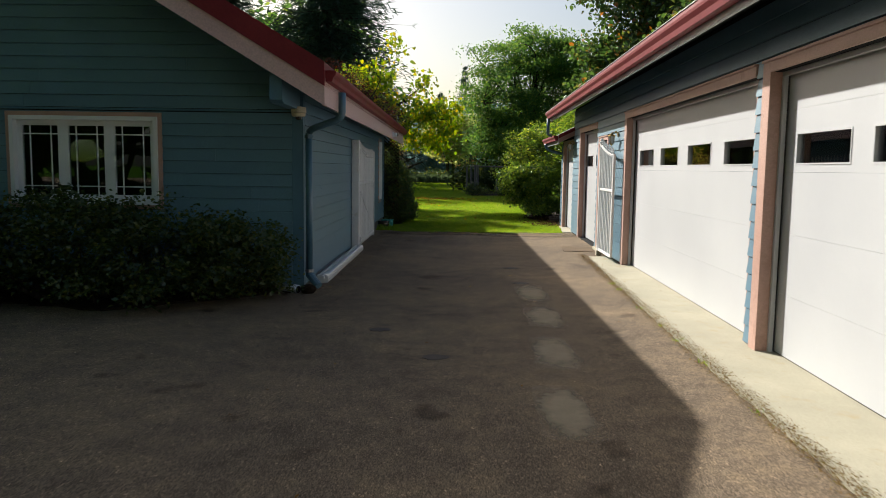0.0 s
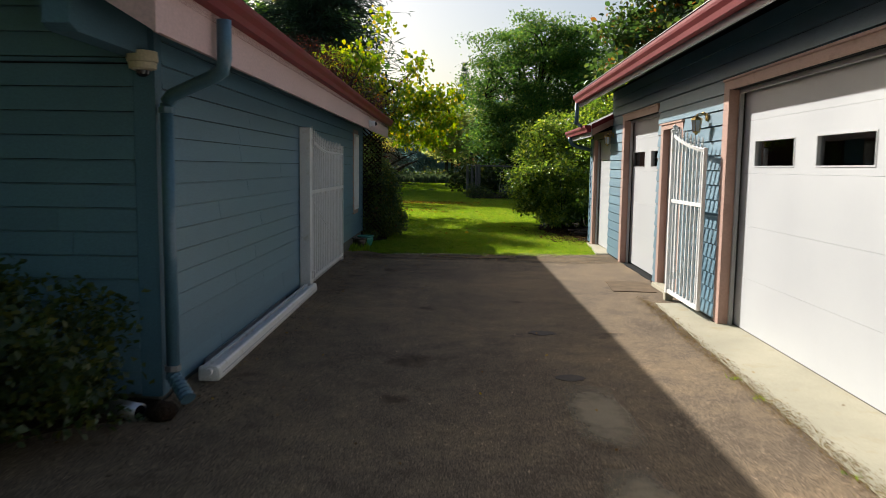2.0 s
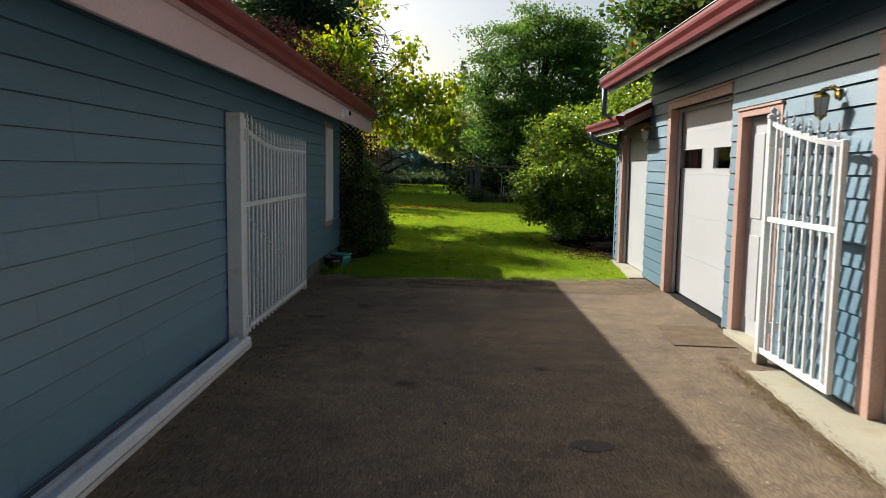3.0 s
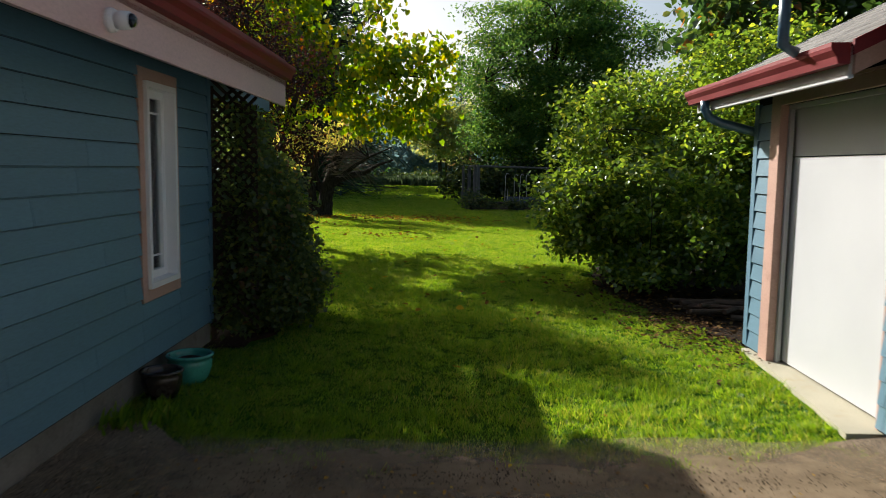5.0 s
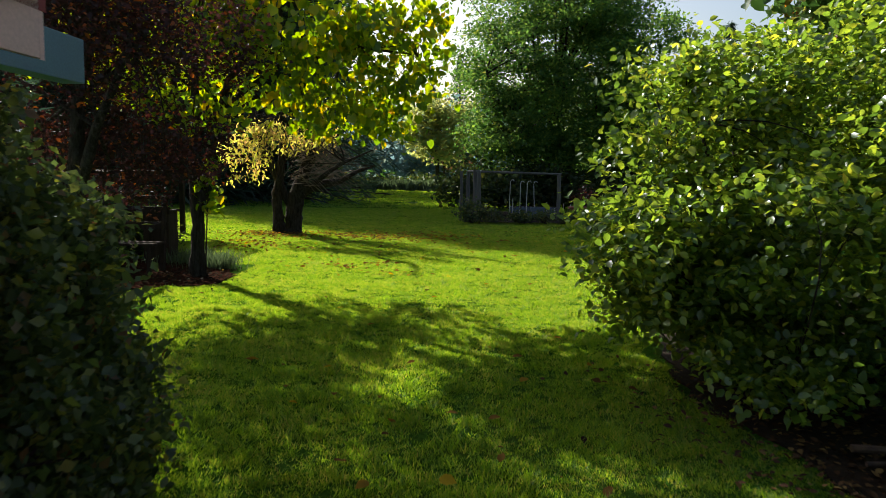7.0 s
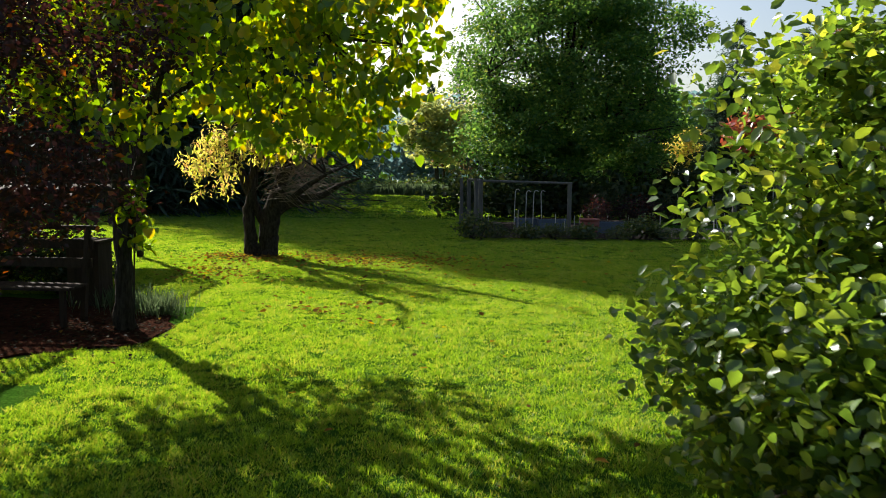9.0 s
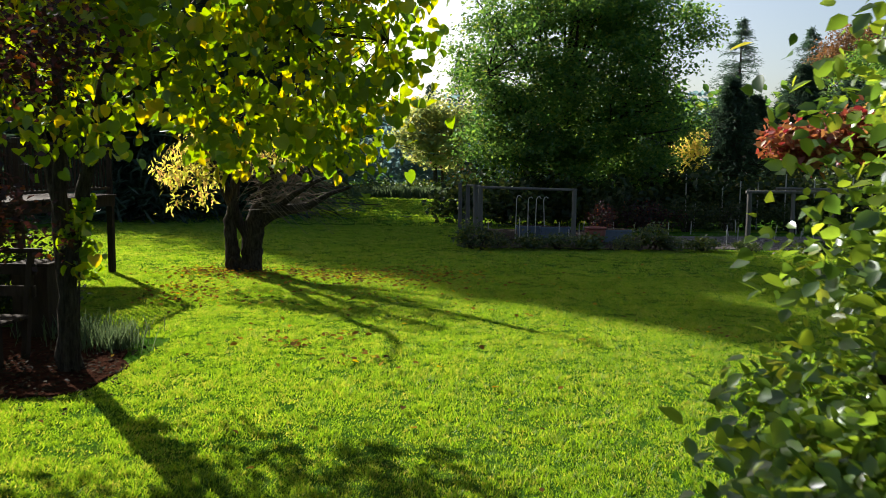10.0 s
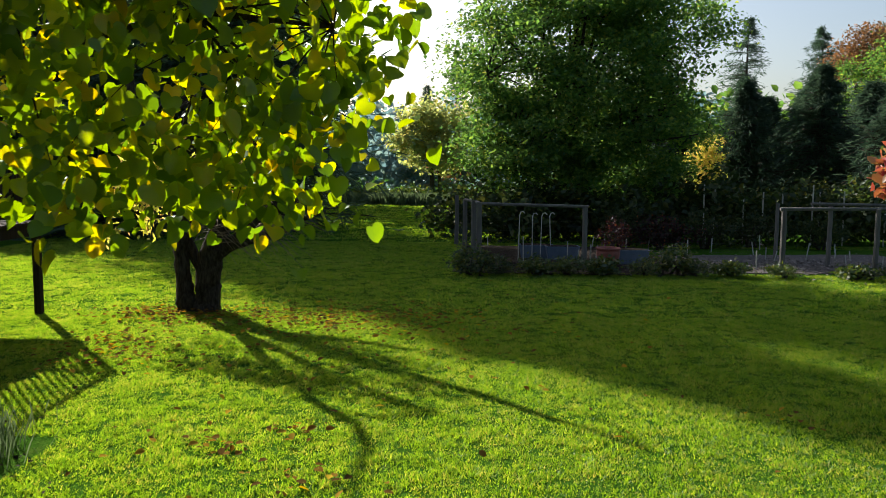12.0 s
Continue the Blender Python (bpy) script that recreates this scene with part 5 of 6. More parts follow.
# The highest crown blobs reach out of view, added to block sky light.
tree("tree", "broad-leaved green tree behind the garage", "tree", [([(6.2, 27.5, -0.1), (6.2, 27.6, 1.5), (6.0, 27.4, 4.4), (6.6, 27.4, 8.2)], [0.18, 0.15, 0.12, 0.05]), ([(6.2, 27.6, 1.4), (5.4, 26.9, 3.2), (5.0, 26.6, 4.6)], [0.10, 0.07, 0.03])],
     [(5.9, 27.2, 5.0, 1.9, 1.9, 1.6), (4.9, 26.2, 3.9, 1.3, 1.3, 1.1), (7.2, 28.0, 4.6, 1.7, 1.7, 1.6), (5.9, 27.3, 6.4, 1.3, 1.3, 1.0), (6.8, 26.0, 3.4, 1.3, 1.2, 1.1), (8.0, 26.6, 6.6, 2.0, 1.9, 1.6), (6.6, 27.6, 8.4, 1.9, 1.9, 1.6), (8.2, 26.6, 9.2, 2.0, 2.0, 1.7)],
     1050, 28, 0.22, 0.16, LEAF_OVAL, L_TURNING, 37, fringe=20, limbs=40, droop=0.6, upright=0.3)
# Crown built up beyond what is seen, to hold back eastern sky light.
tree("tree", "tall green tree with orange-tinged leaves behind the shed", "tree", [([(9.6, 23.4, -0.1), (9.5, 23.4, 2.0), (9.3, 23.3, 5.4), (9.2, 23.2, 9.4)], [0.24, 0.2, 0.15, 0.05]), ([(9.5, 23.4, 2.4), (8.3, 22.9, 4.2), (7.4, 22.6, 5.4)], [0.12, 0.08, 0.03])],
     [(9.0, 23.2, 6.2, 2.5, 2.4, 2.1), (7.3, 22.7, 5.0, 1.7, 1.7, 1.4), (10.8, 22.4, 5.2, 2.0, 2.0, 1.7), (6.9, 24.0, 3.9, 1.3, 1.3, 1.2), (9.4, 23.2, 8.2, 1.8, 1.8, 1.4), (8.8, 22.8, 9.8, 2.2, 2.2, 1.6), (10.8, 22.4, 8.0, 2.0, 2.0, 1.7)],
     1050, 26, 0.24, 0.16, LEAF_OVAL, L_TURNING, 38, fringe=20, limbs=40, droop=0.6, upright=0.3)
tree("sumac_tree", "small tree with orange-red autumn leaves", "tree", [([(6.0, 30.5, -0.1), (5.8, 30.4, 1.2), (5.3, 30.2, 2.3)], [0.05, 0.04, 0.02])],
     [(4.15, 30.0, 2.42, 0.40, 0.38, 0.20), (4.8, 30.1, 2.56, 0.5, 0.4, 0.24), (5.5, 30.2, 2.4, 0.6, 0.45, 0.24)], 210, 22, 0.075, 0.085, LEAF_OVAL, L_SUMAC, 39, limbs=16, droop=0.7, limb_r=0.012)

# ---- the trees on the lawn ----
tree("catalpa_tree", "young tree with heart-shaped yellow-green leaves", "tree",
     [([(-3.55, 29.35, -0.08), (-3.56, 29.33, 0.35), (-3.55, 29.32, 0.9), (-3.58, 29.3, 1.6), (-3.55, 29.3, 2.4), (-3.5, 29.2, 3.6), (-3.3, 29.2, 5.2)], [0.13, 0.10, 0.09, 0.07, 0.06, 0.045, 0.015]),
      ([(-3.54, 29.32, 0.85), (-3.4, 29.28, 1.5), (-3.22, 29.2, 2.2), (-2.95, 29.0, 2.9), (-2.1, 28.6, 3.8), (-1.2, 28.3, 4.5)], [0.075, 0.065, 0.058, 0.05, 0.032, 0.012]),
      ([(-3.56, 29.3, 1.5), (-3.85, 29.5, 2.4), (-4.1, 29.8, 3.4), (-4.3, 29.9, 4.6)], [0.05, 0.045, 0.035, 0.012]),
      ([(-3.1, 29.1, 2.5), (-2.2, 28.9, 3.1), (-1.0, 28.5, 3.3), (-0.2, 28.4, 3.2)], [0.04, 0.032, 0.02, 0.008])],
     [(-1.9, 28.3, 3.35, 1.3, 1.1, 0.8), (-3.2, 28.7, 4.0, 1.2, 1.1, 0.8), (-2.9, 29.1, 5.0, 0.7, 0.7, 0.55), (-0.75, 28.4, 3.5, 0.95, 0.8, 0.6), (-0.2, 28.4, 3.0, 0.38, 0.42, 0.42), (-3.8, 29.7, 4.9, 0.8, 0.8, 0.55), (-2.3, 28.9, 6.0, 0.4, 0.4, 0.45), (-1.2, 28.4, 4.7, 0.4, 0.4, 0.4), (-1.3, 28.0, 2.4, 0.4, 0.4, 0.3), (-1.8, 28.5, 2.5, 0.7, 0.6, 0.36), (-0.8, 28.5, 2.5, 0.75, 0.6, 0.45), (-4.8, 30.0, 3.3, 1.0, 1.0, 0.7), (-3.9, 30.9, 3.2, 1.1, 0.8, 0.6), (-5.4, 29.0, 3.6, 0.9, 0.9, 0.7), (0.02, 28.4, 3.0, 0.28, 0.32, 0.45), (-0.1, 28.4, 3.7, 0.34, 0.34, 0.36), (-4.2, 29.5, 2.7, 0.8, 0.6, 0.32), (-3.2, 28.9, 2.45, 0.5, 0.5, 0.3)],
     530, 14, 0.17, 0.1, LEAF_HEART, L_YELLOW, 41, limbs=100, droop=1.8, upright=0.05, shell=0.35, limb_r=0.012, twigs=1, fringe=5)
tree("sprout", "thin leafy shoots on the young tree's trunk", "shrub", [([(-3.42, 29.25, 0.0), (-3.36, 29.2, 1.0), (-3.3, 29.2, 1.7)], [0.012, 0.009, 0.004])],
     [(-3.32, 29.2, 1.35, 0.16, 0.14, 0.5)], 16, 7, 0.05, 0.10, LEAF_HEART, L_YELLOW, 43, limbs=6, limb_r=0.006, droop=1.2)
tree("japanese_maple", "small dark red-leaved maple by the house corner", "tree",
     [([(-3.6, 25.6, -0.1), (-3.55, 25.5, 1.2), (-3.3, 25.2, 2.3), (-3.0, 24.9, 3.4)], [0.10, 0.08, 0.06, 0.03]), ([(-3.55, 25.5, 1.1), (-3.0, 24.9, 2.0), (-2.5, 24.5, 2.7)], [0.06, 0.045, 0.02])],
     [(-3.0, 24.9, 3.2, 1.0, 1.0, 0.65), (-3.6, 25.4, 3.5, 1.3, 1.2, 0.9), (-2.55, 24.3, 2.65, 0.8, 0.8, 0.5), (-3.6, 25.5, 2.1, 0.8, 0.8, 0.4), (-3.9, 25.9, 1.6, 0.6, 0.6, 0.35), (-2.3, 25.4, 1.85, 0.5, 0.6, 0.36), (-2.7, 25.3, 1.5, 0.5, 0.5, 0.3), (-2.45, 26.3, 2.95, 0.8, 0.9, 0.5), (-3.3, 26.3, 2.0, 0.7, 0.7, 0.35), (-4.1, 27.0, 2.3, 0.8, 0.7, 0.5), (-3.9, 26.6, 3.2, 1.0, 0.9, 0.6), (-4.9, 27.4, 3.9, 1.2, 1.1, 0.8), (-4.3, 26.0, 4.3, 1.2, 1.1, 0.7), (-3.2, 27.0, 1.6, 0.7, 0.6, 0.35), (-3.8, 27.2, 1.55, 0.7, 0.6, 0.4)],
     950, 30, 0.12, 0.055, LEAF_SMALL, L_RED, 45, limbs=60, droop=0.6, upright=0.4, limb_r=0.02, twigs=1)
tree("multi_stem_tree", "old gnarled tree forking at the ground, with drooping golden leaves", "tree",
     [([(-3.74, 37.2, -0.08), (-3.73, 37.2, 0.18), (-3.68, 37.17, 0.55), (-3.62, 37.1, 0.95), (-3.42, 37.0, 1.45), (-3.23, 37.0, 1.95), (-2.98, 36.95, 2.68), (-2.72, 36.9, 3.2), (-2.5, 36.8, 4.2)], [0.27, 0.215, 0.20, 0.19, 0.15, 0.13, 0.10, 0.07, 0.03]),
      ([(-4.06, 37.15, -0.08), (-4.06, 37.15, 0.2), (-4.10, 37.13, 0.55), (-4.12, 37.1, 1.0), (-4.0, 37.05, 1.5), (-3.95, 37.0, 2.0), (-4.0, 36.95, 2.8), (-3.7, 36.9, 3.6)], [0.19, 0.145, 0.13, 0.12, 0.10, 0.085, 0.06, 0.025]),
      ([(-3.70, 37.2, 0.45), (-3.98, 37.15, 1.1), (-4.39, 37.05, 2.07), (-4.62, 37.0, 2.75), (-4.83, 37.0, 3.44), (-4.86, 37.0, 3.93), (-5.19, 37.0, 4.4), (-6.0, 37.0, 5.07)], [0.10, 0.095, 0.09, 0.08, 0.07, 0.06, 0.045, 0.02]),
      ([(-3.62, 37.1, 0.9), (-3.3, 36.98, 1.12), (-2.9, 36.9, 1.25), (-2.45, 36.85, 1.35), (-2.0, 36.8, 1.6), (-1.6, 36.8, 1.72)], [0.15, 0.12, 0.10, 0.075, 0.045, 0.015]),
      ([(-3.3, 37.0, 1.12), (-2.8, 36.6, 1.5), (-2.3, 36.4, 1.8), (-1.6, 36.3, 2.1)], [0.08, 0.055, 0.035, 0.012])],
     [(-4.75, 36.6, 1.9, 0.6, 0.55, 0.65), (-4.1, 36.5, 2.35, 0.8, 0.6, 0.5), (-3.2, 36.6, 2.55, 0.8, 0.7, 0.5), (-5.0, 36.8, 2.5, 0.5, 0.5, 0.45)],
     84, 24, 0.12, 0.12, LEAF_SPRAY, L_GOLD, 47, fringe=10, limbs=46, droop=1.7, upright=0.1, limb_r=0.022, twigs=2)
twg = thing("twig_tangle", Matrix.Translation((-3.6, 37.0, 0.9)), "bare drooping brown twigs hanging in the old tree", "twigs")
rngt = np.random.default_rng(52)
sh = Shape()
for i in range(170):
    w, ln = rngt.uniform(-0.9, 1.3), rngt.uniform(0.7, 1.7)
    a = Vector((rngt.uniform(-0.3, 0.9), rngt.uniform(-0.3, 0.3), rngt.uniform(0.3, 1.3)))
    e = a + Vector((ln * math.cos(w) * 0.8, -abs(rngt.normal()) * 0.3, ln * math.sin(w) * 0.35))
    sh.tube([a, a.lerp(e, 0.5) + Vector((0, 0, 0.16)), e - Vector((0, 0, 0.12))], [0.008, 0.006, 0.002], 4)
part("twig_mass", sh, TWIG, twg)
tree("walnut_tree", "huge dense dark green walnut tree behind the garden", "tree",
     [([(5.0, 55, -0.2), (5.0, 55, 1.2), (5.1, 55, 2.6), (5.3, 55.1, 5.0), (5.5, 55.3, 9.0)], [0.45, 0.36, 0.32, 0.26, 0.1]), ([(5.0, 55, 2.2), (3.4, 54.3, 4.0), (1.8, 53.6, 6.0)], [0.2, 0.15, 0.06]), ([(5.0, 55, 2.0), (7.2, 54.3, 3.6), (9.0, 53.8, 5.2)], [0.2, 0.15, 0.06]), ([(5.0, 55, 1.7), (3.6, 54, 2.4), (2.3, 53.2, 2.8)], [0.12, 0.09, 0.04])],
     [(5.6, 55, 7.2, 4.4, 4.0, 3.3), (3.5, 54.2, 5.6, 2.9, 3.0, 2.6), (8.0, 54.6, 6.0, 2.9, 3.0, 2.9), (5.4, 53.2, 4.6, 4.6, 2.6, 2.0), (6.0, 55, 9.9, 2.6, 2.4, 1.5), (2.6, 54.5, 8.7, 1.9, 1.9, 1.7), (7.8, 54.8, 8.8, 2.2, 2.2, 1.7), (2.4, 53.8, 3.9, 1.4, 1.6, 1.5), (1.5, 54.2, 7.4, 1.2, 1.3, 1.1), (8.7, 54.3, 3.8, 1.8, 1.8, 1.8), (3.8, 53.2, 2.9, 2.2, 1.6, 1.0), (3.2, 53.4, 1.9, 2.0, 1.4, 1.1), (6.6, 53.6, 2.2, 2.4, 1.6, 1.3), (8.4, 53.8, 1.9, 1.3, 1.3, 1.2)],
     720, 115, 0.46, 0.165, LEAF_SMALL, L_WALNUT, 49, limbs=130, droop=0.6, upright=0.6, floor_z=0.6, shell=0.55, limb_r=0.085, flat=0.4, fringe=120, twigs=1)

# ---- the deck and the bench at the side of the lawn ----
deck = thing("deck", pose(-6.35, 36.65, 0), "raised dark timber deck with a picket railing", "deck")
for x, y in ((0, 0), (0, -3.2), (0, -6.4), (-3.5, 0)):
    part("deck_post", Shape().box(x - 0.055, x + 0.055, y - 0.055, y + 0.055, -0.1, 1.36), WOOD_DARK, deck, bevel=0.006)
    part("rail_post", Shape().box(x - 0.045, x + 0.045, y - 0.045, y + 0.045, 1.53, 2.50), WOOD_DARK, deck, bevel=0.006)
part("beam", Shape().box(-0.06, 0.06, -7.6, 0.08, 1.30, 1.48), WOOD_DARK, deck)
part("beam", Shape().box(-5.0, -0.062, -0.06, 0.06, 1.30, 1.48), WOOD_DARK, deck)
for i in range(34):
    part("deck_plank", Shape().box(-5.0, 0.1, -7.6 + i * 0.226, -7.6 + i * 0.226 + 0.22, 1.482, 1.525), WOOD_DARK, deck)
for z in (1.62, 2.42):
    part("rail", Shape().box(-0.03, 0.03, -7.6, 0.06, z, z + 0.05), WOOD_DARK, deck)
    part("rail", Shape().box(-5.0, -0.035, -0.03, 0.03, z, z + 0.05), WOOD_DARK, deck)
for i in range(52):
    part("picket", Shape().box(-0.016, 0.016, -7.5 + i * 0.142, -7.468 + i * 0.142, 1.67, 2.42), WOOD_DARK, deck)
for i in range(33):
    part("picket", Shape().box(-4.9 + i * 0.145, -4.868 + i * 0.145, -0.016, 0.016, 1.67, 2.42), WOOD_DARK, deck)

bench = thing("garden_bench", pose(-4.25, 29.9, 0, 0, 0, 176), "dark weathered wooden bench with a slatted back", "bench")
for x in (0.0, 1.4):
    part("leg", Shape().extrude([(x, 0.05, -0.02), (x, 0.13, -0.02), (x, 0.05, 0.55), (x, -0.06, 1.14), (x, -0.11, 1.13), (x, -0.02, 0.5)], (0.06, 0, 0)), WOOD_DARK, bench)
    part("front_leg", Shape().box(x, x + 0.06, 0.5, 0.56, -0.02, 0.45), WOOD_DARK, bench)
part("top_rail", Shape().box(-0.08, 1.54, -0.13, -0.05, 1.12, 1.17), WOOD_DARK, bench)
for z in (0.88, 0.64):
    part("back_slat", Shape().box(-0.04, 1.5, -0.03 - (z - 0.5) * 0.12, 0.0 - (z - 0.5) * 0.12, z, z + 0.12), WOOD_DARK, bench)
for k in range(5):
    part("seat_slat", Shape().box(-0.04, 1.5, 0.08 + k * 0.1, 0.165 + k * 0.1, 0.43, 0.46), WOOD_DARK, bench)
for k, (x, y, w, h) in enumerate([(-5.7, 32.0, 0.8, 1.05), (-7.0, 32.3, 0.9, 1.2)]):
    shrub("shrub", "low dark shrub behind the garden bench", (x, y, -0.05), [(x, y, h * 0.5, w, 0.6, h * 0.52), (x + 0.3, y, h * 0.35, w * 0.7, 0.6, h * 0.4)], 160, 22, 0.10, 0.07, LEAF_SMALL, L_BUSH_SHADE, 360 + k, limbs=20, limb_r=0.01)
blk = thing("compost_bin", pose(-4.75, 31.0, 0), "dark upright timber box beside the bench", "bin")
part("box", Shape().box(-0.22, 0.22, -0.22, 0.22, -0.03, 0.85), WOOD_DARK, blk, bevel=0.01)
part("lid", Shape().box(-0.25, 0.25, -0.25, 0.25, 0.855, 0.90), WOOD_DARK, blk, bevel=0.01)


def stalks(name, label, category, areas, count, height, mat, seed, size=0.05):
    rng = np.random.default_rng(seed)
    v, f = [], []
    for k in range(count):
        cx, cy, r = areas[rng.integers(len(areas))]
        p = np.array((cx, cy, -0.03)) + np.append(rng.normal(size=2) * r * 0.5, 0)
        h = height * rng.uniform(0.55, 1.15)
        lean = rng.normal(size=2) * 0.28 * h
        w = rng.uniform(0, math.pi)
        s = np.array((math.cos(w), math.sin(w), 0)) * size * 0.2
        o = len(v)
        tip = p + (lean[0], lean[1], h)
        mid = (p + tip) / 2 + (0, 0, 0.08 * h)
        v += [p - s * 0.6, p + s * 0.6, mid + s, mid - s, tip + s * 0.2, tip - s * 0.2]
        f += [(o, o + 1, o + 2, o + 3), (o + 3, o + 2, o + 4, o + 5)]
    return tagged(new(name, fast_mesh(name, v, f, mat)), label, category, "", "stuff")


stalks("lavender", "clump of grey-green lavender beside the mulch", "plants", [(-3.75, 30.6, 0.5), (-4.3, 30.9, 0.5), (-3.5, 30.3, 0.25)], 900, 0.27, L_LAV, 61, 0.03)

# ---- the fenced garden ----
def frame_fence(name, at, label, posts, beams, panels):
    g = thing(name, Matrix.Translation(at), label, "fence")
    for x, y, h, r in posts:
        part("post", Shape().tube([(x, y, -0.1), (x + 0.01, y, h * 0.5), (x, y, h)], [r, r * 0.96, r * 0.92], 9), WOOD_OLD, g)
    for a, b in beams:
        part("top_rail", Shape().tube([a, b], 0.04, 7), WOOD_OLD, g)
    for (x0, y0), (x1, y1), h in panels:
        sh = Shape()
        n = max(2, int(math.hypot(x1 - x0, y1 - y0) / 0.15))
        for i in range(n + 1):
            k = i / n
            x, y = x0 + (x1 - x0) * k, y0 + (y1 - y0) * k
            sh.tube([(x, y, 0.0), (x, y, h)], 0.0014, 3, False)
        for j in range(11):
            z = 0.05 + j * (h - 0.05) / 10
            sh.tube([(x0, y0, z), (x1, y1, z)], 0.0014, 3, False)
        part("wire_mesh", sh, WIRE, g, "thin wire mesh")
    return g


frame_fence("garden_fence", (1.2, 43.4, 0), "weathered pole frame and wire fence of the vegetable garden",
            [(0, 0, 1.62, 0.075), (-0.12, 0.55, 1.66, 0.07), (2.66, 0, 1.56, 0.07), (-0.3, 2.6, 1.6, 0.07), (-0.5, 6.0, 1.6, 0.07)],
            [((-0.08, 0, 1.60), (2.74, 0, 1.55)), ((0, 0, 1.62), (-0.3, 2.6, 1.6))],
            [((0, 0), (2.66, 0), 1.3), ((2.66, 0), (7.3, -0.8), 1.15), ((0, 0), (-0.5, 6), 1.3)])
frame_fence("garden_fence", (8.5, 42.6, 0), "weathered pole gateway with a pale cross rail over the wood chips",
            [(0, 0, 1.60, 0.068), (2.25, 0, 1.6, 0.065), (1.9, 1.6, 1.62, 0.06), (1.2, 3.2, 1.6, 0.055), (4.4, 0.2, 1.6, 0.07)],
            [((-0.1, 0, 1.58), (4.5, 0.1, 1.62)), ((1.3, 1.4, 1.66), (4.4, 1.6, 1.62))],
            [((2.25, 0), (4.4, 0.2), 1.2)])
rngg = np.random.default_rng(71)
for x, y, h in [(2.35, 45.0, 1.35), (2.75, 45.2, 1.3), (2.95, 45.0, 1.32), (3.3, 45.4, 1.3), (2.45, 44.6, 0.7), (3.6, 44.4, 0.6)]:
    s = thing("garden_stake", pose(x, y, -0.02, rngg.normal() * 2, rngg.normal() * 2, 0), "pale hooked plant stake in the garden", "stake", "garden stakes")
    part("stake", Shape().tube([(0, 0, 0), (0, 0, h - 0.1), (0.03, 0, h - 0.02), (0.09, 0, h), (0.14, 0, h - 0.05)] if h > 1 else [(0, 0, 0), (0, 0, h)], 0.014, 6), STAKE, s)
for i in range(26):
    s = thing("garden_stake", pose(rngg.uniform(1.6, 13), rngg.uniform(43.6, 49), -0.02, rngg.normal() * 5, rngg.normal() * 5, 0), "short pale marker stake in the garden", "stake", "garden stakes")
    part("stake", Shape().box(-0.014, 0.014, -0.006, 0.006, 0, rngg.uniform(0.25, 0.6)), STAKE, s)
for i in range(12):
    s = thing("fence_stake", pose(9 + i * 0.75 + rngg.normal() * 0.2, 50.5 + rngg.normal() * 0.3, -0.02, rngg.normal() * 2, 0, 0), "tall pale stake of the far garden fence", "stake", "far fence stakes")
    part("stake", Shape().box(-0.018, 0.018, -0.018, 0.018, 0, rngg.uniform(1.7, 2.1)), STAKE, s)
for x, y in ((2.9, 45.7), (3.6, 45.4), (5.3, 44.6)):
    t = thing("planter_tub", pose(x, y, -0.02, 0, 0, rngg.uniform(-10, 10)), "low blue-grey plastic planter tub", "planter", "planter tubs")
    part("tub", Shape().extrude([(-0.4, -0.25, 0.0), (0.4, -0.25, 0.0), (0.46, -0.25, 0.36), (0.49, -0.25, 0.38), (-0.49, -0.25, 0.38), (-0.46, -0.25, 0.36)], (0, 0.5, 0)), BLUE_TUB, t, bevel=0.02)
    part("soil", Shape().box(-0.42, 0.42, -0.22, 0.22, 0.375, 0.39), SOIL, t)
pot("plant_pot", (4.62, 44.1, -0.02), 0.32, 0.48, TERRACOTTA, "large red clay pot in the garden")
for i, (x, y, r, h) in enumerate([(0.95, 42.0, 0.55, 0.75), (1.6, 42.1, 0.4, 0.5), (2.5, 42.2, 0.45, 0.4), (3.3, 42.2, 0.4, 0.45), (4.1, 42.2, 0.5, 0.4), (5.2, 42.3, 0.45, 0.4), (5.9, 42.4, 0.55, 0.75), (6.4, 42.3, 0.4, 0.35), (7.2, 42.3, 0.45, 0.3), (8.4, 42.2, 0.4, 0.28), (10.0, 42.0, 0.5, 0.3), (11.3, 42.2, 0.6, 0.45)]):
    shrub("garden_plant", "low leafy plant along the garden fence", (x, y, -0.05), [(x, y, h * 0.45, r, 0.4, h * 0.5)], 60, 14, 0.07, 0.09, LEAF_SPRAY if i % 2 else LEAF_SMALL, L_BUSH, 300 + i, limbs=10, limb_r=0.008, upright=0.3, droop=0.1, stems=3)
shrub("berry_bush", "dark red-leaved berry bush in the garden", (5.2, 46.5, -0.05), [(5.3, 46.5, 0.6, 0.5, 0.4, 0.5)], 60, 12, 0.08, 0.07, LEAF_SMALL, L_RED, 330, limbs=14, limb_r=0.008)
for i, (x, y, r, h, m) in enumerate([(7.2, 48.5, 1.2, 1.1, L_RED), (8.8, 49, 1.2, 1.3, L_BUSH_SHADE), (6.2, 49.5, 1.0, 1.4, L_BUSH_SHADE), (10.5, 49.5, 1.4, 1.2, L_BUSH_SHADE), (12.5, 49, 1.2, 1.1, L_BUSH_SHADE)]):
    shrub("berry_bush", "dark tangled bush at the back of the garden", (x, y, -0.05), [(x, y, h * 0.5, r, 0.7, h * 0.55)], 130, 14, 0.12, 0.08, LEAF_SMALL, m, 340 + i, limbs=26, limb_r=0.012, shell=0.3)

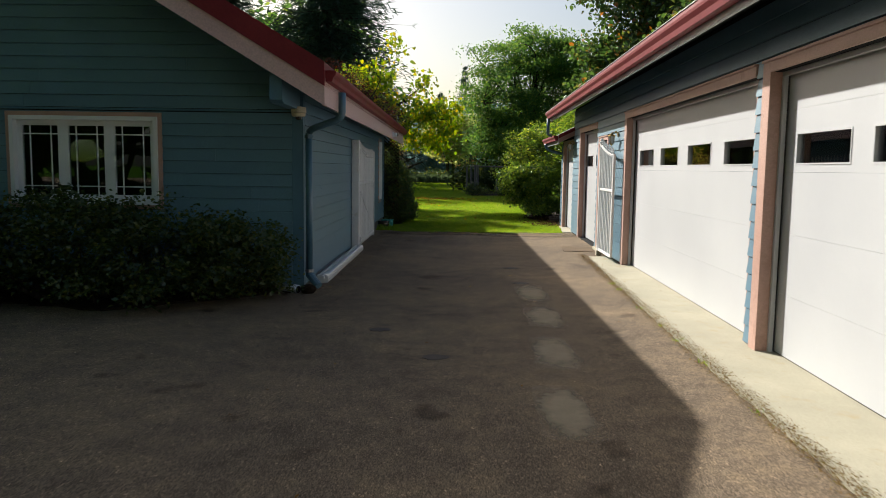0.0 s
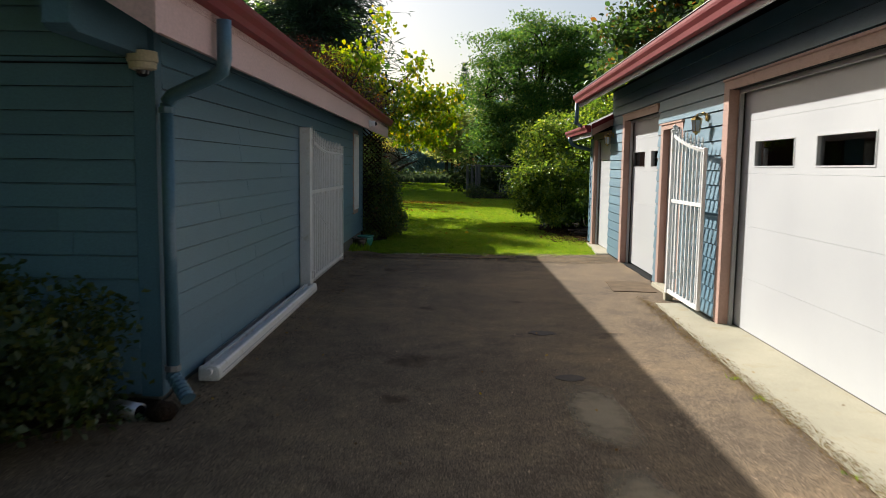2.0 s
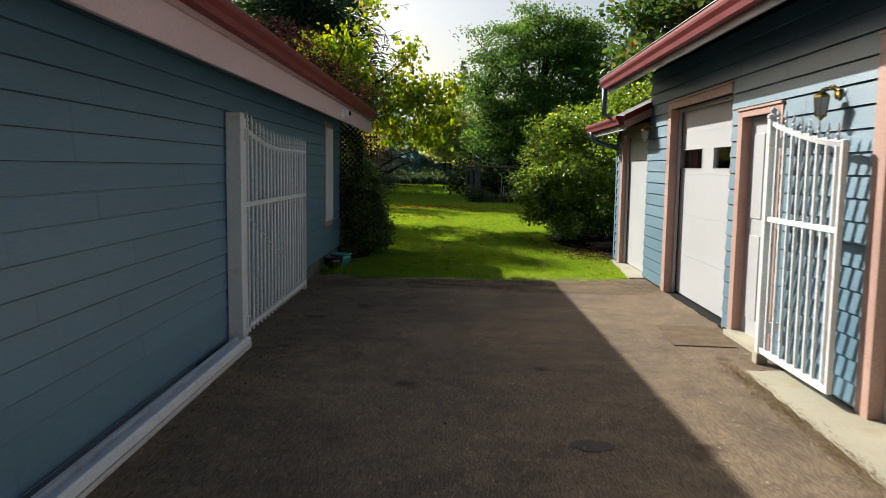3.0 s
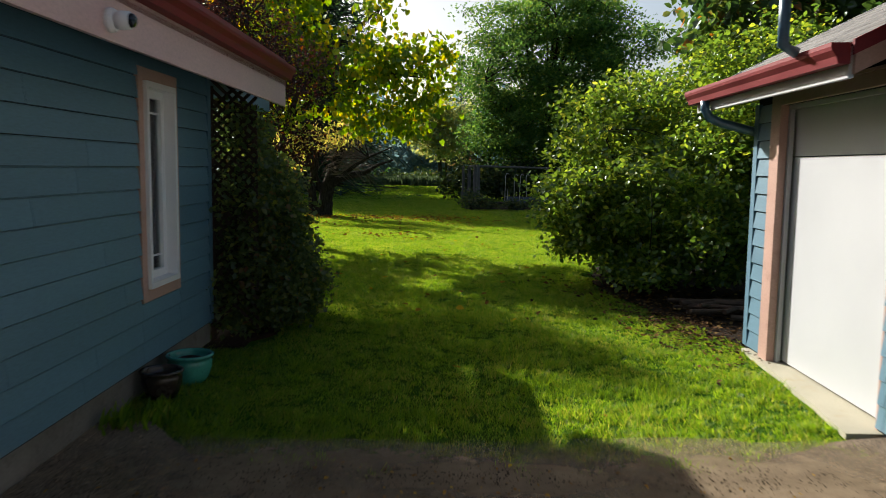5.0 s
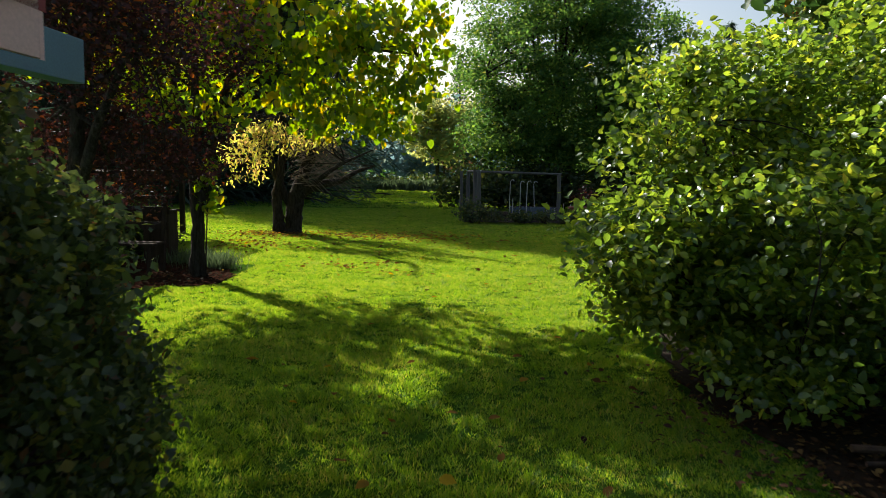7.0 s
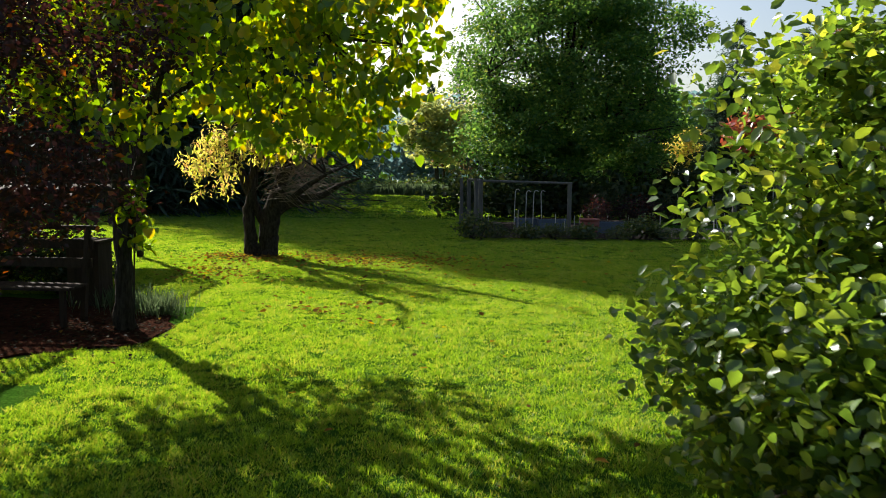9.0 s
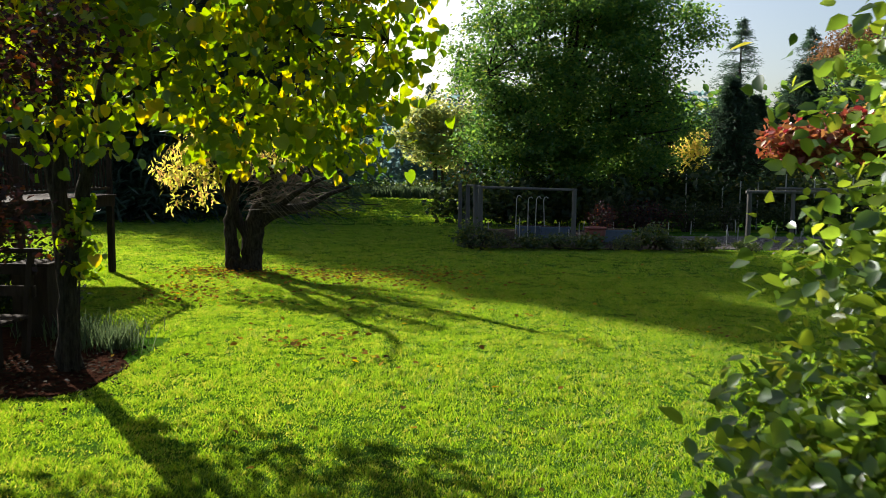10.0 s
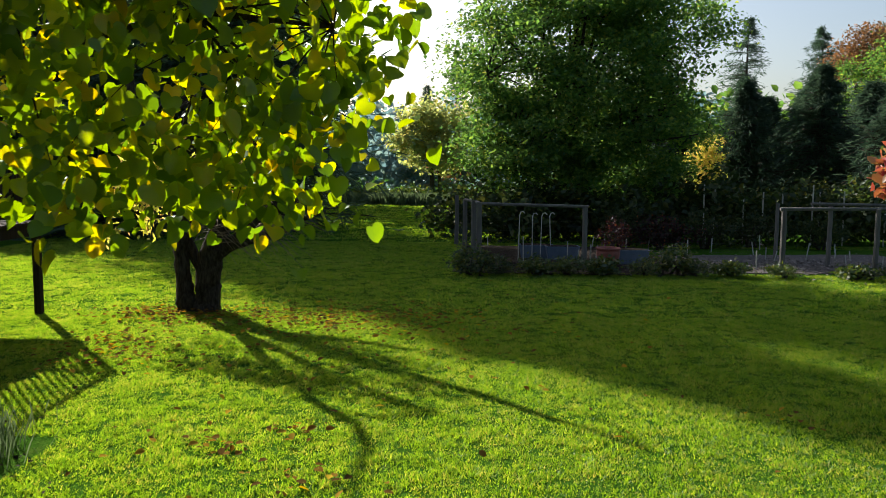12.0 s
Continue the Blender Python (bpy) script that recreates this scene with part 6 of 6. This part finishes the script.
# ---- the woods ----
conifer("cedar_tree", "tall dark cedar behind the house", (-9.6, 58, -0.2), 26, 6.6, L_CEDAR, 81, tiers=46, boughs=20, sprays=20, size=0.65, bare=0.03, fill=1.5)
conifer("cedar_tree", "tall dark cedar behind the house", (-20, 64, -0.2), 24, 6.5, L_CEDAR, 82, tiers=40, boughs=16, sprays=16, size=0.75, bare=0.03, fill=1.5)
for i, (x, y, h, r) in enumerate([(28.4, 98, 17.0, 5.2), (1.5, 150, 21, 4.2), (6, 158, 19, 4.4), (-3, 140, 15, 4.0), (32.6, 92, 15.2, 5.6), (38, 92, 15.5, 4), (44, 90, 13, 4), (51, 92, 15, 4.5)]):
    conifer("fir_tree", "tall narrow fir in the distance", (x, y, -0.2), h, r, L_FIR, 90 + i, tiers=30, boughs=6, sprays=15, size=0.46, bare=0.06, droop=0.3, fill=0.6)
for i, (x, y, h, r) in enumerate([(15.2, 63, 7.2, 3.0), (18.0, 61, 7.6, 3.2), (21.0, 62, 7.0, 3.2), (25, 61, 5.5, 3.2), (29, 62, 10.5, 4.2), (12.6, 66, 6.5, 3.0), (20, 72, 7.2, 3.4), (21.8, 71, 7.6, 3.8), (25, 74, 9.8, 5.0), (23.5, 73, 8.6, 4.2), (27, 72, 11.5, 3.4), (30, 74, 13, 3.6), (19.5, 57, 6.4, 3.2), (24, 56, 6.6, 3.4), (29, 56, 7.5, 3.8)]):
    conifer("pine_tree", "dark full-crowned pine behind the garden", (x, y, -0.2), h, r, L_CEDAR, 110 + i, tiers=26, boughs=15, sprays=15, size=0.36, bare=0.03, fill=1.6)
tree("tree", "small tree with golden autumn leaves at the wood's edge", "tree", [([(11.2, 57, -0.1), (11.2, 57, 1.4), (11.3, 57, 3)], [0.08, 0.06, 0.03])], [(11.3, 57, 3.0, 0.7, 0.7, 0.9), (10.9, 57, 2.2, 0.55, 0.5, 0.5)], 70, 44, 0.15, 0.11, LEAF_SMALL, L_GOLD, 130, limbs=14, fringe=9)
tree("tree", "tree with orange autumn leaves among the pines", "tree", [([(26, 70, -0.1), (26, 70, 5), (26, 70, 8)], [0.25, 0.18, 0.08])], [(26, 70, 9.6, 2.2, 2.2, 1.8), (24, 70, 9.0, 1.2, 1.4, 1.2)], 150, 60, 0.32, 0.16, LEAF_SMALL, L_BROWN, 131, limbs=30, fringe=16)
tree("tree", "green wood-edge tree with an orange tinge", "tree", [([(23.6, 65, -0.1), (23.6, 65, 4), (23.6, 65, 7)], [0.25, 0.18, 0.08])], [(23.6, 65, 7.2, 2.4, 2.4, 2.2), (25.5, 65, 6.4, 2.0, 2.0, 2.0)], 240, 80, 0.36, 0.15, LEAF_SMALL, L_WALNUT, 132, limbs=24, fringe=16)
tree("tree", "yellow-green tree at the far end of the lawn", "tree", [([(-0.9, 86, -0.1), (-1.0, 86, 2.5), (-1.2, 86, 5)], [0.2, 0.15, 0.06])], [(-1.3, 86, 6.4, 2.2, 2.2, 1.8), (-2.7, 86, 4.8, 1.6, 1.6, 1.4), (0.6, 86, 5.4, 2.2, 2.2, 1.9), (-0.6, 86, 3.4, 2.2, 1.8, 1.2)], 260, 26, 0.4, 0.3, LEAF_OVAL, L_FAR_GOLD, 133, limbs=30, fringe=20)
tree("tree", "orange-brown tree at the far wood's edge", "tree", [([(-0.4, 92, -0.1), (-0.4, 92, 2.5), (-0.4, 92, 4)], [0.15, 0.12, 0.05])], [(-0.2, 92, 3.4, 1.3, 1.2, 1.3), (0.9, 92, 2.6, 1.2, 1.0, 1.1)], 70, 26, 0.35, 0.3, LEAF_OVAL, L_BROWN, 134, limbs=16, fringe=8)
# woods beside the lawn, on the left
for i, (x, y, h, r) in enumerate([(-12, 53, 6, 4.2), (-19, 49, 6, 4.5), (-18, 55, 6.5, 5), (-13, 60, 7, 4.5), (-25, 52, 7, 5), (-21, 43, 5.5, 4), (-26, 44, 6, 4.6)]):
    conifer("yew_tree", "dense dark evergreen at the lawn's edge", (x, y, -0.2), h, r, L_CEDAR, 140 + i, tiers=20, boughs=12, sprays=10, size=0.9, bare=0.02, fill=1.6)


def wood_stuff(name, label, trees, mat, seed, size, per):
    rng = np.random.default_rng(seed)
    pts = []
    for x, y, h, r in trees:
        c = in_blobs([(x, y, h * 0.62, r, r, h * 0.38), (x + r * 0.5, y, h * 0.4, r * 0.8, r * 0.8, h * 0.36), (x - r * 0.5, y, h * 0.35, r * 0.8, r * 0.8, h * 0.33)], per, rng, 0.45)
        pts.append(clumped(c, 7, size * 1.1, rng))
    return tagged(new(name, leaf_mesh(name, np.concatenate(pts), size, LEAF_OVAL, mat, rng, 0.4, 0.4)), label, "woods", "", "stuff")


rngw = np.random.default_rng(200)
wood_stuff("near_woods", "dark tangled hedgerow behind the garden", [(1.2 + i * 1.35, 51.5 + rngw.uniform(-0.6, 1.2), rngw.uniform(1.4, 2.6), 1.3) for i in range(13)] + [(18 + i * 2.0, 52 + i * 0.1, rngw.uniform(2.5, 4), 2.0) for i in range(8)], L_BUSH_SHADE, 207, 0.22, 150)
# Unseen trees behind and to the left, added to dim the house front.
wood_stuff("sky_blocker_woods", "unseen tall woods added behind to cut sky light", [(-46 + i * 4.6 + rngw.normal(), -17 + rngw.uniform(-4, 2), rngw.uniform(17, 24), rngw.uniform(4, 5.5)) for i in range(21)] + [(-17 - rngw.uniform(0, 3), -12 + i * 4.0, rngw.uniform(14, 19), 4.0) for i in range(5)] + [(-30 - rngw.uniform(0, 5), -18 + i * 6.0, rngw.uniform(10, 14), 5.0) for i in range(7)] + [(-12.5 - rngw.uniform(0, 2.5), -11 + i * 3.2, rngw.uniform(12, 16), 3.4) for i in range(5)], L_WALNUT, 208, 0.85, 120)
wood_stuff("far_woods", "mixed woods beyond the lawn, haze painted into the leaf colour", [(-60 + i * 3.0 + rngw.normal(), 112 + rngw.uniform(-6, 14), rngw.uniform(7, 12), rngw.uniform(2.8, 4.5)) for i in range(44)], L_FAR, 201, 0.75, 120)
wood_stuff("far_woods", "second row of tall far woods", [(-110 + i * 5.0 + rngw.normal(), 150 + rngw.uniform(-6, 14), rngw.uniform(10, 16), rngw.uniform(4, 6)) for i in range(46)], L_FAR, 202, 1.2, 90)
wood_stuff("side_woods", "dark woods along the garden's side", [(12 + i * 3.2, 74 + rngw.uniform(-3, 6), rngw.uniform(6, 9), 3.5) for i in range(14)], L_WALNUT, 203, 0.6, 100)
wood_stuff("side_woods", "dark woods along the lawn's far side", [(-11 - i * 2.8, 76 + rngw.uniform(-3, 8), rngw.uniform(15, 21), 3.8) for i in range(6)] + [(-28 - i * 3.0, 76 + rngw.uniform(-3, 8), rngw.uniform(8, 14), 3.6) for i in range(8)], L_WALNUT, 204, 0.7, 170)
stalks("tall_grass", "pale tall grass bank at the end of the lawn", "grass", [(-6 + i * 0.9, 78 + 0.4 * math.sin(i), 1.0) for i in range(14)], 5200, 0.75, L_LAV, 205, 0.25)
wood_stuff("hedge_bank", "low dark bramble bank behind the tall grass", [(-14 + i * 1.3, 80 + rngw.normal() * 0.4, rngw.uniform(0.8, 1.4), 1.2) for i in range(22)], L_BUSH, 206, 0.22, 60)


# ---- grass and fallen leaves ----
def soft_noise(x, y, cell, seed):
    """Smooth random values 0..1 over the plan."""
    t = np.random.default_rng(seed).uniform(0, 1, (256, 256))
    u, v = x / cell, y / cell
    i, j = np.floor(u).astype(int), np.floor(v).astype(int)
    fu, fv = u - i, v - j
    fu, fv = fu * fu * (3 - 2 * fu), fv * fv * (3 - 2 * fv)
    q = lambda a, b_: t[(i + a) % 256, (j + b_) % 256]
    return (q(0, 0) * (1 - fu) + q(1, 0) * fu) * (1 - fv) + (q(0, 1) * (1 - fu) + q(1, 1) * fu) * fv


def grass(name, label, box, density, height, width, seed, keep):
    rng = np.random.default_rng(seed)
    x0, x1, y0, y1 = box
    n = int((x1 - x0) * (y1 - y0) * density)
    m = n // 14
    tuft = np.stack([rng.uniform(x0, x1, m), rng.uniform(y0, y1, m)], 1)
    own = rng.integers(0, m, n)
    tall = (0.65 + 0.6 * rng.uniform(0, 1, m) ** 2)[own]
    p = tuft[own] + rng.normal(size=(n, 2)) * width * 6
    ok = keep(p[:, 0], p[:, 1])
    tall = tall[ok]
    p = p[keep(p[:, 0], p[:, 1])]
    n = len(p)
    lump = soft_noise(p[:, 0], p[:, 1], 0.16 + width * 4, 11) * 0.6 + soft_noise(p[:, 0], p[:, 1], 0.34, 12) * 0.28 + soft_noise(p[:, 0], p[:, 1], 1.6, 13) * 0.12
    lump = np.clip((lump - 0.28) / 0.42, 0.0, 1.25)
    h = height * (0.5 + 0.85 * lump) * tall * rng.uniform(0.5, 1.3, n)
    w = rng.uniform(0, 2 * math.pi, n)
    s = np.stack([np.cos(w), np.sin(w), np.zeros(n)], 1) * (width * rng.uniform(0.6, 1.3, n))[:, None]
    base = np.concatenate([p, np.full((n, 1), -0.031)], 1)
    lean = rng.normal(size=(n, 2)) * 0.6 * h[:, None]
    tip = base + np.stack([lean[:, 0], lean[:, 1], h], 1)
    v = np.stack([base - s, base + s, tip], 1).reshape(-1, 3)
    f = np.arange(3 * n).reshape(-1, 3)
    return tagged(new(name, fast_mesh(name, v, f, GRASS)), label, "grass", "", "stuff")


def on_lawn(x, y):
    edge = 17.27 + 0.08 * np.sin(x * 7) + 0.06 * np.sin(x * 17) + 0.05 * np.sin(x * 41) + np.where(x < -0.6, (-0.6 - x) * 0.55, 0) + np.where(x > 1.2, (x - 1.2) * 0.35, 0)
    bed = (x > 2.42 - (y - 22.0) * 0.24) & (x > 2.15 + 0.08 * np.sin(y * 5) + np.where(y > 25, (y - 25) * 0.4, 0)) & (y > 20.5) & (y < 28.6)
    slab_ = (x > 2.52 + (y - 17.9) * 0.09) & (y < 20.2)
    mulch = (x < -3.05) & (y > 27.85 + np.clip((x + 4.2) * 0.68, 0, None)) & (y < 30.9 + np.clip(-4.2 - x, 0, 0.9))
    house_ = (x < -1.93) & (y < 20.4)
    vine = (x < -1.45 + 0.06 * np.sin(y * 9)) & (y > 20.0) & (y < 22.3)
    gard = (x > 0.9) & (y > 42.6) & (y < 49)
    return (y > edge) & ~bed & ~slab_ & ~mulch & ~house_ & ~gard & ~vine


grass("grass", "short green mown grass near the driveway", (-3.2, 4.2, 17.2, 27.0), 7600, 0.038, 0.0040, 401, on_lawn)
grass("grass", "short green mown grass of the middle lawn", (-9.2, 8.6, 27.0, 37.0), 5200, 0.034, 0.0056, 402, on_lawn)
grass("grass", "short green mown grass before the garden", (-13, 19, 37.0, 50.0), 1500, 0.036, 0.0100, 403, on_lawn)
grass("grass", "short green mown grass of the far lawn", (-14, 6, 50.0, 78.0), 110, 0.07, 0.022, 404, on_lawn)


def scatter(name, label, spots, size, seed, z=0.0, mat=L_FALLEN, template=LEAF_OVAL):
    rng = np.random.default_rng(seed)
    pts = np.concatenate([np.stack([rng.normal(x, sx, n), rng.normal(y, sy, n), np.full(n, z) + rng.uniform(0, 0.03, n)], 1) for x, y, sx, sy, n in spots])
    return tagged(new(name, leaf_mesh(name, pts, size, template, mat, rng, 3.0, 0.0)), label, "leaves", "", "stuff")


scatter("fallen_leaves", "scattered yellow and brown leaves on the lawn", [(-1.4, 36.5, 1.3, 0.6, 520), (-3.9, 36.6, 0.8, 0.4, 260), (-0.6, 35.6, 1.6, 1.2, 260), (-1.5, 32.5, 2.2, 2.5, 70), (-3.7, 33.6, 0.5, 0.4, 80), (1, 33, 3, 4, 60), (0, 23, 1.5, 2.5, 50), (-4.1, 34.7, 0.35, 0.4, 120), (-4.6, 36.9, 0.3, 0.3, 90), (-1.5, 30.6, 0.18, 0.16, 22), (-1.0, 31.0, 0.2, 0.2, 18), (-0.85, 29.9, 0.18, 0.15, 16), (3.85, 31.5, 0.2, 0.2, 10), (-2.2, 30.5, 0.3, 0.3, 8)], 0.075, 501, 0.01)
scatter("fallen_leaves", "small dry leaves and grit on the asphalt", [(-1.3, 13.5, 0.4, 2.5, 120), (0.3, 11, 1.6, 4, 90), (-1.0, 16.3, 0.6, 0.6, 90), (0.5, 17.1, 0.8, 0.15, 120)], 0.022, 502, 0.001)
scatter("dirt_litter", "dark dirt, moss crumbs and needles along the house wall", [(-1.55, 12.5, 0.22, 2.6, 2600), (-1.45, 16.6, 0.3, 0.7, 1100), (-1.2, 14.5, 0.35, 2.4, 1500), (-1.7, 9.0, 0.3, 0.3, 300), (-0.6, 17.1, 0.7, 0.15, 500), (1.6, 17.25, 0.5, 0.12, 400), (0.3, 17.22, 0.8, 0.07, 700)], 0.014, 507, 0.0, mat=L_DIRT, template=LEAF_SMALL)
scatter("leaf_litter", "brown litter on the soil under the shrubs", [(2.7, 21.6, 0.35, 0.8, 500), (2.6, 23.0, 0.5, 0.8, 500), (3.5, 22.5, 0.6, 1.0, 600), (2.45, 20.9, 0.25, 0.6, 420)], 0.045, 503, -0.01, mat=L_LITTER)
scatter("bark_chips", "loose bark chips on the mulch", [(-3.8, 29.2, 0.5, 0.6, 700), (-5.0, 29.5, 0.9, 0.9, 700)], 0.05, 504, -0.008, mat=L_DIRT, template=LEAF_SMALL)
scatter("wood_chips", "pale wood chips scattered inside the garden fence", [(8.5, 44.2, 1.6, 0.9, 1500), (11, 44.4, 1.4, 1.0, 1200)], 0.07, 509, 0.0, mat=L_CHIP, template=LEAF_SMALL)
scatter("joint_dirt", "sandy brown dirt and moss in the joint of the apron", [(1.87 + 0.0325 * (y - 3.4), y, 0.045, 0.25, 620) for y in (2.2, 2.8, 3.4, 3.9, 4.4, 5.0, 5.6, 6.2, 6.9, 7.6, 8.3, 9.0, 9.7, 10.4, 11.2, 12.0, 12.8)], 0.013, 508, 0.006, mat=L_MOSS, template=LEAF_SMALL)
stalks("weeds", "green weeds and moss in the joint of the apron", "weeds", [(1.86 + 0.0325 * (y - 3.4), y, 0.05) for y in (2.6, 3.0, 3.3, 4.6, 5.8, 6.6, 7.2, 8.1, 9.4, 9.9)], 420, 0.05, GRASS, 505, 0.02)
stalks("weeds", "small leafy weeds by the foundation", "weeds", [(-1.72, 17.9, 0.15), (-1.55, 18.05, 0.12)], 90, 0.16, GRASS, 506, 0.06)

# shingles of the shed roof
for k in range(21):
    u0 = -0.38 + k * 0.19
    y = 11.9 - 0.13 * (k % 3)
    while y < 14.66:
        ya, y1 = max(y, 11.9), min(y + 0.32, 14.70)
        z0, z1 = 2.252 + (u0 + 0.36) * S_SL, 2.252 + (u0 + 0.57) * S_SL
        part("shingle", Shape().extrude([(u0, ya + 0.003, z0 + 0.014), (u0 + 0.21, ya + 0.003, z1 + 0.003), (u0 + 0.21, ya + 0.003, z1), (u0, ya + 0.003, z0)], (0, y1 - ya - 0.006, 0)), SHINGLE, shed_roof)
        y += 0.32
